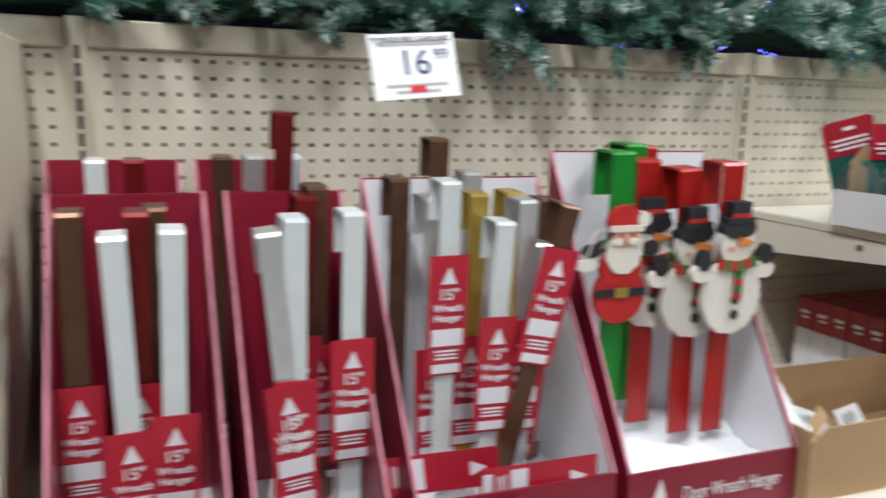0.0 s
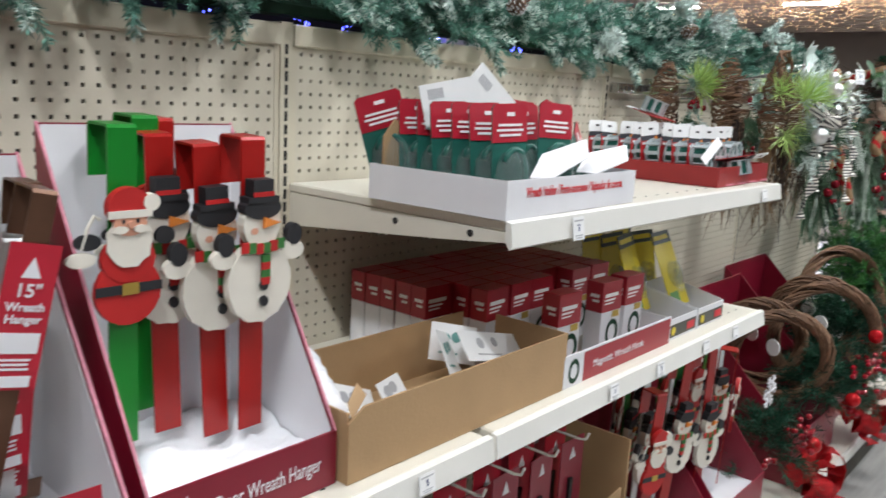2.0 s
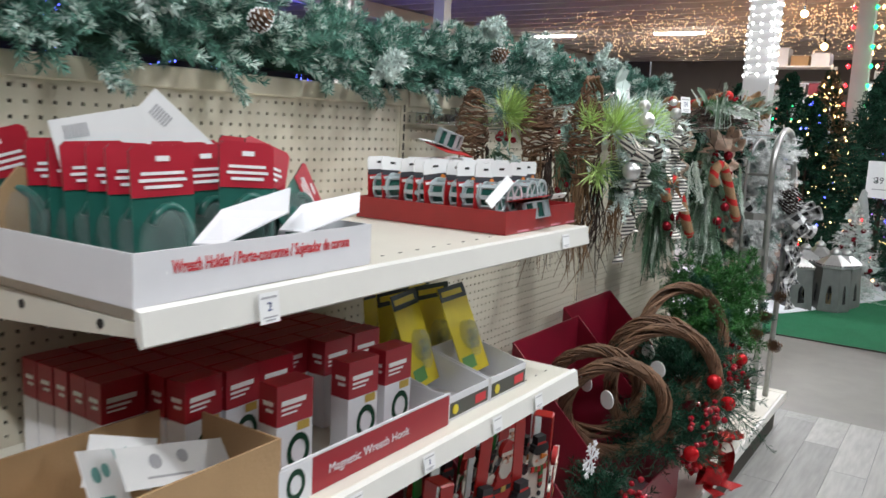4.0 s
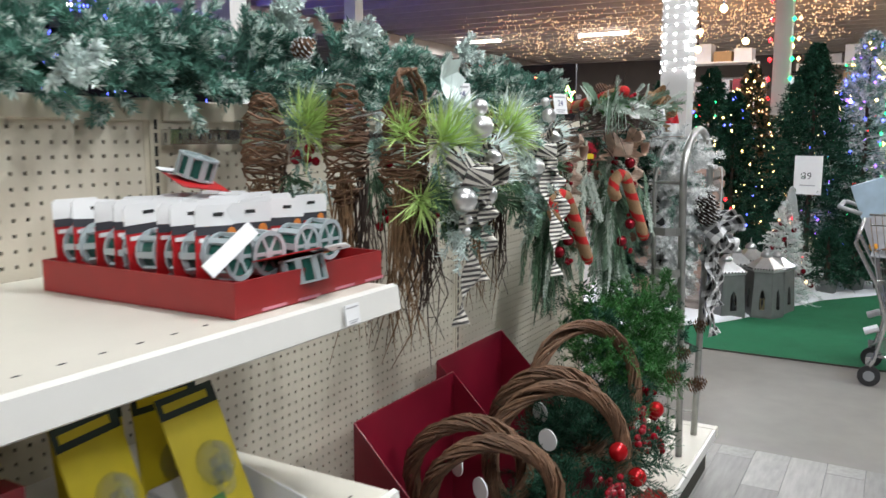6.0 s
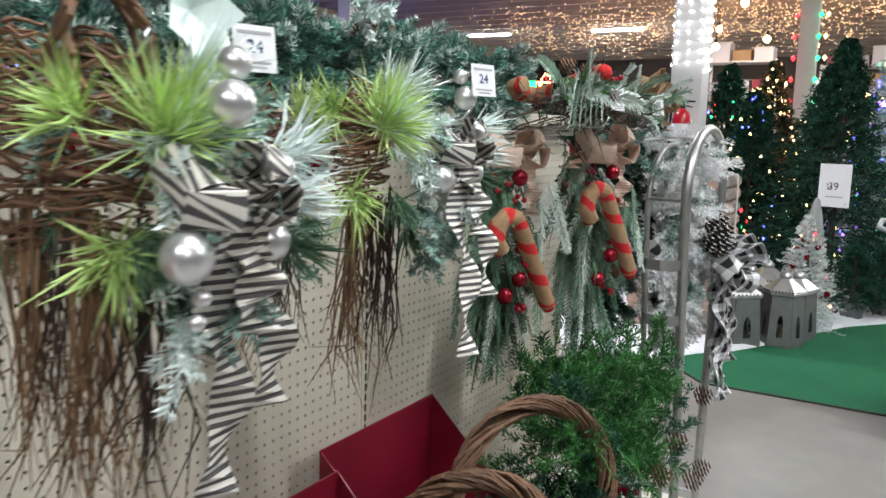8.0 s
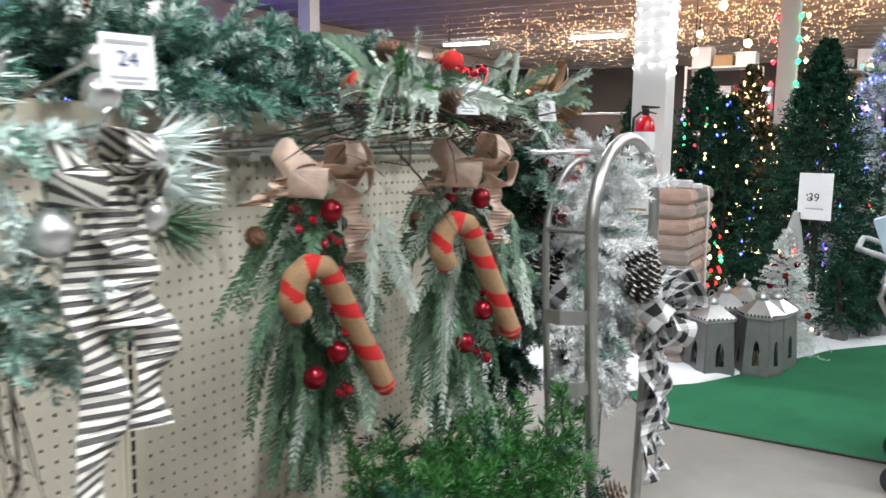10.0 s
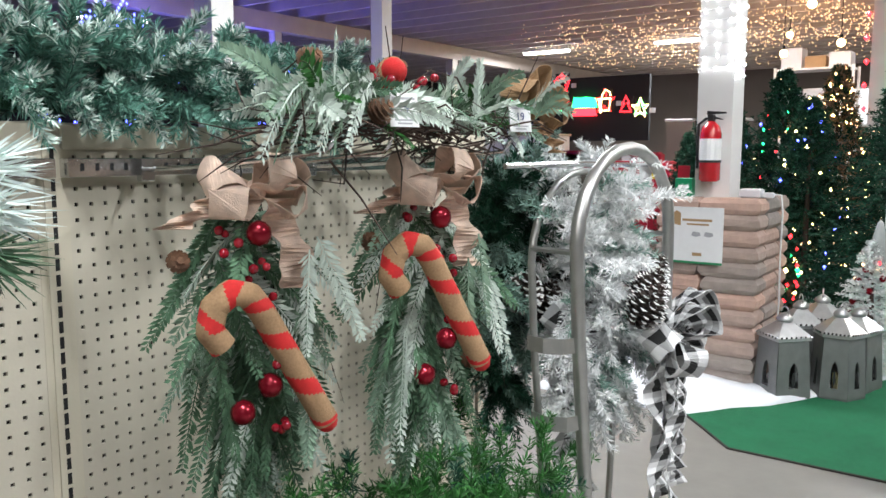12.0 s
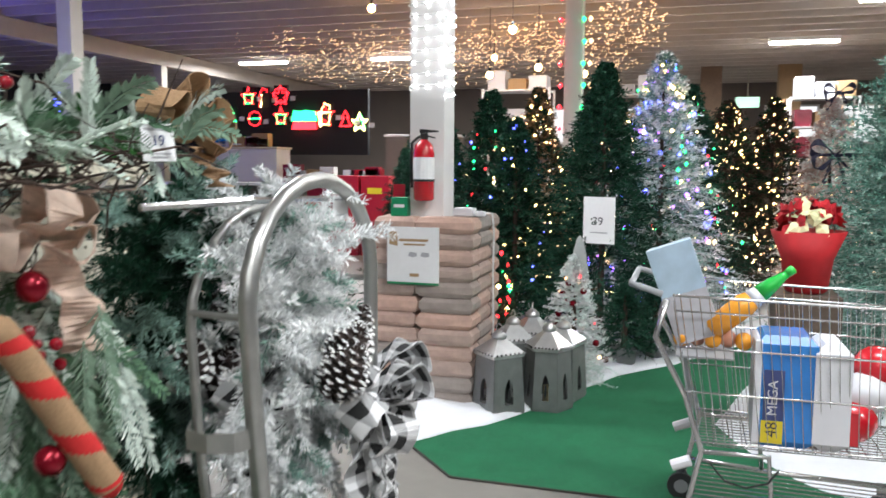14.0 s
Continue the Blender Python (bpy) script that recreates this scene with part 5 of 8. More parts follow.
def vine_swag(x, y, ztop, look_="berry", lime=(0, -0.1, -0.07), at=(0.03, -0.13, -0.135), end=(0.05, -0.09, -0.42), tail=0.27, h=0.25, seed=0):
    """A narrow grapevine teardrop; its picks face the aisle."""
    nr.seed(100 + seed)
    scarf = look_ == "scarf"
    t = thing("vine_swag", "grapevine swag with striped ribbon, silver balls and frosted pine" if scarf else "brown grapevine teardrop swag with pine picks, berries and hanging twigs", "swag", (x, y, ztop), group="grapevine swags")
    g = G()
    teardrop(g, (0, 0, 0.0), h, 0.042, 46, 0, 0.7, 0.0022)
    part("vine", g, VINE, t)
    g = G()
    twigs(g, (-0.01, 0, -h + 0.05), 36, tail + 0.02, 0.085, 0, 0.0016)
    twigs(g, (0.02, -0.03, -h + 0.06), 26, tail, 0.10, 1, 0.0015)
    part("twig_tail", g, [STRAW, TWIG], t)
    g = G()
    lime = Vector(lime)
    if look_ != "green":
        needle_burst(g, lime, (-0.15, -0.8, 0.25), 190, 0.10, 0, 0.62, 0.0036)
        needle_burst(g, lime + Vector((0.01, 0.02, 0.02)), (0.1, -0.5, 0.7), 70, 0.075, 0, 0.5, 0.0032)
    if scarf:
        needle_burst(g, lime + Vector((0, -0.01, 0)), (0.2, -0.8, 0.2), 90, 0.085, 2, 0.6, 0.003)
        needle_burst(g, lime + Vector((-0.03, 0.03, -0.10)), (-0.5, -0.6, -0.3), 110, 0.08, 0, 0.55, 0.0032)
        needle_burst(g, lime + Vector((0.05, 0.02, 0.05)), (0.4, -0.5, 0.6), 90, 0.08, 2, 0.55, 0.0032)
        needle_burst(g, lime + Vector((-0.05, 0.05, 0.02)), (-0.8, -0.4, 0.2), 90, 0.075, 0, 0.5, 0.0032)
    for c, m in (((-0.02, -0.08, -0.17), 1), ((0.03, -0.07, -0.22), 1)):
        needle_burst(g, c, (nr.normal(0, 0.3), -0.5, -0.8), 80, 0.075, m, 0.42, 0.003)
    part("pine_pick", g, [NEEDLE_LIME, SWAGGREEN, FROST], t, "lime and green long-needle pine picks")
    g = G()
    for k in range(20 if scarf else 8):
        c = (nr.uniform(-0.03, 0.07), -0.07 - 0.03 * nr.rand(), -0.03 - 0.24 * nr.rand())
        branch_fan(g, c, (nr.normal(0.1, 0.7), -0.6, nr.normal(-0.1, 0.6)), 0.07, 50, 0 if nr.rand() < 0.5 else 1, 0.020, 0.0040, 0.7, None, 0, 3)
    part("frosted_sprig", g, [FROST, FROSTGREEN], t)
    if scarf:
        c = Vector(at)
        for d, r in (((-0.01, -0.02, 0.075), 0.021), ((0.05, -0.01, 0.02), 0.017), ((-0.055, -0.01, -0.05), 0.021), ((0.055, 0.0, -0.045), 0.022), ((0.0, -0.01, 0.11), 0.014), ((-0.04, -0.01, -0.085), 0.009), ((-0.045, -0.01, -0.11), 0.008)):
            berries(t, tuple(c + Vector(d)), 1, r, 0.002, SILVER, "silver_ball")
        e = Vector(end) - c
        bow(t, tuple(c), 0.030, 0.05, STRIPED, [(tuple(c + Vector((-0.01, -0.01, -0.01))), tuple(e + Vector((0.01, 0, 0))), 0.007, 0.044), (tuple(c + Vector((0.02, -0.015, -0.01))), tuple(e * 0.8 + Vector((0.045, 0, 0.02))), 0.008, 0.042), (tuple(c + Vector((0.0, -0.02, 0.0))), tuple(e * 0.45 + Vector((0.02, -0.01, 0))), 0.006, 0.05)], knot=0.014)
        g = G()
        for k in range(3):
            needle_burst(g, c + Vector((0.07, 0.0, 0.03 - 0.04 * k)), (0.9, -0.4, 0.2 - 0.3 * k), 70, 0.07, 0 if k < 2 else 1, 0.45, 0.0034)
        part("frosted_pick", g, [FROST, SWAGGREEN], t, "white-tipped long-needle pick")
    else:
        berries(t, (0.0, -0.105, -0.125), 5, 0.011, 0.012, BERRY)
        berries(t, (0.03, -0.06, -0.27), 4, 0.009, 0.014, BERRY)
    return t


vine_swag(1.415, -0.10, 1.545, "berry", (-0.01, -0.115, -0.07), seed=1)
vine_swag(1.435, -0.295, 1.56, "green", seed=2, tail=0.29)
vine_swag(1.403, -0.45, 1.535, "scarf", (0.01, -0.075, -0.09), seed=3)
vine_swag(1.95, -0.13, 1.53, "berry", seed=4)
vine_swag(1.96, -0.335, 1.53, "scarf", (-0.085, -0.10, -0.065), (0.10, -0.115, -0.095), (0.02, -0.19, -0.40), seed=7)
nr.seed(21)
g = G()
for k in range(5):
    a = nr.uniform(0, 6.28)
    g.tube([(0.045 * math.cos(b) + 0.004 * nr.normal(), 0.01 * nr.normal(), 0.065 * math.sin(b)) for b in np.linspace(a, a + 5.9, 16)], 0.0035, 5)
t = thing("vine_ring", "loose grapevine ring with a pale frosted flower above the swags", "wreath", (1.405, -0.46, 1.515))
part("vine", g, VINE, t)
g = G()
for k in range(14):
    a = k * 0.9
    d = Vector((math.cos(a), -0.5, math.sin(a)))
    c = Vector((0.07, -0.03, 0.05))
    s = d.cross(Vector((0, 1, 0))).normalized() * 0.018
    L = 0.05 if k < 7 else 0.032
    g.add([c, c + d * L * 0.6 + s, c + d * L, c + d * L * 0.6 - s], [(0, 1, 2, 3)])
part("frosted_flower", g, FROST, t)


# ---- candy cane swags ----
def cane_mesh():
    pts = [(-0.105 + 0.012, 0, 0.01), (-0.115, 0, 0.05), (-0.10, 0, 0.092), (-0.065, 0, 0.112), (-0.028, 0, 0.098), (-0.008, 0, 0.06), (0.012, 0, 0.01), (0.038, 0, -0.055), (0.064, 0, -0.12), (0.09, 0, -0.185), (0.095, 0, -0.198)]
    P_ = []
    for a, b in zip(pts, pts[1:]):
        for s in range(14):
            P_.append(tuple(a[i] + (b[i] - a[i]) * s / 14 for i in range(3)))
    P_.append(pts[-1])
    g = G()
    n = 20
    r = [0.026] * len(P_)
    r[0] = r[-1] = 0.018
    g.tube(P_, r, n, 0)
    # broad slanted felt bands
    for fi, q in enumerate(g.f):
        if len(q) == 4:
            i, j = fi // n, fi % n
            k = (i + j * 1.15) % 23
            g.m[fi] = 1 if k < 8.0 else 0
    g.ball(P_[-1], 0.0235, 1, 10, 6)
    return g.mesh("candy_cane", [BURLAP, BURLAPRED], True)


CANE = cane_mesh()
BELL = mat("dark_red_bell", (0.25, 0.008, 0.02), 0.22, 0.6, var=0.1)


def cane_swag(x, y, z, seed, rz=0.0, dx=0.0, dz=0.0):
    """Hangs with its bow at z; the cane lies on pine fronds."""
    nr.seed(seed)
    t = thing("cane_swag", "pine swag with a burlap candy cane, red bells and printed bow", "swag", (x, y, z), rz, group="candy cane swags")
    g = G()
    for k in range(112):
        s = nr.rand() ** 0.85
        p = (nr.normal(0, 0.026), nr.uniform(-0.035, 0.02), -0.01 - 0.36 * s)
        sx = 1 if nr.rand() < 0.5 else -1
        d = np.array((sx * nr.uniform(0.1, 1.25) * (1 - 0.5 * s), nr.uniform(-0.4, 0.05), -0.35 - 0.75 * s))
        frond(g, p, d, nr.uniform(0.11, 0.185), (0, 0, 0, 1, 1, 2)[nr.randint(6)], nr.uniform(0.2, 0.5))
    for k in range(6):
        p = ((0.055, 0.085, -0.085)[k % 3] + nr.normal(0, 0.012), -0.09 - 0.02 * nr.rand(), -0.05 - 0.24 * nr.rand())
        frond(g, p, (nr.normal(0.1, 0.25), -0.12, -1.0), nr.uniform(0.10, 0.16), (1, 2, 0)[k % 3], 0.15)
    part("pine_spray", g, [SWAGGREEN, SWAGGREY, SWAGFROST], t)
    g = G()
    twigs(g, (0.03, 0.02, -0.05), 34, 0.38, 0.22, 0, 0.0013)
    part("twig_tail", g, TWIG, t)
    c = part("candy_cane", CANE, None, t, "burlap candy cane with red felt bands")
    c.matrix_basis = pose(-0.012 + dx, -0.122, -0.222 + dz, 0, -7, 0) @ Matrix.Scale(0.77, 4)
    for bx, bz in ((-0.012, -0.06), (-0.045, -0.33), (0.0, -0.295 + 0.5 * dz)):
        part("bell", G().lathe([(0.002, -0.019), (0.013, -0.015), (0.018, -0.006), (0.019, 0.002), (0.017, 0.010), (0.010, 0.017), (0.002, 0.020)], (bx, -0.108, bz), 12), BELL, t, "dark red jingle bell", True)
    for c0 in ((0.0, -0.095, -0.115), (0.01, -0.10, -0.17), (0.02, -0.10, -0.25), (0.03, -0.09, -0.37), (-0.05, -0.08, -0.07)):
        berries(t, c0, 4, 0.0075, 0.011, BERRY)
    for c0 in ((-0.115, -0.05, -0.10), (0.07, -0.08, -0.10), (0.085, -0.06, -0.33)):
        part("pine_cone", cone(G(), c0, 0.018, 0.03, Euler((1.2, 0, 0)).to_matrix().to_4x4(), 5, tip=False), CONE, t)
    bow(t, (0, -0.07, 0.0), 0.040, 0.062, RIBBON, [((0.03, -0.085, -0.01), (0.03, -0.01, -0.14), 0.007, 0.052), ((-0.04, -0.07, 0.0), (-0.085, 0.0, -0.05), 0.005, 0.055)], knot=0.018)
    part("hanger_loop", G().tube([(0, 0.0, -0.01), (-0.006, 0.0, 0.03), (0, 0.0, 0.05), (0.006, 0.0, 0.03), (0, 0, -0.01)], 0.0015, 4), BLACK, t)


cane_swag(2.625, -0.225, 1.42, 31, -18, 0.008)
cane_swag(2.93, -0.340, 1.43, 32, -20, -0.015, 0.045)

# swag lying across the hooks
nr.seed(40)
t = thing("cane_swag", "twig and frosted pine swag with burlap cane lying across hooks", "swag", (2.85, -0.40, 1.52), 0, group="candy cane swags")
g = G()
for k in range(240):
    a = nr.uniform(-0.30, 0.26)
    d = np.array((nr.normal(0, 1.0), nr.normal(0, 0.35), nr.normal(0, 0.22)))
    d /= np.linalg.norm(d)
    p = np.array((a, nr.normal(0, 0.05), nr.normal(0.0, 0.018)))
    L = nr.uniform(0.05, 0.15)
    g.tube([p, p + d * L * 0.5 + nr.normal(size=3) * 0.01, p + d * L + nr.normal(size=3) * 0.015], [0.002, 0.0016, 0.0006], 4, 0, caps=False)
part("twig_tail", g, TWIG, t)
g = G()
for k in range(95):
    a = nr.uniform(-0.32, 0.28)
    d = np.array((nr.normal(-0.25, 0.8), -0.45 + nr.normal(0, 0.4), nr.uniform(0.05, 0.75)))
    frond(g, (a, nr.normal(-0.01, 0.035), 0.025 + nr.normal(0, 0.01)), d, nr.uniform(0.08, 0.14), (0, 3, 1, 1, 2, 2)[nr.randint(6)], nr.uniform(0.2, 0.5))
for k in range(7):
    frond(g, (-0.26 + 0.02 * k, -0.05, 0.06), (-0.9 + 0.06 * k, -0.25, 0.15), 0.15, (2, 1)[k % 2], 0.85)
part("pine_spray", g, [SWAGGREEN, SWAGGREY, SWAGFROST, NEEDLE_BRIGHT], t)
c = part("candy_cane", CANE, None, t, "burlap candy cane with a red felt end")
turn = Vector((0.37, 0, -0.93)).rotation_difference(Vector((-0.55, -0.80, 0.16))).to_matrix().to_4x4()
c.matrix_basis = Matrix.Translation(Vector((-0.106, -0.05, 0.085)) - turn @ Vector((0.095, 0, -0.198)) * 0.85) @ turn @ Matrix.Scale(0.85, 4)
for c0 in ((-0.16, -0.06, 0.06), (-0.05, -0.06, 0.07), (-0.27, -0.04, 0.03)):
    berries(t, c0, 4, 0.007, 0.014, BERRY)
for c0 in ((-0.18, -0.09, 0.02), (-0.25, -0.02, 0.09), (0.0, 0.03, 0.10)):
    part("pine_cone", cone(G(), c0, 0.021, 0.04, Euler((1.0, 0.3, 0)).to_matrix().to_4x4(), 6, tip=False), CONE, t)
bow(t, (0.33, -0.04, 0.045), 0.036, 0.06, BURLAP, [((0.33, -0.06, 0.02), (0.04, -0.02, -0.06), 0.004, 0.05)], dirs=((0.3, 0, 1.0), (1, -0.3, 0.3), (0.5, -0.8, -0.2), (-0.6, 0, 0.5)), knot=0.02)

# ---- green pine bush under the swags ----
nr.seed(50)
t = thing("pine_bush", "bright green artificial pine bush with cones on the base deck", "artificial plant", (2.92, -0.40, 0.19))
g = G()
for k in range(330):
    a, e = nr.uniform(0, 6.28), nr.uniform(-0.5, 1.5)
    d = np.array((math.cos(a) * math.cos(e), 0.8 * math.sin(a) * math.cos(e), math.sin(e)))
    c = np.array((nr.uniform(-0.32, 0.28), nr.uniform(-0.17, 0.1), nr.uniform(0.36, 0.66)))
    branch_fan(g, c + d * 0.04, d, nr.uniform(0.08, 0.14), 46, 0 if nr.rand() < 0.75 else 1, 0.030, 0.0034, 0.6, None, 0, 2, 0.15)
part("foliage", g, [NEEDLE_BRIGHT, NEEDLE], t)
part("stem", G().tube([(0, 0, 0.02), (0.01, 0, 0.2), (0, 0, 0.5)], [0.03, 0.025, 0.02], 8), TWIG, t)
part("pot", G().lathe([(0.085, 0), (0.10, 0.02), (0.115, 0.17), (0.12, 0.18), (0.1, 0.18)], (0, 0, 0), 16), BURLAP, t)
for c0 in ((-0.22, -0.26, 0.50), (-0.02, -0.29, 0.42), (0.22, -0.26, 0.36), (-0.14, -0.27, 0.56), (0.12, -0.27, 0.60)):
    part("pine_cone", cone(G(), c0, 0.032, 0.05, Euler((1.2, 0.2, 0.3)).to_matrix().to_4x4(), 6, tip=False), CONE, t)

# ---- galvanised arched rack with flocked swags ----
GALV = mat("galvanised_steel", (0.42, 0.42, 0.40), 0.38, 0.85, var=0.2, scale=30)
t = thing("arched_rack", "tall galvanised steel arched rack with curved side bands", "display rack", (3.15, -0.56, 0.19))


def arch(x0, x1, y, h, r=0.014, lean=0.0):
    pts = [(x0 + 0.13, y, 0.0), (x0 + 0.07, y, h * 0.40), (x0 + 0.015, y, h * 0.72)]
    for a in np.linspace(math.pi, 0, 13):
        pts.append(((x0 + x1) / 2 + (x1 - x0) / 2 * math.cos(a), y, h * 0.86 + h * 0.14 * math.sin(a)))
    pts += [(x1, y, h * 0.72), (x1 - 0.03, y, h * 0.40), (x1 - 0.07, y, 0.0)]
    return G().tube([(p[0] + lean * p[2], p[1], p[2]) for p in pts], r, 8)


part("front_arch", arch(0.0, 0.47, 0.0, 1.30), GALV, t, smooth=True)
part("back_arch", arch(0.02, 0.45, 0.11, 1.25, 0.008), GALV, t, smooth=True)
for z in (0.42, 0.60, 0.76, 0.92):
    g = G()
    v = []
    o_ = 0.13 - 0.115 * min(1, z / 0.93)
    pts = [(o_, 0.0, z), (o_ - 0.035, 0.015, z), (o_ - 0.05, 0.05, z), (o_ - 0.04, 0.09, z), (o_, 0.11, z)]
    g.ribbon(pts, 0.03, (0, 0, 1), 0, 0.002)
    part("side_band", g, GALV, t)
for z in (0.1, 1.1):
    a_, b_ = (0.12, 0.405) if z < 0.5 else (0.006, 0.468)
    part("cross_rod", G().tube([(a_, 0.0, z), (a_ + 0.015, 0.11, z)], 0.006, 6), GALV, t)
    part("cross_rod", G().tube([(b_, 0.0, z), (b_ - 0.015, 0.11, z)], 0.006, 6), GALV, t)
part("hook_arm", G().tube([(-0.10, 0.1, 1.265), (0.1, 0.05, 1.268), (0.35, 0.04, 1.262)], 0.006, 6), CHROME, t)
price_tag(3.52, -0.54, 1.435, 0.035, 0.045, "", lean=-5, rz=-25)


def flocked_swag(x, y, z, seed, dark=False, h=0.62, rz=0.0):
    nr.seed(seed)
    t = thing("flocked_swag", "snow-flocked pine swag with frosted cones and black check ribbon", "swag", (x, y, z), rz, group="flocked swags")
    g = G()
    for k in range(95):
        s = nr.rand() ** 0.9
        p = np.array((nr.normal(0, 0.05), nr.normal(0, 0.03), -h * 0.80 * s + 0.02))
        a = nr.uniform(0, 6.28)
        up = 0.5 - 1.4 * s
        d = np.array((math.cos(a), 0.6 * math.sin(a) - 0.35, up + nr.normal(0, 0.3)))
        L = nr.uniform(0.09, 0.16) * (1.15 - 0.4 * s)
        branch_fan(g, p, d, L, 120, (0, 0, 0, 1)[nr.randint(4)] if not dark else (1, 2)[nr.randint(2)], 0.026, 0.0030, 0.55, 0 if not dark else None, 0.5, 3, 0.2)
    part("pine_spray", g, [FLOCK, FROSTGREEN, NEEDLE_DARK], t)
    g = G()
    for c0 in ((-0.02, -0.15, -h * 0.36), (0.06, -0.12, -h * 0.33)) if not dark else ((-0.04, -0.10, -h * 0.38), (0.04, -0.11, -h * 0.43)):
        part("pine_cone", cone(G(), c0, 0.046, 0.105, Euler((0.5, nr.uniform(-0.3, 0.3), 0)).to_matrix().to_4x4(), 9), [CONEDARK, CONETIP], t, "dark cone with white tips")
    bow(t, (0.09, -0.15, -h * 0.50), 0.055, 0.07, CHECKED, [((0.05, -0.15, -h * 0.52), (-0.02, -0.02, -0.40), 0.012, 0.065), ((0.10, -0.15, -h * 0.52), (0.06, -0.01, -0.42), 0.013, 0.065), ((0.08, -0.16, -h * 0.5), (0.02, -0.02, -0.30), 0.012, 0.06), ((0.12, -0.14, -h * 0.5), (0.09, 0.0, -0.28), 0.012, 0.06)], dirs=((1, -0.2, 0.2), (-1, -0.2, 0.1), (0.6, -0.8, 0.4), (-0.5, -0.7, -0.5), (0.7, -0.4, -0.7)))
    return t


flocked_swag(3.38, -0.47, 1.39, 61)
flocked_swag(3.52, -0.42, 1.40, 62)
flocked_swag(3.30, -0.28, 1.42, 63, True)
flocked_swag(3.42, -0.22, 1.43, 64, True, 0.5)

# ---- base deck: red boxes, vine wreaths, berries ----
def deck_box(x0, x1, yf, yb, ztop, zl):
    t = thing("deck_box", "dark red card floor display box on the base deck", "display box", ((x0 + x1) / 2, yf, 0.19), group="deck display boxes")
    w, d, h, th = (x1 - x0) / 2, yb - yf, ztop - 0.19, 0.004
    for s in (-1, 1):
        part("side_panel", G().prism([(s * w, 0, 0), (s * w, 0, zl), (s * w, d, h), (s * w, d, 0)], (-s * th, 0, 0)), MAROON, t)
    part("back_panel", G().box(-w + th, w - th, d - th, d, 0, h), MAROON, t)
    part("lip", G().box(-w + th, w - th, 0, th, 0, zl), MAROON, t)
    part("floor", G().box(-w + th, w - th, th, d - th, 0.0, 0.02), WHITEC, t)
    return t


deck_box(1.66, 2.16, -0.56, -0.14, 0.77, 0.16)
deck_box(2.20, 2.66, -0.50, -0.06, 0.78, 0.16)


def vine_wreath(x, y, z, R, rx, ry, rz, seed, tag=True, th=0.022):
    nr.seed(seed)
    t = thing("vine_wreath", "thick brown grapevine wreath standing in its display box", "wreath", (x, y, z), rz, group="grapevine wreaths")
    M = np.array(pose(0, 0, 0, rx, ry, 0).to_3x3())
    g = G()
    for k in range(34):
        ph, n2, o = nr.uniform(0, 6.28), nr.uniform(2, 4), nr.uniform(0, 6.28)
        pts = []
        for a in np.linspace(ph, ph + 5.6, 26):
            q = th * nr.uniform(0.75, 1.0)
            rad = R + q * math.cos(n2 * a + o)
            pts.append(M @ np.array((rad * math.cos(a), q * math.sin(n2 * a + o), rad * math.sin(a))))
        g.tube(pts, 0.0042, 4, 0, caps=False)
    part("vine", g, VINE, t)
    if tag:
        p = Vector(M @ np.array((-R * 0.2, -0.03, R * 0.3)))
        part("round_tag", G().tube([p, p + Vector((-0.003, -0.002, 0.0))], 0.030, 16), PAPER, t, "round white paper tag")
    return t


vine_wreath(1.86, -0.42, 0.56, 0.16, 10, 0, -60, 71)
vine_wreath(1.92, -0.32, 0.58, 0.15, 8, 0, -62, 72)
vine_wreath(2.10, -0.50, 0.60, 0.19, -6, 0, -50, 74)
vine_wreath(2.28, -0.40, 0.62, 0.16, 6, 0, -58, 73)
vine_wreath(2.48, -0.44, 0.66, 0.21, -8, 0, -30, 75, False)
nr.seed(80)


def berry_spray(x, y, z, r, n, label, frost=False):
    t = thing("pine_spray", label, "pine spray", (x, y, z), 0, group="pine sprays on the deck")
    g = G()
    for k in range(n):
        a, e = nr.uniform(0, 6.28), nr.uniform(-0.25, 1.3)
        d = np.array((math.cos(a) * math.cos(e), math.sin(a) * math.cos(e), math.sin(e)))
        branch_fan(g, d * r * 0.25 + np.array((0, 0, r * 0.55)), d, r * nr.uniform(0.6, 0.95), 46, 0 if nr.rand() < 0.75 else 1, 0.038, 0.0026, 0.5, 1, 0.15, 2, 0.25)
    part("foliage", g, [NEEDLE_DARK, NEEDLE], t)
    for k in range(6):
        a = nr.uniform(-2.8, -0.3)
        berries(t, (r * 0.75 * math.cos(a), r * 0.75 * math.sin(a), r * nr.uniform(0.5, 1.3)), 5, 0.010, 0.015, BERRY)
    for k in range(2):
        a = nr.uniform(-2.6, -0.6)
        part("bauble", G().ball((r * 0.85 * math.cos(a), r * 0.85 * math.sin(a), r * nr.uniform(0.5, 1.1)), 0.026, 0, 12, 8), mat("red_bauble", (0.5, 0.01, 0.015), 0.12, 0.5), t, "shiny red bauble", True)
    return t


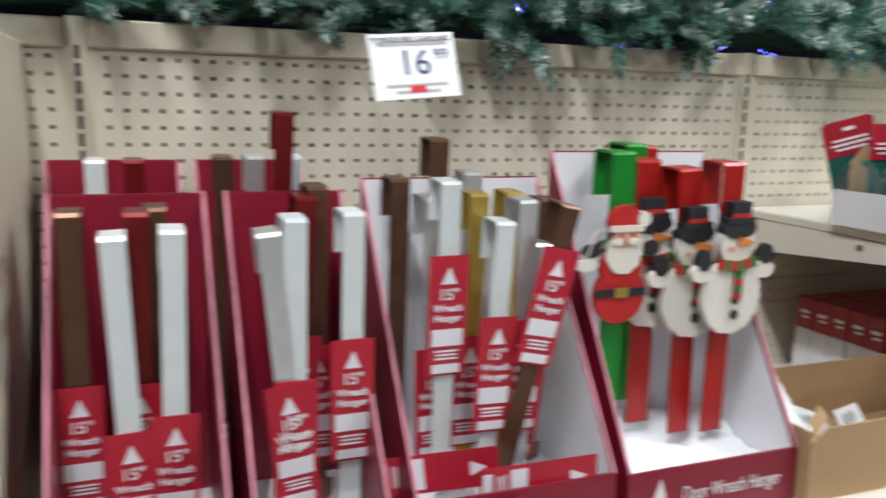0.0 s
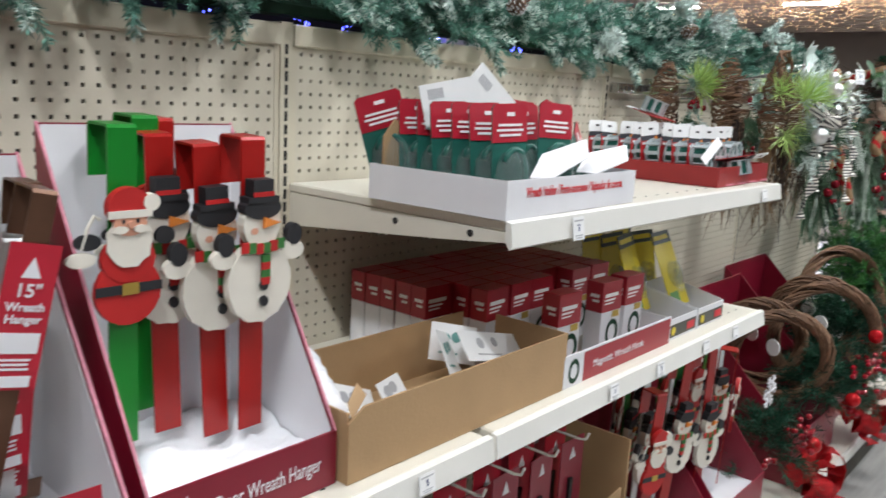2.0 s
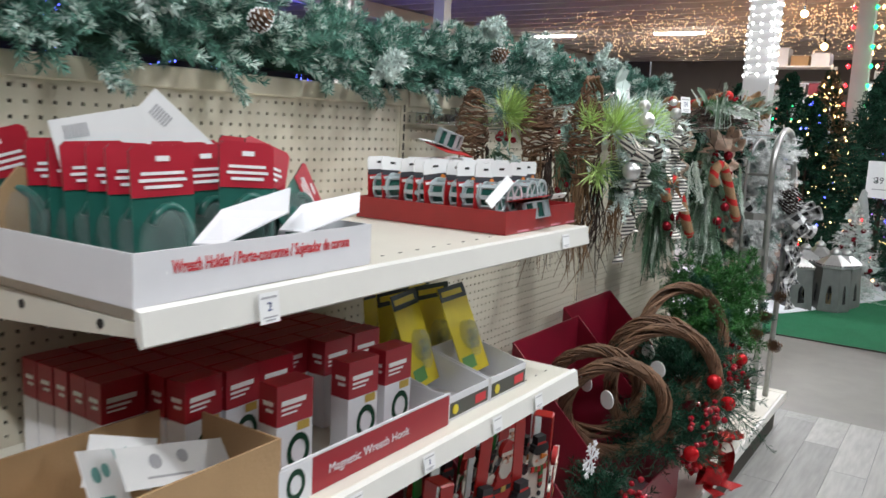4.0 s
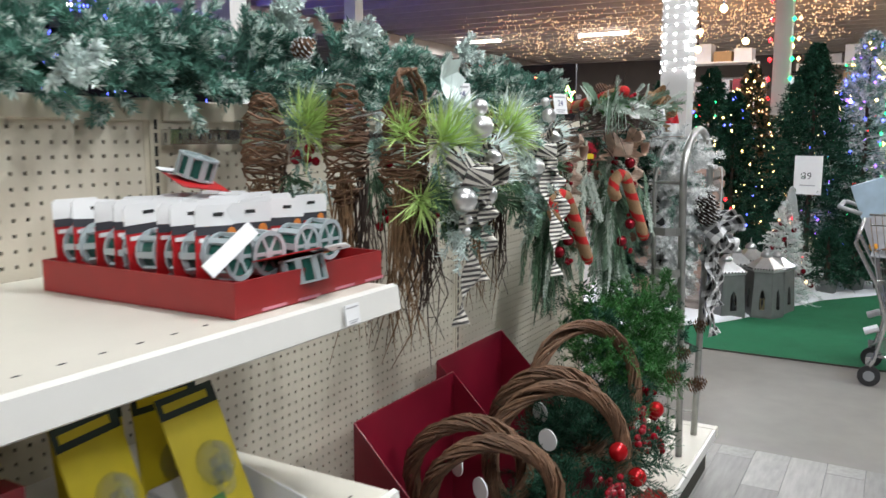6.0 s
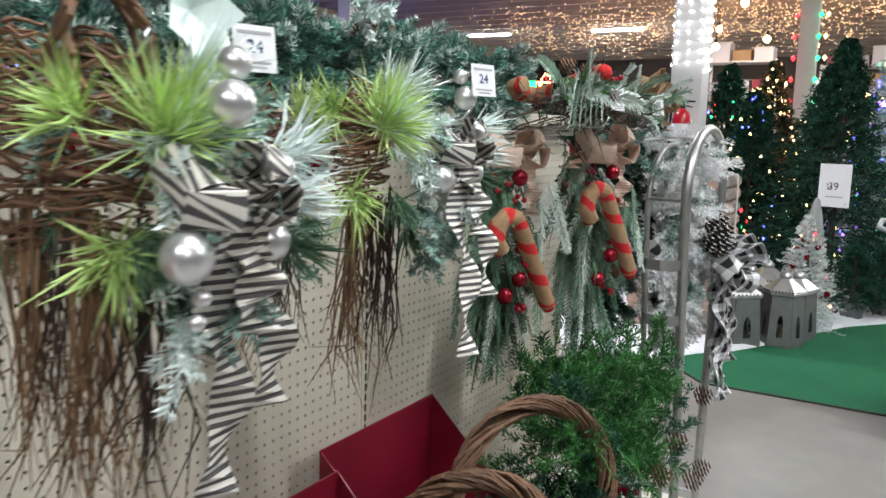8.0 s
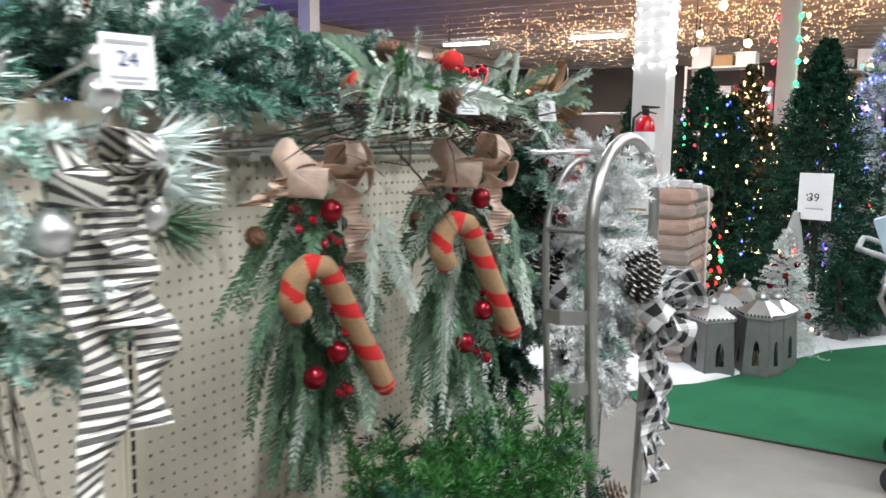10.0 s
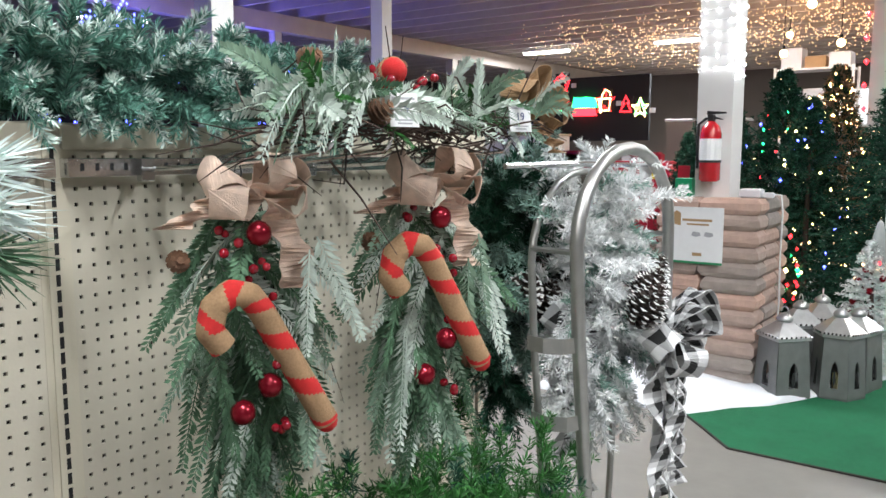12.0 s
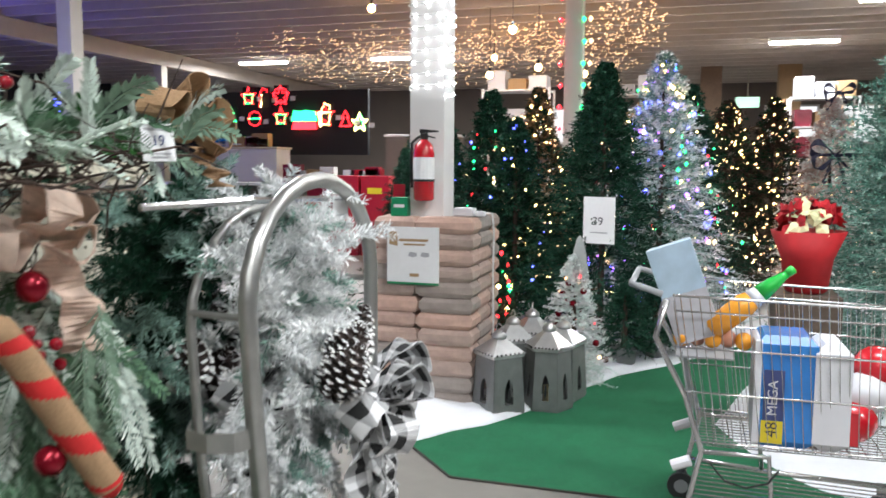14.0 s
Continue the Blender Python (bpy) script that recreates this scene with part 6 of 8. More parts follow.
berry_spray(2.28, -0.52, 0.40, 0.25, 100, "dark green pine spray with red berries and baubles")
berry_spray(2.02, -0.54, 0.32, 0.20, 70, "dark green pine spray with red berries and baubles")
berry_spray(2.62, -0.46, 0.38, 0.20, 50, "dark green pine spray with red berries")
berry_spray(1.55, -0.50, 0.24, 0.17, 40, "dark green pine spray with red berries at the deck front")
for x, y, z in ((2.28, -0.60, 0.30), (1.72, -0.60, 0.24)):
    t = thing("glitter_ribbon", "glittering red ribbon bow draped over the deck edge", "ribbon", (x, y, z))
    bow(t, (0, 0, 0), 0.06, 0.075, GLITTER, [((0.0, -0.02, 0.0), (0.10, -0.08, -0.12), 0.012, 0.085), ((0.02, -0.02, 0.0), (-0.10, -0.06, -0.09), 0.01, 0.08)])
t = thing("poinsettia", "red glitter poinsettia flower lying at the deck edge", "artificial flower", (2.75, -0.60, 0.20))
g = G()
for k in range(12):
    a = k * 0.55
    d = Vector((math.cos(a), math.sin(a) * 0.8, 0.25 if k < 6 else 0.6))
    s = d.cross(Vector((0, 0, 1))).normalized() * 0.03
    L = 0.10 if k < 6 else 0.06
    c0 = Vector((0, 0, 0.02))
    g.add([c0, c0 + d * L * 0.5 + s, c0 + d * L - Vector((0, 0, 0.01)), c0 + d * L * 0.5 - s, c0 + d * L * 0.5 - Vector((0, 0, 0.004))], [(0, 1, 2, 3), (0, 3, 4), (3, 2, 4), (2, 1, 4), (1, 0, 4)])
part("petals", g, GLITTER, t)

# ---- under the lower shelf ----
for x in (-0.62, -0.5, -0.38, -0.26, -0.14, -0.02, 0.10, 0.22, 0.34, 0.46):
    z = 0.70 - 0.01 * (x > 0)
    t = thing("peg_hook", "short zinc peg hook with an upturned white tip", "hook", (x, 0, z), group="peg hooks")
    part("wire", G().tube([(0, -0.002, 0), (0, -0.45, 0.0), (0, -0.465, 0.004), (0, -0.472, 0.02)], 0.003, 6), WHITEPAINT, t)
    for k in range(rr.randint(2, 4)):
        y = -0.44 + 0.05 * k + 0.01 * rr.random()
        c = thing("hook_card", "dark red carded hanger with black metal hook", "carded hanger", (x, y, z - 0.004), rr.uniform(-6, 6), group="carded hangers")
        part("card", G().box(-0.045, 0.045, -0.001, 0.001, -0.24, 0.0), REDCARD if k % 2 else MAROON, c)
        part("tree_mark", G().prism([(-0.012, -0.0016, -0.045), (0.012, -0.0016, -0.045), (0, -0.0016, -0.018)], (0, -0.0006, 0)), WHITEC, c)
        part("metal_hook", G().box(-0.012, 0.0, -0.008, -0.0012, -0.23, -0.09), BLACK, c)
t = thing("carton_divider", "brown cardboard divider panel standing under the shelf", "cardboard", (0.60, -0.5, 0.191))
part("panel", G().box(0, 0.006, 0, 0.42, 0, 0.47), CARTON, t)
part("panel", G().prism([(-0.02, 0.0, 0), (-0.16, 0.03, 0), (-0.16, 0.03, 0.30), (-0.02, 0.0, 0.36)], (0, 0.004, 0)), CARTON, t)


def low_hanger_box(x0, x1):
    SHx = 0.19
    t = thing("display_box", "dark red deck display box of ornament door hangers", "display box", ((x0 + x1) / 2, -0.56, SHx), group="hanger display boxes")
    w, d, h, th, lip = (x1 - x0) / 2, 0.30, 0.50, 0.004, 0.14
    for s in (-1, 1):
        part("side_panel", G().prism([(s * w, 0, 0), (s * w, 0, lip), (s * w, d, h), (s * w, d, 0)], (-s * th, 0, 0)), MAROON, t)
    part("back_panel", G().box(-w + th, w - th, d - th, d, 0, h), MAROON, t)
    part("lip", G().box(-w + th, w - th, 0, th, 0, lip), MAROON, t)
    part("tray_floor", G().box(-w + th, w - th, th, d - th, 0.09, 0.10), WHITEC, t)


low_hanger_box(0.70, 1.02)
low_hanger_box(1.06, 1.40)
for k in range(16):
    x = 0.74 + 0.04 * k
    door_hanger(x + rr.uniform(-0.01, 0.01), -0.50 + 0.06 * (k % 4) + rr.uniform(-0.01, 0.01), 0.76 + rr.uniform(-0.03, 0.03), (REDMETAL, WHITEMETAL, GREENMETAL, WHITEMETAL)[k % 4], (FIGWHITE, FIGRED)[k % 3 == 0], rr.uniform(-5, 5), 0.12 + 0.04 * (k % 3), rr.uniform(-20, 20), 0.42)
nr.seed(90)
t = thing("snowflake_ornament", "white glitter snowflake ornament hanging at the display box", "ornament", (1.30, -0.575, 0.62))
g = G()
for k in range(6):
    a = math.pi * k / 3
    M = pose(0, 0, 0, 0, math.degrees(a), 0)
    g.box(0, 0.05, -0.0015, 0.0015, -0.002, 0.002, 0, 0.0, M)
    for s in (0.02, 0.034):
        for q in (-50, 50):
            g.box(0, 0.018, -0.0015, 0.0015, -0.0015, 0.0015, 0, 0.0, M @ pose(s, 0, 0, 0, q, 0))
part("flake", g, WHITEC, t)


# ---- more snow under the cart's side of the display ----
g = G()
v, f = [], []
for j in range(41):
    y = -1.36 - 3.6 * j / 40
    xa = 6.02 + 0.12 * math.sin(y * 3) + 0.9 * max(0, 1 - j / 6) ** 2
    xb = 9.6 if j > 8 else 7.0 + 0.32 * j
    for i in range(25):
        x = xa + (xb - xa) * i / 24
        h = 0.02 + 0.06 * min(1, i / 3) * min(1, j / 3) * (0.7 + noise.noise((x * 3, y * 3, 7)) + 0.4 * noise.noise((x * 9, y * 9, 1)))
        v.append((x, y, max(0.012, h) if 0 < i < 24 and 0 < j else 0.009))
for j in range(40):
    for i in range(24):
        a = j * 25 + i
        f.append((a, a + 25, a + 26, a + 1))
g.add(v, f)
solo("snow_blanket", g, SNOW, "white artificial snow blanket behind the shopping cart", "snow blanket", smooth=True)

# ---- lights in strings ----
WARMG = glow("warm_bulb_glow", (1.0, 0.62, 0.22), 16.0)
WARMDIM = glow("warm_mini_light", (1.0, 0.58, 0.30), 4.5)
COOLG = glow("white_mini_light", (0.95, 0.97, 1.0), 13.0)
REDG = glow("red_bulb_glow", (1.0, 0.02, 0.03), 6.0)
GREENG = glow("green_bulb_glow", (0.02, 0.9, 0.25), 5.0)
BLUEG = glow("blue_bulb_glow", (0.08, 0.10, 1.0), 9.0)
PURPLEG = glow("purple_bulb_glow", (0.35, 0.12, 1.0), 7.0)
WIRE = mat("dark_green_wire", (0.012, 0.02, 0.015), 0.6)
CLEARW = mat("white_wire", (0.7, 0.7, 0.7), 0.5)


def bulb(g, p, r, m=0):
    x, y, z = p
    g.add([(x, y, z - 1.5 * r), (x + r, y, z), (x, y + r, z), (x - r, y, z), (x, y - r, z), (x, y, z + 1.2 * r)],
          [(0, 2, 1), (0, 3, 2), (0, 4, 3), (0, 1, 4), (5, 1, 2), (5, 2, 3), (5, 3, 4), (5, 4, 1)], m)


def icicles(x0, x1, y0, y1, n, mats, zt=CEIL - 0.12, drop=0.75, r=0.010, seed=1, label="strings of tiny warm icicle lights under the roof"):
    nr.seed(seed)
    t = thing("icicle_lights", label, "string lights", ((x0 + x1) / 2, (y0 + y1) / 2, zt), group="icicle lights")
    g, w = G(), G()
    cx, cy = (x0 + x1) / 2, (y0 + y1) / 2
    for k in range(n):
        x, y = nr.uniform(x0, x1) - cx, nr.uniform(y0, y1) - cy
        L = drop * nr.uniform(0.3, 1.0)
        w.tube([(x, y, 0.0), (x, y, -L)], 0.0003, 3, 0, caps=False)
        for j in range(int(2 + 5 * L)):
            bulb(g, (x + nr.normal(0, 0.09), y + nr.normal(0, 0.09), -L * nr.uniform(0.05, 1.0)), r * nr.uniform(0.7, 1.2), nr.randint(len(mats)))
    o = tagged(part("light_string", g, mats, t), kind="stuff")
    tagged(part("light_wire", w, CLEARW, t), kind="stuff")


icicles(14.8, 20.0, 2.4, 6.8, 260, [WARMDIM], drop=0.8, r=0.0085, seed=1)
icicles(14.8, 20.0, 0.0, 2.4, 190, [WARMDIM], drop=0.75, r=0.0085, seed=2)
icicles(9.0, 13.0, 0.6, 3.4, 150, [WARMDIM, REDG, GREENG, BLUEG], drop=0.25, r=0.008, seed=3, label="strings of tiny many-coloured lights under the roof")
icicles(6.6, 9.0, 2.6, 6.0, 46, [WARMDIM, BLUEG, PURPLEG], drop=0.45, r=0.009, seed=4, label="blue and warm icicle lights hanging above the shelving")
icicles(14, 18, -0.7, 0.2, 60, [WARMDIM], drop=0.5, r=0.009, seed=5)


def hung_bulb(x, y, z):
    t = thing("hanging_bulb", "round warm filament bulb hanging on a thin cord", "lamp", (x, y, z), group="hanging bulbs")
    part("globe", G().ball((0, 0, 0), 0.06, 0, 10, 8), WARMG, t, smooth=True)
    part("socket", G().tube([(0, 0, 0.055), (0, 0, 0.12)], 0.02, 8), BLACK, t)
    part("cord", G().tube([(0, 0, 0.12), (0, 0, CEIL + 0.12 - z)], 0.005, 4), BLACK, t)


for p in ((13.0, 3.25, 3.75), (13.5, 1.3, 3.45), (15.0, 1.2, 3.1), (15.0, 2.0, 3.0), (15.2, 0.5, 3.0), (17.0, 2.4, 3.55), (10.5, -3.0, 3.6)):
    hung_bulb(*p)
    d = bpy.data.lights.new("bulb_light", "POINT")
    d.energy, d.color, d.shadow_soft_size = 11, (1.0, 0.6, 0.28), 0.07
    o = new("bulb_light", d)
    o.matrix_world = pose(p[0], p[1], p[2] - 0.10)

# ---- wrapped column, brick pillar, extinguisher ----
c = post(7.1, 0.43, 0.225, CEIL, "white painted square column wrapped with string lights", WHITEPAINT)
w, g = G(), G()
nr.seed(11)
pts = []
hw = 0.121
corners = [(-hw, -hw), (hw, -hw), (hw, hw), (-hw, hw)]
z = 1.96
k = 0
while z < CEIL - 0.1:
    a, b = corners[k % 4], corners[(k + 1) % 4]
    for s in range(6):
        q = s / 6
        x_, y_, z_ = a[0] + (b[0] - a[0]) * q, a[1] + (b[1] - a[1]) * q, z + 0.018 * q
        pts.append((x_, y_, z_))
        if (s + k) % 2 == 0:
            bulb(g, (x_ * 1.04 + 0.004 * nr.normal(), y_ * 1.04 + 0.004 * nr.normal(), z_ - 0.012 + 0.016 * nr.rand()), 0.0105, 0)
    z += 0.018
    k += 1
w.tube(pts, 0.004, 4)
tagged(part("light_string", g, COOLG, c), kind="stuff")
part("light_wire", w, CLEARW, c)
c2 = post(12.5, 0.28, 0.22, CEIL, "white column with red and green string lights", WHITEPAINT)
for dy, m in ((0.15, REDG), (-0.14, GREENG), (-0.22, WARMDIM)):
    g = G()
    for k in range(8):
        bulb(g, (-0.14, dy + 0.01 * (k % 2), 2.0 + 0.27 * k), 0.030, 0)
    tagged(part("light_string", g, m, c2), kind="stuff")

BRICKM = mat("tumbled_brick", (0.50, 0.425, 0.37), 0.85, var=0.22, scale=18, bump=0.5, bscale=50)
nt = BRICKM.node_tree
oi, mxn = nt.nodes.new("ShaderNodeObjectInfo"), nt.nodes.new("ShaderNodeMix")
mxn.data_type, mxn.blend_type = "RGBA", "MULTIPLY"
rp_ = nt.nodes.new("ShaderNodeValToRGB")
rp_.color_ramp.elements[0].color, rp_.color_ramp.elements[1].color = (0.62, 0.65, 0.68, 1), (1.2, 0.92, 0.84, 1)
nt.links.new(oi.outputs["Random"], rp_.inputs[0])
bsb = nt.nodes["Principled BSDF"]
nt.links.new(bsb.inputs["Base Color"].links[0].from_socket, mxn.inputs["A"])
nt.links.new(rp_.outputs[0], mxn.inputs["B"])
mxn.inputs["Factor"].default_value = 1.0
nt.links.new(mxn.outputs["Result"], bsb.inputs["Base Color"])
pil = thing("brick_pillar", "stacked tan tumbled-stone pillar round the column's foot", "pillar", (6.83, 0.08, 0))


def stone(sx, sy, sz, seed):
    r_ = random.Random(seed)
    b = 0.017
    v = []
    for z_, i in ((0, b), (sz * 0.3, 0), (sz * 0.7, 0), (sz, b)):
        for x_, y_ in ((0, 0), (sx / 2, 0), (sx, 0), (sx, sy / 2), (sx, sy), (sx / 2, sy), (0, sy), (0, sy / 2)):
            ix, iy = (i if x_ == 0 else -i if x_ == sx else 0), (i if y_ == 0 else -i if y_ == sy else 0)
            v.append((x_ + ix + r_.uniform(-1, 1) * 0.004, y_ + iy + r_.uniform(-1, 1) * 0.004, z_ + r_.uniform(-1, 1) * 0.002))
    f = [tuple(range(8))[::-1], tuple(range(24, 32))]
    for k_ in range(3):
        for j in range(8):
            f.append((8 * k_ + j, 8 * k_ + (j + 1) % 8, 8 * k_ + 8 + (j + 1) % 8, 8 * k_ + 8 + j))
    return G().add(v, f).mesh("stone", BRICKM)


STONES = [stone(0.30, 0.20, 0.098, s) for s in range(3)]
STONES2 = [stone(0.20, 0.30, 0.098, s + 5) for s in range(3)]
LX, LY = 0.70, 0.66
for kz in range(12):
    zc = kz * 0.1
    off = (kz % 2) * 0.14
    # front and back rows run along y, side rows along x
    cuts = [0, 0.24 + off, 0.66] if kz % 2 else [0, 0.36, 0.66]
    for row in (0, 1):
        for a, b in zip(cuts, cuts[1:]):
            o = part("stone", rr.choice(STONES2), None, pil)
            o.matrix_basis = Matrix.Translation((row * (LX - 0.2) + rr.uniform(-0.006, 0.006), a, zc)) @ Matrix.Diagonal((1, (b - a - 0.012) / 0.30, 1, 1))
    for row in (0, 1):
        o = part("stone", rr.choice(STONES), None, pil)
        o.matrix_basis = Matrix.Translation((0.2, row * (LY - 0.2) + rr.uniform(-0.006, 0.006), zc))
# pillar's poster, cable and the things on top
t = thing("poster", "white notice board with small grey pictures and green foot", "sign", (6.812, 0.46, 0.78))
part("board", G().box(-0.006, 0.0, -0.17, 0.17, 0, 0.36), PAPER, t)
part("green_foot", G().box(-0.0075, -0.0062, -0.17, 0.17, 0, 0.014), mat("green_print", (0.02, 0.25, 0.1), 0.5), t)
for a, b, c, d in ((-0.1, 0.09, 0.27, 0.285), (-0.08, 0.06, 0.245, 0.256), (-0.04, 0.02, 0.05, 0.07)):
    part("print_line", G().box(-0.0075, -0.0062, a, b, c, d), CARTON, t)
g = G().prism([(-0.0062, 0.155, 0.25), (-0.0062, 0.10, 0.24), (-0.0062, 0.10, 0.32), (-0.0062, 0.128, 0.335), (-0.0062, 0.155, 0.32)], (-0.001, 0, 0))
part("picture", g, CARTON, t)
for y in (0.03, -0.05):
    part("picture", G().prism([(-0.0062, y, 0.18), (-0.0062, y - 0.03, 0.172), (-0.0062, y - 0.06, 0.18), (-0.0062, y - 0.055, 0.2), (-0.0062, y - 0.01, 0.205)], (-0.001, 0, 0)), GREYPRINT, t)
t = thing("extension_cable", "white cable hanging down the pillar's side", "cable", (7.2, 0.06, 0))
part("cord", G().tube([(0.05, 0.08, 1.215), (0.04, 0.0, 1.21), (0.05, -0.01, 1.1), (0.03, -0.012, 0.8), (0.06, -0.012, 0.5), (0.02, -0.012, 0.25), (0.05, -0.02, 0.05)], 0.006, 6), CLEARW, t, smooth=True)
RED = mat("fire_red_enamel", (0.55, 0.01, 0.02), 0.25, var=0.05, coat=0.4)
t = thing("fire_extinguisher", "red fire extinguisher with white label on the white column", "fire extinguisher", (6.90, 0.42, 1.30))
part("cylinder", G().lathe([(0.05, 0), (0.065, 0.012), (0.066, 0.30), (0.055, 0.345), (0.03, 0.37), (0.022, 0.38)], (0, 0, 0), 18), RED, t, smooth=True)
part("label_band", G().lathe([(0.0668, 0.13), (0.0668, 0.27)], (0, 0, 0), 18), PAPER, t, "white instruction label")
part("strap", G().lathe([(0.0685, 0.12), (0.0685, 0.135)], (0, 0, 0), 18), BLACK, t)
part("valve", G().box(-0.018, 0.018, -0.02, 0.02, 0.38, 0.42, 0, 0.004), BLACK, t)
part("lever", G().prism([(0, 0.03, 0.42), (0, -0.09, 0.425), (0, -0.09, 0.435), (0, 0.03, 0.445)], (0.012, 0, 0)), BLACK, t)
part("lever", G().prism([(0, 0.02, 0.405), (0, -0.07, 0.385), (0, -0.07, 0.393), (0, 0.02, 0.418)], (0.012, 0, 0)), BLACK, t)
part("hose", G().tube([(0, 0.03, 0.40), (0, 0.08, 0.36), (0, 0.085, 0.25), (0, 0.08, 0.08)], 0.009, 6), BLACK, t, smooth=True)
part("bracket", G().box(0.06, 0.085, -0.03, 0.03, 0.05, 0.32), BLACK, t)
t = thing("gift_tin", "small green box with white lettering standing on the pillar", "box", (6.93, 0.585, 1.199))
part("box_body", G().box(-0.03, 0.03, -0.055, 0.055, 0, 0.12, 0, 0.004), mat("bright_green_box", (0.01, 0.28, 0.12), 0.4), t)
part("print_line", G().box(-0.0312, -0.0304, -0.035, 0.035, 0.055, 0.075), PAPER, t)
t = thing("red_card", "small red and white leaflet leaning behind the green box", "card", (6.98, 0.62, 1.199))
part("sheet", G().box(0, 0.003, -0.04, 0.04, 0, 0.2, 0, 0.0, pose(0, 0, 0, 0, 6, 0)), REDCARD, t)
t = thing("power_adapter", "small white plug box lying on the pillar top", "adapter", (7.05, 0.20, 1.199))
part("box_body", G().box(-0.05, 0.05, -0.07, 0.06, 0, 0.055, 0, 0.008), WHITEC, t)
part("plug", G().box(-0.03, 0.02, -0.14, -0.08, 0, 0.035, 0, 0.006), WHITEC, t)

# ---- lanterns ----
LANT = mat("grey_lantern_metal", (0.20, 0.205, 0.20), 0.5, 0.35, var=0.15, scale=20)
LANTTOP = mat("galvanised_lantern_top", (0.55, 0.56, 0.56), 0.35, 0.8, var=0.15, scale=25)
WAX = mat("cream_wax", (0.7, 0.6, 0.32), 0.5)


def lantern(x, y, h, rz, n=4, w=0.115):
    t = thing("lantern", "grey metal lantern with cut-out figures and a hipped galvanised top", "lantern", (x, y, 0.02), rz, group="grey lanterns")
    rb, rt = w * 1.42, w * 1.22
    ring = lambda r, z_: [(r * math.cos(2 * math.pi * (k + 0.5) / n), r * math.sin(2 * math.pi * (k + 0.5) / n), z_) for k in range(n)]
    hb, ht = 0.0, h * 0.66
    a, b = ring(rb, hb), ring(rt, ht)
    for k in range(n):
        k2 = (k + 1) % n
        c00, c10, c11, c01 = Vector(a[k]), Vector(a[k2]), Vector(b[k2]), Vector(b[k])
        P3 = lambda u, v_: (c00 * (1 - u) + c10 * u) * (1 - v_) + (c01 * (1 - u) + c11 * u) * v_
        nn = (c10 - c00).cross(c01 - c00).normalized() * 0.004
        # a panel with an arched opening cut right through
        hole = [(0.36, 0.16), (0.64, 0.16), (0.64, 0.42), (0.60, 0.54), (0.5, 0.62), (0.40, 0.54), (0.36, 0.42)]
        outer = [(0, 0), (1, 0), (1, 0.42), (1, 1), (0.5, 1), (0, 1), (0, 0.42)]
        g = G()
        vv = [P3(*q) for q in outer] + [P3(*q) for q in hole]
        vv += [q + nn for q in vv]
        ff = []
        for j in range(7):
            j2 = (j + 1) % 7
            ff += [(j, j2, 7 + j2, 7 + j), (14 + j2, 14 + j, 21 + j, 21 + j2), (7 + j, 7 + j2, 21 + j2, 21 + j)]
        g.add(vv, ff)
        pn = part("side_panel", g, LANT, t)
        gg = G()
        gg.prism([P3(0.5, 0.18) + nn, P3(0.56, 0.30) + nn, P3(0.53, 0.44) + nn, P3(0.47, 0.44) + nn, P3(0.44, 0.30) + nn], nn * 0.3)
        for u, v_ in ((0.2, 0.85), (0.8, 0.85), (0.2, 0.12), (0.8, 0.1)):
            gg.prism([P3(u + 0.035 * math.cos(q), v_ + 0.02 * math.sin(q)) - nn * 0.05 for q in np.linspace(0, 5.5, 8)], -nn * 0.3)
        part("cut_out", gg, BLACK, pn)
    part("base", G().prism(ring(rb, -0.018), (0, 0, 0.018)), LANT, t)
    part("collar", G().prism(ring(rt * 1.12, ht), (0, 0, 0.02)), LANTTOP, t)
    lo, hi = ring(rt * 1.2, ht + 0.02), ring(rt * 0.32, h * 0.86)
    part("hipped_top", G().add(lo + hi, [tuple(range(n))[::-1], tuple(range(n, 2 * n))] + [(k, (k + 1) % n, n + (k + 1) % n, n + k) for k in range(n)]), LANTTOP, t)
    part("cap", G().lathe([(rt * 0.3, h * 0.86), (rt * 0.34, h * 0.88), (rt * 0.34, h * 0.90), (rt * 0.2, h * 0.94), (0.01, h * 0.96)], (0, 0, 0), 12), LANTTOP, t, smooth=True)
    part("ring_handle", G().tube([(0.035 * math.cos(q), 0, h * 0.965 + 0.035 * math.sin(q)) for q in np.linspace(0, 6.0, 14)], 0.004, 5), LANTTOP, t)
    part("candle", G().lathe([(0.03, 0.0), (0.031, 0.12), (0.02, 0.125)], (0, 0, 0.0), 12), WAX, t, "cream pillar candle")
    g = G()
    for k in range(n):
        for s in np.linspace(0.1, 0.9, 7):
            p, q = Vector(lo[k]), Vector(lo[(k + 1) % n])
            c_ = p * (1 - s) + q * s
            o_ = Vector((c_.x, c_.y, 0)).normalized()
            g.box(-0.005, 0.005, -0.001, 0.001, -0.004, 0.008, 0, 0.0, Matrix.Translation(c_ + o_ * 0.001 + Vector((0, 0, 0.004))) @ Vector((0, -1, 0)).rotation_difference(o_).to_matrix().to_4x4())
    part("rim_hole", g, BLACK, t)
    return t


lantern(6.86, -0.085, 0.52, 48)
lantern(7.06, -0.36, 0.55, 62, 6, 0.11)
lantern(7.20, -0.10, 0.55, 30)
lantern(7.30, -0.42, 0.52, 75)
lantern(7.45, -0.18, 0.56, 10, 6)


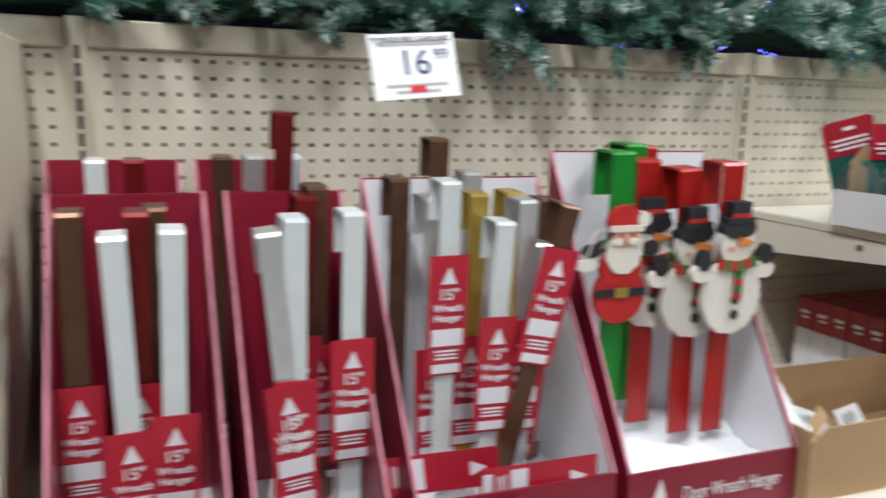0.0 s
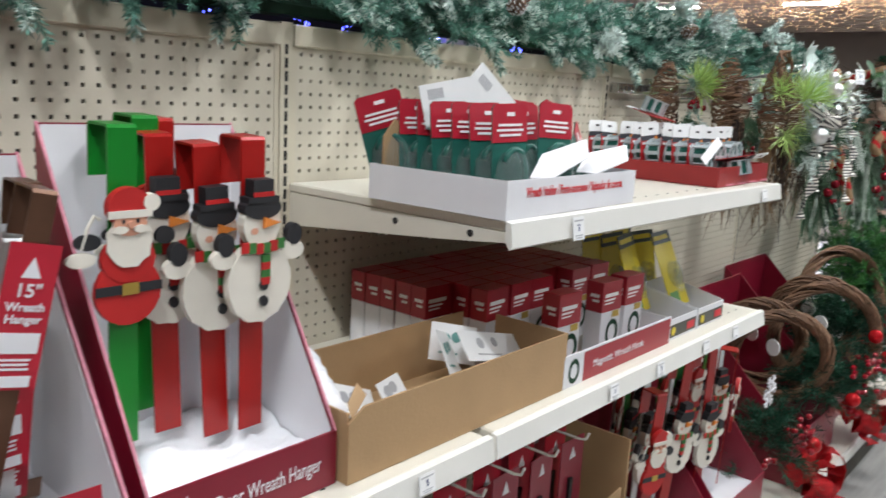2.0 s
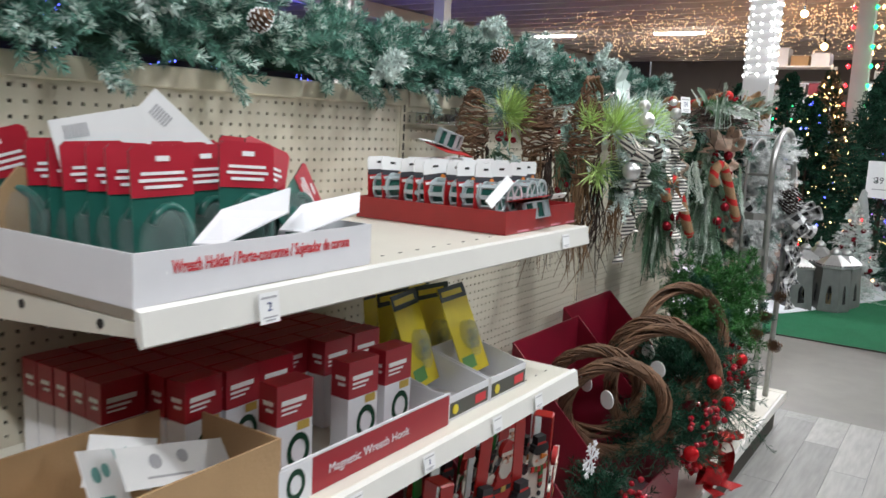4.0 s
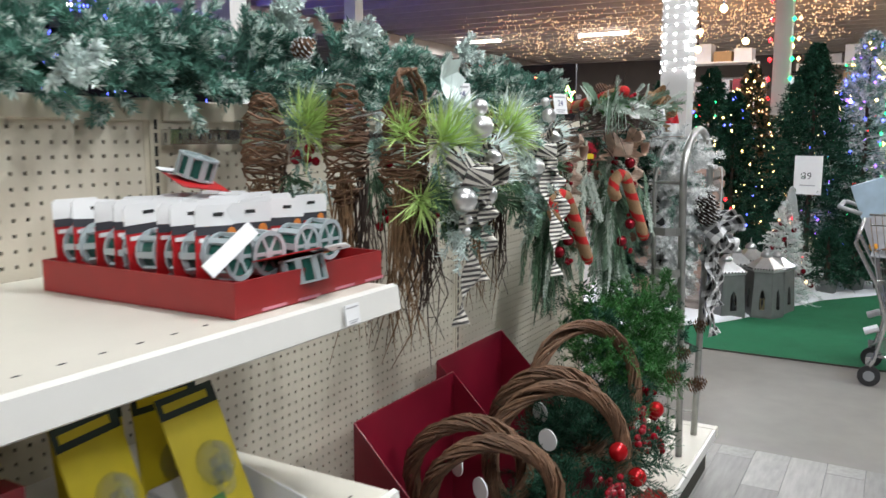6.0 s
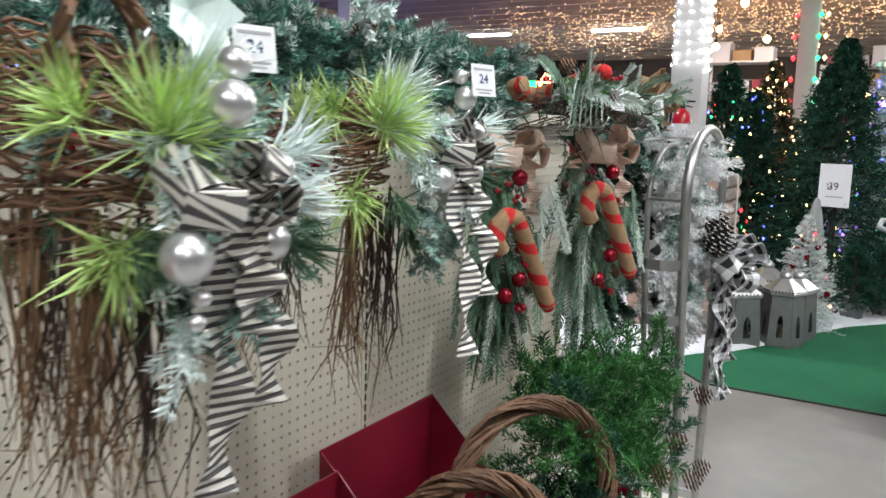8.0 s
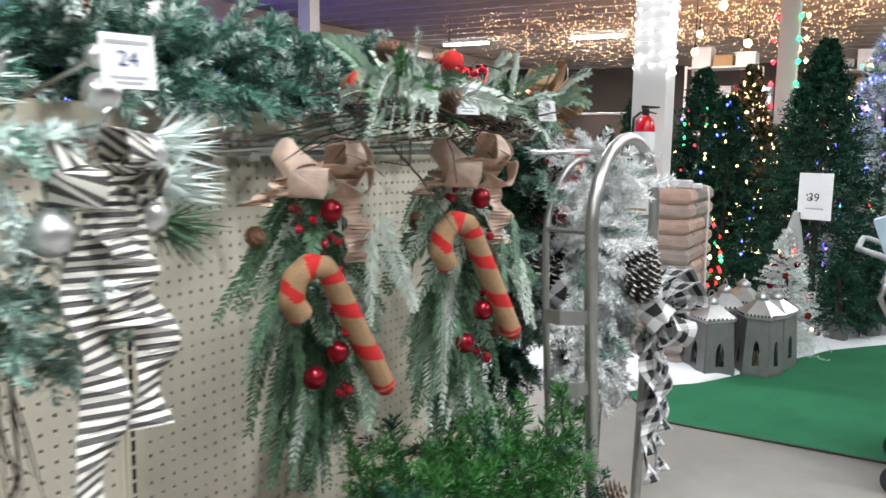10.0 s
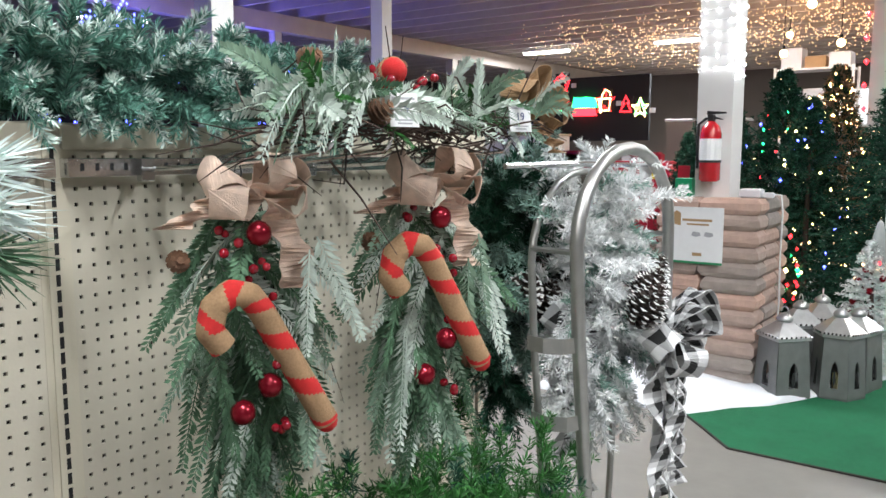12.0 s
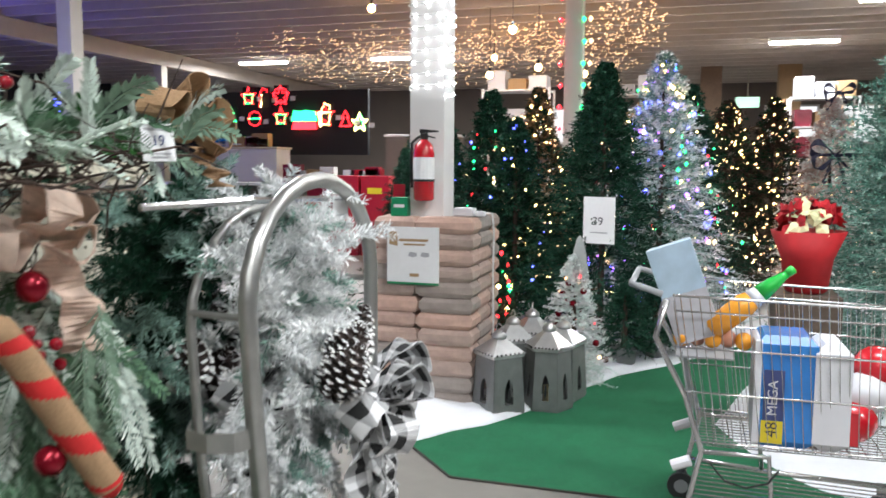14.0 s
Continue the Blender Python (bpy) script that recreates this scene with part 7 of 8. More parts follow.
# ---- trees ----
def fir(x, y, h, r, mats, seed, label, lights=None, nl=0, lift=0.0, density=1.0, needle=0.055, base=0.25, lr=0.0115, pot=False, top_bare=0.06):
    nr.seed(seed)
    t = thing("christmas_tree", label, "tree", (x, y, lift), group="artificial trees")
    part("trunk", G().tube([(0, 0, 0), (0.01, 0, h * 0.5), (0, 0.005, h * 0.97)], [0.032, 0.022, 0.006], 7), TWIG, t)
    g = G()
    n = int(400 * density * (h / 2.1))
    tips = []
    for k in range(n):
        s = (k + nr.rand()) / n
        z_ = h * (base * 0.5 + (1 - base * 0.5) * s)
        R = 1.5 * r * (1 - s) ** 0.85 * nr.uniform(0.55, 1.12) + h * 0.012
        a = k * 2.399 + nr.normal(0, 0.25)
        d = np.array((math.cos(a), math.sin(a), 0.12 + 0.75 * s ** 2 - 0.25 * (1 - s)))
        dn = d / np.linalg.norm(d)
        p0 = np.array((0, 0, z_))
        g.sprig(p0 + dn * R * 0.25, dn, R * 0.75, 16, needle, needle * 0.22, nr.randint(len(mats)), lean=0.85, stem=0.004, droop=0.12, rng=nr)
        for j in range(3):
            q = p0 + dn * R * nr.uniform(0.35, 0.8)
            e = dn + 0.55 * nr.normal(size=3) * (1, 1, 0.5)
            g.sprig(q, e, R * 0.38 + 0.03, 13, needle, needle * 0.22, nr.randint(len(mats)), lean=0.85, stem=0.003, droop=0.1, rng=nr)
        tips.append(p0 + dn * R * nr.uniform(0.8, 1.0))
    g.sprig((0, 0, h * 0.93), (0, 0, 1), h * 0.08, 30, needle, needle * 0.2, 0, lean=0.6, stem=0.004, rng=nr)
    part("crown", g, mats, t)
    if lights:
        b = G()
        for k in range(nl):
            p = tips[nr.randint(len(tips))] * (0.97 + 0.06 * nr.rand(), 0.97 + 0.06 * nr.rand(), 1)
            bulb(b, p + nr.normal(size=3) * 0.02, lr * nr.uniform(0.7, 1.2), nr.randint(len(lights)))
        tagged(part("light_string", b, lights, t), kind="stuff")
    if pot:
        part("pot", G().lathe([(0.08, 0), (0.10, 0.15), (0.105, 0.155), (0.09, 0.155)], (0, 0, 0), 14), LANT, t, "grey pot", True)
    return t


DK = [NEEDLE_DARK, NEEDLE_DARK, NEEDLE]
fir(8.95, -0.48, 2.33, 0.52, [NEEDLE_DARK, NEEDLE], 201, "plain dark green artificial fir with a price sign", density=1.15)
fir(9.5, 0.62, 2.18, 0.45, DK, 202, "slim dark green fir with coloured lights", [BLUEG, REDG, GREENG, WARMDIM], 60)
fir(10.2, 0.30, 2.26, 0.42, [NEEDLE_DARK, STRAW], 203, "slim fir thick with warm white lights", [WARMG, WARMDIM], 210, density=1.1)
fir(9.1, 0.30, 1.9, 0.40, DK, 204, "dark green fir with scattered warm lights", [WARMG, BLUEG], 60)
fir(9.7, -0.92, 2.50, 0.56, [FLOCK, FROSTGREEN], 205, "tall frosted fir with coloured lights", [BLUEG, PURPLEG, BLUEG, GREENG, WARMG], 200, lr=0.015)
fir(11.2, -0.15, 2.3, 0.5, DK, 206, "dark green fir behind the others with warm lights", [WARMDIM], 90)
fir(11.5, -1.55, 2.2, 0.6, [NEEDLE_DARK, TWIG], 207, "dark fir covered in warm white lights", [WARMG, WARMDIM], 260)
fir(11.8, -2.05, 2.25, 0.5, [NEEDLE_DARK, TWIG], 208, "dark fir covered in warm white lights", [WARMG, WARMDIM], 200)
fir(11.2, -2.55, 2.2, 0.45, [mat("pale_pink_needle", (0.62, 0.46, 0.42), 0.7, var=0.2), FLOCK], 209, "pale pink frosted fir with dark bows", [WARMDIM], 60)
fir(7.75, -2.55, 2.5, 0.62, [FROSTGREEN, NEEDLE_BLUE], 210, "broad blue-green frosted fir beside the cart", [WARMG], 14, density=1.5)
fir(10.6, -1.15, 2.3, 0.5, DK, 211, "dark green fir with many coloured lights", [REDG, GREENG, WARMG], 90)
fir(8.8, 1.0, 2.0, 0.42, DK, 212, "plain dark green fir by the column")
fir(9.8, 1.15, 1.9, 0.42, DK, 213, "dark fir with a few warm lights", [WARMG], 30)
fir(8.25, -0.74, 0.62, 0.20, [NEEDLE_DARK, NEEDLE], 214, "small dark potted fir on the snow", pot=True, base=0.5, needle=0.035)
fir(8.55, -0.95, 0.6, 0.2, [NEEDLE_DARK, NEEDLE], 215, "small dark potted fir on the snow", pot=True, base=0.5, needle=0.035)
fir(8.75, -1.2, 0.55, 0.2, DK, 216, "small dark potted fir on the snow", pot=True, base=0.5, needle=0.035)
t = fir(7.72, -0.42, 0.88, 0.22, [FLOCK, FROST], 217, "small flocked tree with red ornaments and a grey stocking cap", [REDG, WARMDIM], 16, needle=0.035, base=0.1)
for k in range(24):
    a, z_ = k * 2.4, 0.12 + 0.027 * k
    part("ornament", G().ball((0.27 * (1 - z_ / 0.95) * math.cos(a), 0.27 * (1 - z_ / 0.95) * math.sin(a) - 0.01, z_), 0.024, 0, 8, 6), BELL if k % 3 else SILVER, t)
part("grey_cap", G().lathe([(0.07, 0.72), (0.065, 0.8), (0.045, 0.92), (0.02, 1.02), (0.005, 1.04)], (0.02, -0.03, 0), 12), mat("grey_felt", (0.33, 0.35, 0.34), 0.9, bump=0.4), t, smooth=True)
t = fir(7.62, 0.07, 0.86, 0.10, [NEEDLE_DARK, NEEDLE], 218, "thin small tree of red and green baubles", [REDG, GREENG, WARMG], 40, needle=0.03, base=0.2, lr=0.016)
t = thing("price_sign", "white price sheet hung on the dark green tree", "sign", (8.36, -0.505, 0.93), -18)
part("sheet", G().box(-0.002, 0.0, -0.14, 0.12, 0, 0.36), PAPER, t)
o = text("39", 0.09, PRINT, t, pose(-0.003, 0.0, 0.17, 90, 0, -90))
part("print_line", G().box(-0.0032, -0.0022, -0.08, 0.06, 0.08, 0.09), GREYPRINT, t)
part("string", G().tube([(0, 0, 0.36), (0.1, 0, 0.42), (0.3, 0, 0.45)], 0.003, 4), PRINT, t)
for z_, s in ((2.25, 0.12), (1.65, 0.2)):
    t = thing("dark_bow", "dark navy ribbon bow on the pale pink tree", "bow", (10.75, -2.52, z_))
    NAVY = mat("navy_ribbon", (0.01, 0.012, 0.05), 0.6)
    bow(t, (0, 0, 0), s * 0.6, s * 0.5, NAVY, [((0, -0.02, 0), (-0.02, -0.08, -s * 1.6), 0.01, s * 0.4), ((0, 0.02, 0), (0.0, 0.08, -s * 1.5), 0.01, s * 0.4)], dirs=((0, 1, 0.4), (0, -1, 0.4), (-0.3, 0.7, -0.3), (-0.3, -0.7, -0.3)))

# big poinsettia in a pot on a stand
t = thing("poinsettia_pot", "large red and cream poinsettia in a red wrapped pot", "potted plant", (6.75, -1.78, 0.86))
part("wrapped_pot", G().lathe([(0.09, 0.0), (0.11, 0.02), (0.13, 0.18), (0.19, 0.33), (0.16, 0.30)], (0, 0, 0), 20), mat("red_velvet", (0.42, 0.008, 0.012), 0.7, var=0.25, scale=12), t, smooth=True)
g = G()
nr.seed(300)
for k in range(120):
    a, e = nr.uniform(0, 6.28), nr.uniform(0.0, 1.45)
    d = Vector((math.cos(a) * math.cos(e), math.sin(a) * math.cos(e), 0.75 * math.sin(e)))
    c0 = Vector((0, 0, 0.36)) + d * 0.12
    u = Vector((-math.sin(a), math.cos(a), 0)) * math.cos(k * 2.4) + Vector((-math.cos(a) * math.sin(e), -math.sin(a) * math.sin(e), math.cos(e))) * math.sin(k * 2.4)
    u = (u + d * 0.35).normalized()
    s = u.cross(d).normalized() * 0.036
    L = nr.uniform(0.085, 0.13)
    m = 1 if abs(a - 3.2) < 0.7 and 0.15 < e < 1.1 else (2 if nr.rand() < 0.12 else 0)
    g.add([c0, c0 + u * L * 0.5 + s, c0 + u * L, c0 + u * L * 0.5 - s, c0 + u * L * 0.5 + d * 0.012], [(0, 3, 2, 1), (0, 1, 4), (1, 2, 4), (2, 3, 4), (3, 0, 4)], m)
part("flower_head", g, [mat("red_petal", (0.5, 0.01, 0.02), 0.6, var=0.2, island=0.4), mat("cream_petal", (0.75, 0.72, 0.42), 0.6), NEEDLE], t)
t = thing("plant_stand", "low wooden crate stand under the poinsettia", "stand", (6.75, -1.78, 0))
part("crate", G().box(-0.16, 0.16, -0.16, 0.16, 0.04, 0.86, 0, 0.006), mat("dark_wood", (0.10, 0.07, 0.05), 0.7, var=0.3), t)

# ---- shopping cart ----
CARTM = mat("chromed_cart_wire", (0.62, 0.62, 0.62), 0.25, 0.9, var=0.1)
CARTGREY = mat("grey_cart_plastic", (0.30, 0.31, 0.32), 0.45, var=0.1)
RUBBER = mat("dark_rubber", (0.03, 0.03, 0.032), 0.7)
t = thing("shopping_cart", "chromed wire shopping cart holding groceries, standing on the floor", "shopping cart", (5.62, -1.08, 0))
# the handle end is at y = 0, the basket runs to y = -1
BX, ZB, ZT = 0.27, 0.42, 1.0


def basket_pt(u, s, v_):
    """u: along the basket 0..1, s: side -1..1, v: height 0..1."""
    y_ = -0.04 - 0.92 * u - 0.10 * (1 - v_) * (1 - u)
    wdt = BX * (1 - 0.14 * u) * (0.86 + 0.14 * v_)
    return (s * wdt, y_, ZB + (ZT - ZB) * v_ + 0.02 * (1 - u) * v_)


for s in (-1, 1):
    for v_ in (1.0, 0.90, 0.66, 0.36, 0.02):
        part("long_wire", G().tube([basket_pt(u, s, v_) for u in np.linspace(0, 1, 5)], 0.006 if v_ in (1.0, 0.02) else 0.0045, 6), CARTM, t, smooth=True)
    g = G()
    for u in np.linspace(0.03, 1, 26):
        g.tube([basket_pt(u, s, 0.0), basket_pt(u, s, 1.0)], 0.0022, 4, 0, caps=False)
    tagged(part("side_wire", g, CARTM, t), kind="stuff")
g = G()
for q in np.linspace(-1, 1, 13):
    g.tube([basket_pt(1, q, 0), basket_pt(1, q, 1.0)], 0.0022, 4, 0, caps=False)
    g.tube([basket_pt(0.02, q, 0.0), basket_pt(1, q, 0.0)], 0.0025, 4, 0, caps=False)
    g.tube([basket_pt(0.0, q, 0.0), basket_pt(0.0, q, 0.95)], 0.0022, 4, 0, caps=False)
for u in np.linspace(0.02, 1, 14):
    g.tube([basket_pt(u, -1, 0), basket_pt(u, 1, 0)], 0.0025, 4, 0, caps=False)
tagged(part("floor_wire", g, CARTM, t), kind="stuff")
for v_ in (1.0, 0.5):
    part("end_wire", G().tube([basket_pt(1, -1, v_), basket_pt(1, 1, v_)], 0.006, 6), CARTM, t)
part("seat_panel", G().prism([basket_pt(0.0, -0.94, 0.05), basket_pt(0.0, 0.94, 0.05), basket_pt(0.0, 0.94, 0.62), basket_pt(0.0, -0.94, 0.62)], (0, -0.006, 0)), CARTGREY, t, "grey plastic seat panel")
part("seat_shelf", G().box(-0.24, 0.24, -0.28, -0.06, 0.77, 0.777), CARTGREY, t)
part("handle", G().tube([(-0.25, 0.0, 1.02), (-0.26, 0.09, 1.05), (-0.24, 0.12, 1.055), (0.24, 0.12, 1.055), (0.26, 0.09, 1.05), (0.25, 0.0, 1.02)], 0.013, 8), CARTGREY, t, smooth=True)
for s in (-1, 1):
    part("frame_tube", G().tube([(s * 0.25, -0.02, 1.0), (s * 0.255, 0.02, 0.85), (s * 0.25, -0.10, 0.62), (s * 0.25, -0.17, 0.40), (s * 0.25, -0.12, 0.16), (s * 0.25, -0.1, 0.12)], 0.012, 8), CARTM, t, smooth=True)
    part("frame_tube", G().tube([(s * 0.25, -0.12, 0.19), (s * 0.235, -0.5, 0.17), (s * 0.21, -0.95, 0.17)], 0.011, 8), CARTM, t, smooth=True)
    part("brace", G().tube([(s * 0.25, -0.17, 0.40), (s * 0.24, -0.42, 0.40), (s * 0.235, -0.44, 0.18)], 0.011, 8), CARTM, t, smooth=True)
    part("white_bumper", G().tube([(s * 0.25, -0.06, 0.33), (s * 0.25, -0.13, 0.36)], 0.022, 8), WHITEC, t)
    for y_ in (-0.10, -0.93):
        wl = part("caster", G().tube([(s * 0.235 - 0.011, y_, 0.062), (s * 0.235 + 0.011, y_, 0.062)], 0.062, 18), RUBBER, t, "dark rubber wheel")
        part("hub", G().tube([(s * 0.235 - 0.013, y_, 0.062), (s * 0.235 + 0.013, y_, 0.062)], 0.032, 12), CARTGREY, wl)
        part("fork", G().prism([(s * 0.235 + 0.014, y_ - 0.02, 0.05), (s * 0.235 + 0.014, y_ + 0.02, 0.05), (s * 0.235 + 0.014, y_ + 0.025, 0.17), (s * 0.235 + 0.014, y_ - 0.025, 0.17)], (0.004, 0, 0)), CARTM, t)
g = G()
for q in np.linspace(-0.2, 0.2, 9):
    g.tube([(q, -0.14, 0.185), (q * 0.9, -0.94, 0.17)], 0.003, 4, 0, caps=False)
tagged(part("rack_wire", g, CARTM, t), kind="stuff")
part("chain", G().tube([(-0.25, -0.2, 0.36), (-0.25, -0.26, 0.29), (-0.25, -0.34, 0.27), (-0.25, -0.42, 0.30), (-0.25, -0.46, 0.36)], 0.004, 5), BLACK, t)

CB = pose(5.62, -1.08, 0)
BLUEWRAP = mat("blue_plastic_wrap", (0.03, 0.22, 0.62), 0.25, var=0.12, coat=0.3)
t = thing("paper_pack", "large blue and white plastic-wrapped paper roll pack", "paper towels", (5.50, -1.46, 0.432))
part("wrap", G().box(-0.10, 0.16, -0.20, 0.02, 0.0, 0.44, 0, 0.03), BLUEWRAP, t, smooth=False)
part("white_wrap", G().box(-0.105, 0.165, -0.32, -0.19, 0.0, 0.42, 0, 0.035), WHITEC, t)
part("white_edge", G().box(-0.103, 0.1, 0.0, 0.026, 0.01, 0.43, 0, 0.01), WHITEC, t)
part("dark_badge", G().box(-0.1034, -0.1006, -0.085, -0.01, 0.10, 0.31), BLUEPRINT, t)
part("yellow_badge", G().box(-0.1046, -0.1036, -0.085, -0.005, 0.02, 0.11), YELLOW, t)
text("48", 0.062, PRINT, t, pose(-0.1052, -0.045, 0.075, 90, 0, -90) @ pose(0, 0, 0, 0, 0, 90))
text("MEGA", 0.052, WHITEC, t, pose(-0.1042, -0.045, 0.20, 90, 0, -90) @ pose(0, 0, 0, 0, 0, 90))
t = thing("snack_bag", "shiny red printed snack bags lying in the cart", "bag", (5.55, -1.84, 0.432))
for k in range(3):
    part("bag", G().ball((-0.02 + 0.05 * k, -0.05 * k + 0.03, 0.10 + 0.10 * k), 0.095, 0, 10, 8, 0.9), RED if k % 2 == 0 else WHITEC, t, smooth=True)
part("bag_print", G().box(-0.125, -0.12, 0.02, 0.06, 0.03, 0.16), REDPRINT, t)
BOXBLUE = mat("pale_blue_box", (0.42, 0.55, 0.66), 0.4, var=0.25, scale=10)
t = thing("tall_box", "pale blue and grey cardboard box leaning out of the cart", "box", (5.55, -1.23, 0.82))
M = pose(0, 0, 0, -20, 0, 0)
part("box_body", G().box(-0.05, 0.05, -0.09, 0.09, 0.0, 0.26, 0, 0.002, M), mat("grey_box", (0.50, 0.49, 0.52), 0.4, var=0.15), t)
part("box_top", G().box(-0.051, 0.051, -0.091, 0.091, 0.20, 0.405, 0, 0.002, M), BOXBLUE, t)
ORJ = mat("orange_juice", (0.85, 0.36, 0.04), 0.2)
t = thing("drink_bottle", "clear bottle with orange drink and green shrink neck", "bottle", (5.52, -1.27, 0.86))
M = pose(0, 0, 0, 50, 0, 8)
part("bottle_body", G().lathe([(0.03, 0), (0.046, 0.01), (0.048, 0.17), (0.04, 0.2)], (0, 0, 0), 14, 0, M), ORJ, t, smooth=True)
part("white_label", G().lathe([(0.041, 0.2), (0.036, 0.24)], (0, 0, 0), 14, 0, M), WHITEC, t, smooth=True)
part("green_neck", G().lathe([(0.037, 0.24), (0.03, 0.30), (0.018, 0.35), (0.016, 0.37)], (0, 0, 0), 14, 0, M), mat("bright_green_foil", (0.02, 0.45, 0.06), 0.25), t, smooth=True)
part("cap", G().lathe([(0.018, 0.37), (0.019, 0.40), (0.01, 0.405)], (0, 0, 0), 12, 0, M), mat("bright_green_cap", (0.03, 0.5, 0.07), 0.4), t, smooth=True)
t = thing("produce_bag", "bag of peach-coloured fruit on the cart's seat", "fruit", (5.53, -1.2, 0.78))
for k in range(5):
    part("fruit", G().ball((0.0 + 0.03 * (k % 2), -0.06 * k + 0.04, 0.04), 0.036, 0, 10, 8), SKIN if k % 2 else ORJ, t, smooth=True)

# ---- far end: dark display wall with lit signs, counters, shelves ----
solo("display_wall", G().box(18.2, 18.3, 5.45, 9.9, 1.75, 3.15), BLACKWALL, "black display wall carrying lit window signs", "wall", kind="structure")


def rope_sign(y, z, shape, mats, s=0.2):
    t = thing("lit_sign", "small window sign outlined in red and green lights", "light sign", (18.15, y, z), group="lit window signs")
    g = G()
    for pts, m in shape:
        for (a, b), (c_, d_) in zip(pts, pts[1:]):
            n = max(2, int(math.hypot(c_ - a, d_ - b) / 0.22))
            for k in range(n):
                q = k / n
                bulb(g, (0, -(a + (c_ - a) * q) * s * 0.8, (b + (d_ - b) * q) * s * 0.8), 0.017, m)
    tagged(part("light_outline", g, mats, t), kind="stuff")
    part("backing_frame", G().box(0.02, 0.045, -0.8 * s, 0.8 * s, -s, s), BLACKWALL, t)
    part("white_tag", G().box(-0.01, 0.0, -s - 0.14, -s - 0.02, -0.12, -0.02), PAPER, t)


ring = [(math.cos(a), math.sin(a)) for a in np.linspace(0, 6.28, 9)]
tree_ = [(0, 1.2), (0.5, 0.3), (0.2, 0.3), (0.8, -0.8), (-0.8, -0.8), (-0.2, 0.3), (-0.5, 0.3), (0, 1.2)]
star_ = [(0, 1.2), (0.3, 0.3), (1.1, 0.3), (0.5, -0.3), (0.7, -1.1), (0, -0.6), (-0.7, -1.1), (-0.5, -0.3), (-1.1, 0.3), (-0.3, 0.3), (0, 1.2)]
cane_ = [(-0.4, -1.2), (-0.3, 0.6), (0.1, 1.1), (0.6, 0.9), (0.7, 0.3)]
pot_ = [(-0.7, 0.2), (-0.5, -1), (0.5, -1), (0.7, 0.2), (-0.7, 0.2)]
M3 = [REDG, GREENG, WARMG]
rope_sign(8.30, 3.05, [(star_, 0), (pot_, 1)], M3)
rope_sign(7.95, 3.02, [(cane_, 0), ([(-0.2, -1.2), (-0.1, 0.5)], 2)], M3, 0.22)
rope_sign(7.50, 3.05, [(star_, 0), (ring, 0)], M3, 0.22)
rope_sign(8.75, 2.62, [(tree_, 1)], M3)
rope_sign(8.15, 2.55, [(ring, 0), ([(-1, 0), (1, 0)], 1)], M3, 0.2)
rope_sign(7.50, 2.60, [(pot_, 1), (star_, 0)], M3, 0.2)
rope_sign(6.45, 2.62, [(cane_, 2), (pot_, 2), (star_, 0)], M3, 0.26)
rope_sign(5.95, 2.5, [(tree_, 0)], M3)
rope_sign(5.62, 2.45, [(tree_, 1), (star_, 2)], M3)
t = thing("glowing_sign", "glowing green and red decoration on the display wall", "light sign", (18.12, 6.92, 2.3))
for z0, z1, m in ((0.18, 0.42, GREENG), (0.0, 0.17, REDG)):
    part("lit_band", G().prism([(0, -0.3, z0), (0, 0.3, z0), (0, 0.26, z1), (0, 0.1, z1 * 0.9 + 0.02), (0, -0.05, z1), (0, -0.26, z1 * 0.92)], (0.03, 0, 0)), m, t)


def counter(x, y0, y1, z0, z1, m, label, name="counter"):
    t = thing(name, label, name.replace("_", " "), (x, y0, z0))
    w = y1 - y0
    part("body", G().box(0, 0.6, 0, w, 0, (z1 - z0) - 0.05, 0, 0.01), m, t)
    part("top", G().box(-0.03, 0.63, -0.03, w + 0.03, (z1 - z0) - 0.049, z1 - z0, 0, 0.006), WHITEPAINT if m is not WHITEPAINT else STEEL, t)


counter(17.2, 7.1, 9.0, 0, 1.9, WHITEPAINT, "white service counter at the shop's far end")
counter(17.0, 4.9, 6.9, 0, 1.25, MAROON, "dark red sales counter with goods on top")
counter(18.6, 3.6, 5.2, 0, 2.2, WALLM, "pale partition wall behind the counters", "partition")
counter(15.0, 5.6, 8.2, 0, 1.2, DARK, "low dark display table with red goods")
nr.seed(400)
for k in range(26):
    y, x = nr.uniform(4.9, 8.9), 16.6 + 0.3 * nr.rand()
    z0 = 1.9 if y > 7.2 else 1.25
    s = nr.uniform(0.10, 0.2)
    m = (REDCARD, MAROON, PAPER, BLUEWRAP, CARTON, GREYPRINT, WHITEC)[nr.randint(7)]
    xx = 17.45 if y > 7.2 else 17.25
    if 6.75 < y < 7.25:
        continue
    t = thing("goods_box", "small boxed goods standing on the far counter", "box", (xx, y, z0), group="boxed goods")
    part("box_body", G().box(-0.1, 0.1, -s, s, 0, s * nr.uniform(0.8, 1.8), 0, 0.004), m, t)
    part("print_line", G().box(-0.104, -0.101, -s * 0.6, s * 0.6, s * 0.3, s * 0.45), PAPER if m is not PAPER else REDCARD, t)
for y, z in ((4.2, 1.0), (4.75, 1.0), (5.2, 0.6)):
    t = thing("red_carton", "large dark red carton with a yellow badge", "carton", (14.6, y - 0.6, 0), group="red cartons")
    part("carton_body", G().box(0, 0.4, 0, 0.5, 0, z + 0.35, 0, 0.006), REDCARD, t)
    part("badge", G().box(-0.004, -0.001, 0.12, 0.38, z + 0.05, z + 0.15), YELLOW, t)
fir(13.9, 3.05, 1.75, 0.35, DK, 219, "dark green fir by the red cartons")
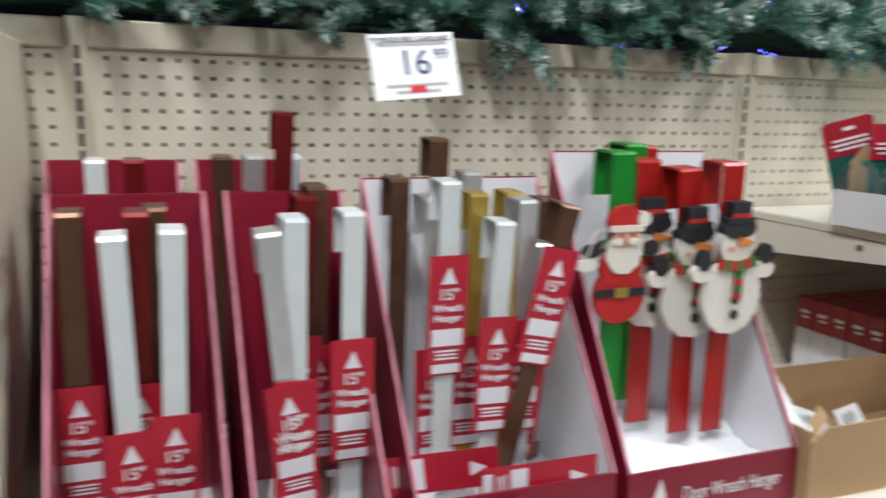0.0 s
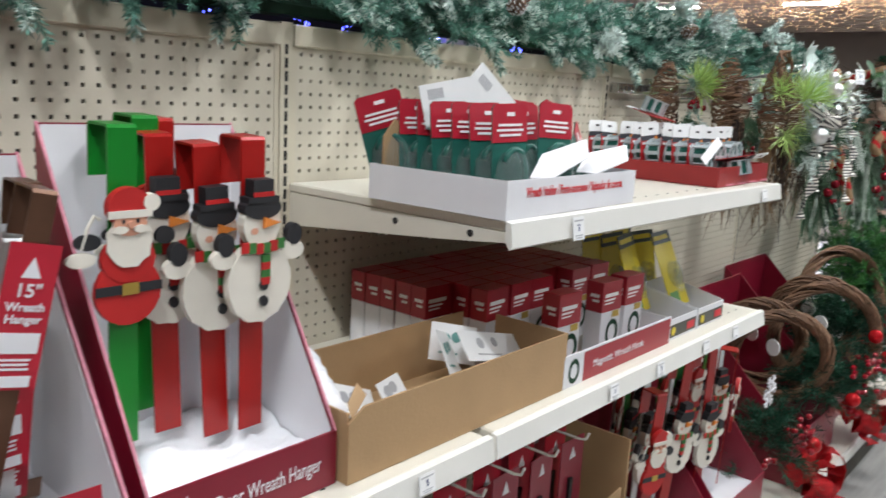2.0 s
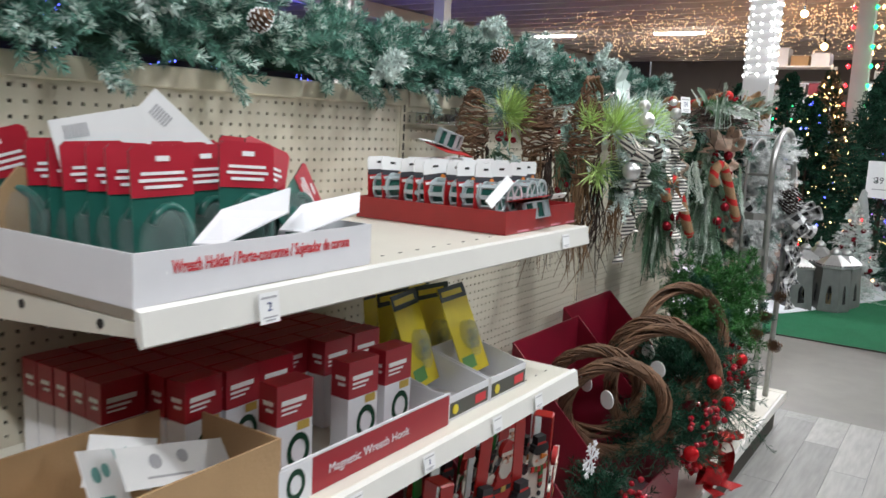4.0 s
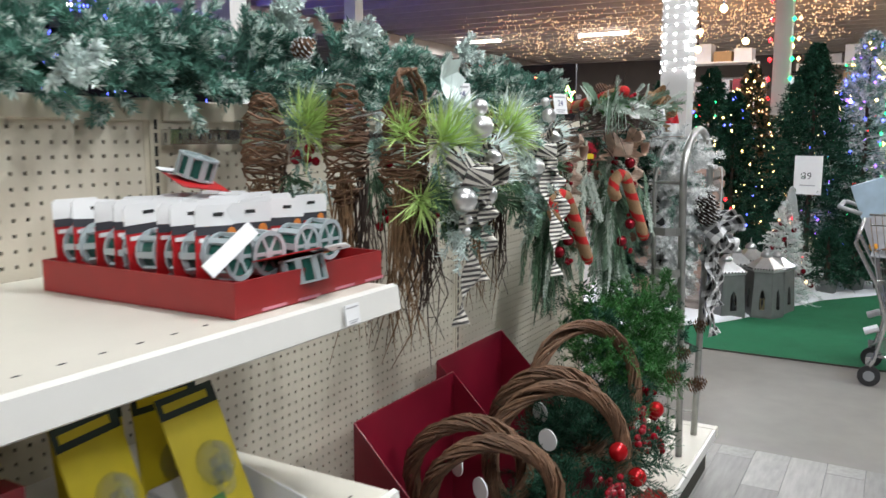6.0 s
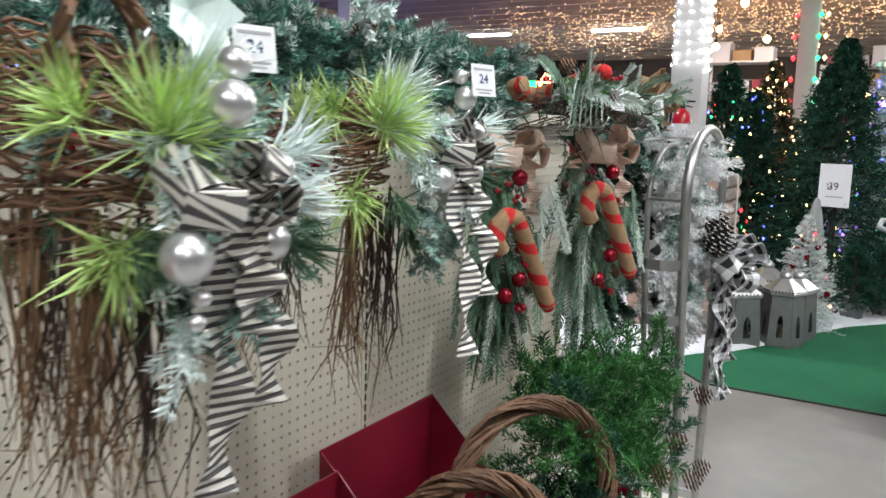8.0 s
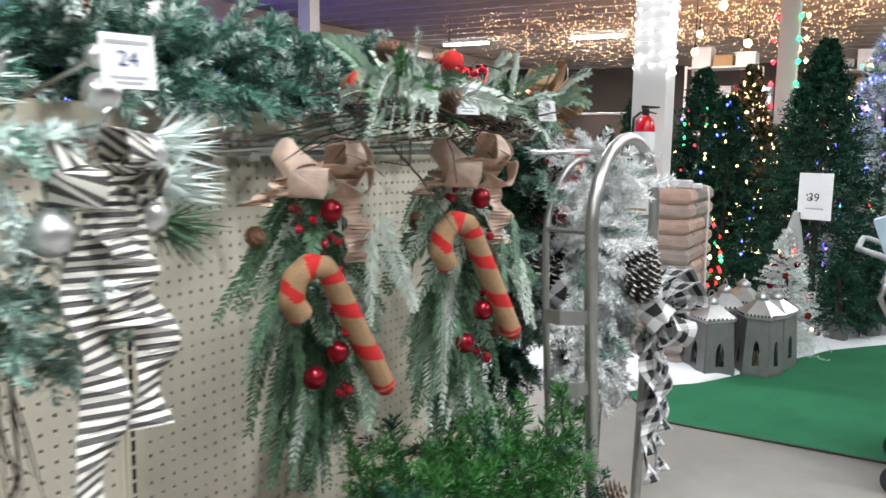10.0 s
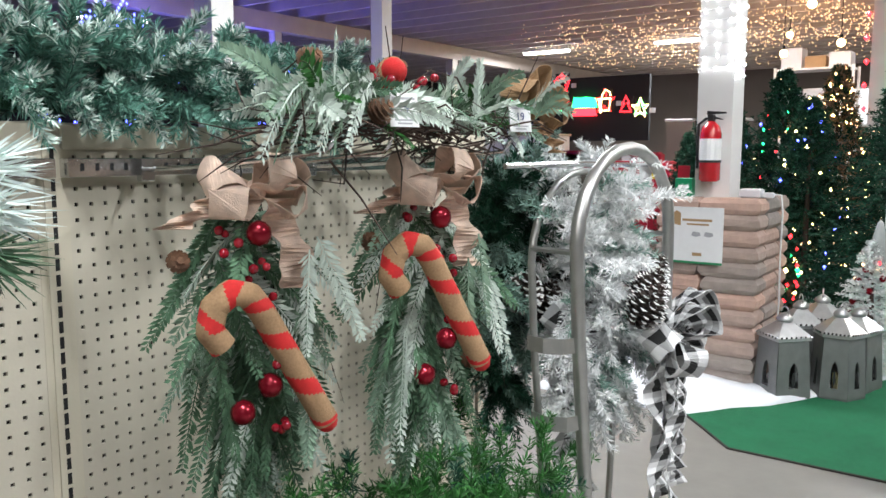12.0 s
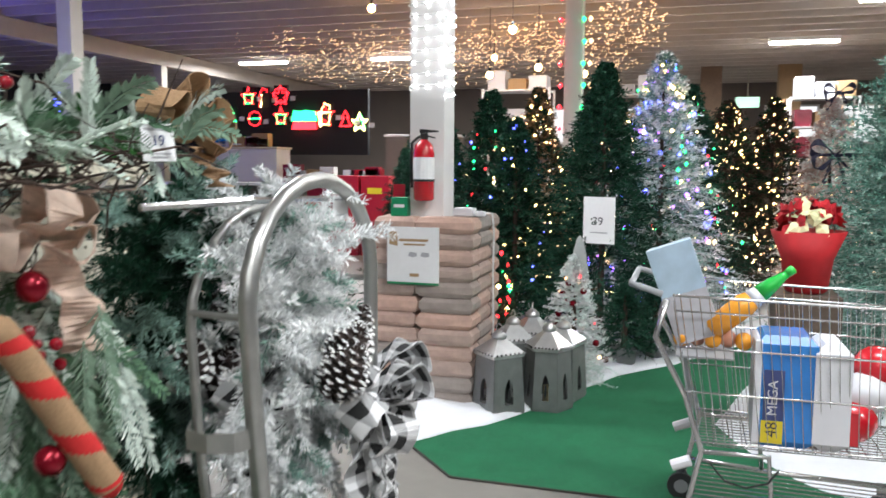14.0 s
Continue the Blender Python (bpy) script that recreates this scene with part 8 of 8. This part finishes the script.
# racks and bright openings along the east end
for y0 in (-6.2, -4.6, -1.9, 0.6, 2.6):
    t = thing("window_opening", "bright white lit window in the end wall", "window", (27.44, y0, 2.3), group="end wall windows")
    part("pane", G().box(0.02, 0.03, 0, 1.35, 0, 1.0), glow("window_glow", (0.95, 0.97, 1.0), 0.9), t)
    part("frame", G().box(0.0, 0.05, -0.06, 0.0, -0.06, 1.06), WHITEPAINT, t)
    part("frame", G().box(0.0, 0.05, 1.35, 1.41, -0.06, 1.06), WHITEPAINT, t)
    part("frame", G().box(0.0, 0.05, 0.0, 1.35, 1.0, 1.06), WHITEPAINT, t)
    part("frame", G().box(0.0, 0.05, 0.0, 1.35, -0.06, 0.0), WHITEPAINT, t)
t = thing("exit_sign", "pale green lit exit sign above the far door", "sign", (23.9, -2.5, 3.05))
part("panel", G().box(0, 0.05, -0.28, 0.28, 0, 0.26), glow("exit_glow", (0.6, 0.95, 0.75), 1.0), t)
part("hanger", G().tube([(0.025, 0, 0.26), (0.025, 0, CEIL + 0.12 - 3.05)], 0.015, 6), STEEL, t)
post(23.4, -1.6, 0.5, CEIL, "broad brown timber post at the far end", mat("brown_timber", (0.22, 0.14, 0.09), 0.7, var=0.2))
post(23.4, -3.4, 0.5, CEIL, "broad brown timber post at the far end", CARTON)
for k, (x, y) in enumerate(((16.2, 1.2), (17.5, -0.6), (19.0, -4.2), (15.5, -5.5))):
    t = thing("stock_rack", "white wire stock rack holding cartons", "rack", (x, y, 0), group="stock racks")
    for dy in (0, 1.2):
        for dx in (0, 0.5):
            part("upright", G().box(dx, dx + 0.04, dy, dy + 0.04, 0, 2.9), WHITEPAINT, t)
    for z in (0.5, 1.1, 1.7, 2.3, 2.85):
        part("shelf", G().box(0.0, 0.54, 0.041, 1.199, z, z + 0.03), WHITEPAINT, t)
        for q in range(3):
            part("carton", G().box(0.06, 0.46, 0.08 + 0.37 * q, 0.40 + 0.37 * q, z + 0.031, z + nr.uniform(0.2, 0.45), 0, 0.004), (CARTON, WHITEC, MAROON, GREYPRINT)[nr.randint(4)], t)

# blue light decorations behind the shelving
def blue_flake(x, y, z, s):
    t = thing("blue_snowflake", "blue and white lit snowflake hanging from the roof", "light decoration", (x, y, z), group="blue snowflakes")
    g = G()
    for k in range(6):
        a = math.pi * k / 3
        for q in np.linspace(0.25, 1, 7):
            bulb(g, (s * q * math.cos(a) * 0.9, -s * q * math.cos(a) * 0.4, s * q * math.sin(a)), 0.024, 0 if q < 0.8 else 1)
        for q in (0.55, 0.8):
            for w_ in (-0.5, 0.5):
                bulb(g, (s * (q * math.cos(a) + 0.2 * math.cos(a + w_ * 2)) * 0.9, -s * q * math.cos(a) * 0.4, s * (q * math.sin(a) + 0.2 * math.sin(a + w_ * 2))), 0.022, 0)
    tagged(part("light_string", g, [BLUEG, COOLG], t), kind="stuff")
    part("frame", G().tube([(s * 0.25 * math.cos(a), 0, s * 0.25 * math.sin(a)) for a in np.linspace(0, 6.0, 10)], 0.01, 5), WIRE, t)
    part("cord", G().tube([(0, 0, s * 0.25), (0, 0, CEIL + 0.12 - z)], 0.004, 4), WIRE, t)


for p in ((8.1, 9.0, 3.3, 0.45), (10.2, 10.3, 3.0, 0.42), (6.0, 9.6, 2.9, 0.4), (13.0, 11.0, 2.9, 0.4), (4.2, 9.2, 3.1, 0.4), (15.2, 10.6, 2.7, 0.35)):
    blue_flake(*p)
for k, (x, y) in enumerate(((5.2, 8.2), (7.2, 8.9), (9.0, 9.8), (11.5, 10.2))):
    t = thing("blue_light_tree", "cone of blue lights glowing behind the shelving", "light decoration", (x, y, 1.0), group="blue light cones")
    g = G()
    for j in range(70):
        s = j / 70
        a = j * 0.9
        bulb(g, (0.4 * (1 - s) * math.cos(a), 0.4 * (1 - s) * math.sin(a), 0.2 + 1.7 * s), 0.018, 0)
    tagged(part("light_string", g, [BLUEG], t), kind="stuff")
    part("pole", G().tube([(0, 0, -1.0), (0, 0, 1.9)], 0.02, 6), WIRE, t)
    d = bpy.data.lights.new("blue_light", "POINT")
    d.energy, d.color, d.shadow_soft_size = 30, (0.12, 0.12, 1.0), 0.3
    o = new("blue_light", d)
    o.matrix_world = pose(x, y - 0.2, 3.1)


# ---- floor planks, last ----
for j in range(20):
    edges = [-1.6] + [x for x in (-1.6 + 0.914 * i + 0.305 * (j * 7 % 3) for i in range(8)) if -1.5 < x < 3.9] + [4.0]
    for a, b in zip(edges, edges[1:]):
        o = part("plank", plank_mesh, None, floor)
        o.matrix_basis = pose(a, -3.06 + 0.1536 * j, 0.0) @ Matrix.Diagonal(((b - a - 0.001) / 0.914, 1, 1, 1))
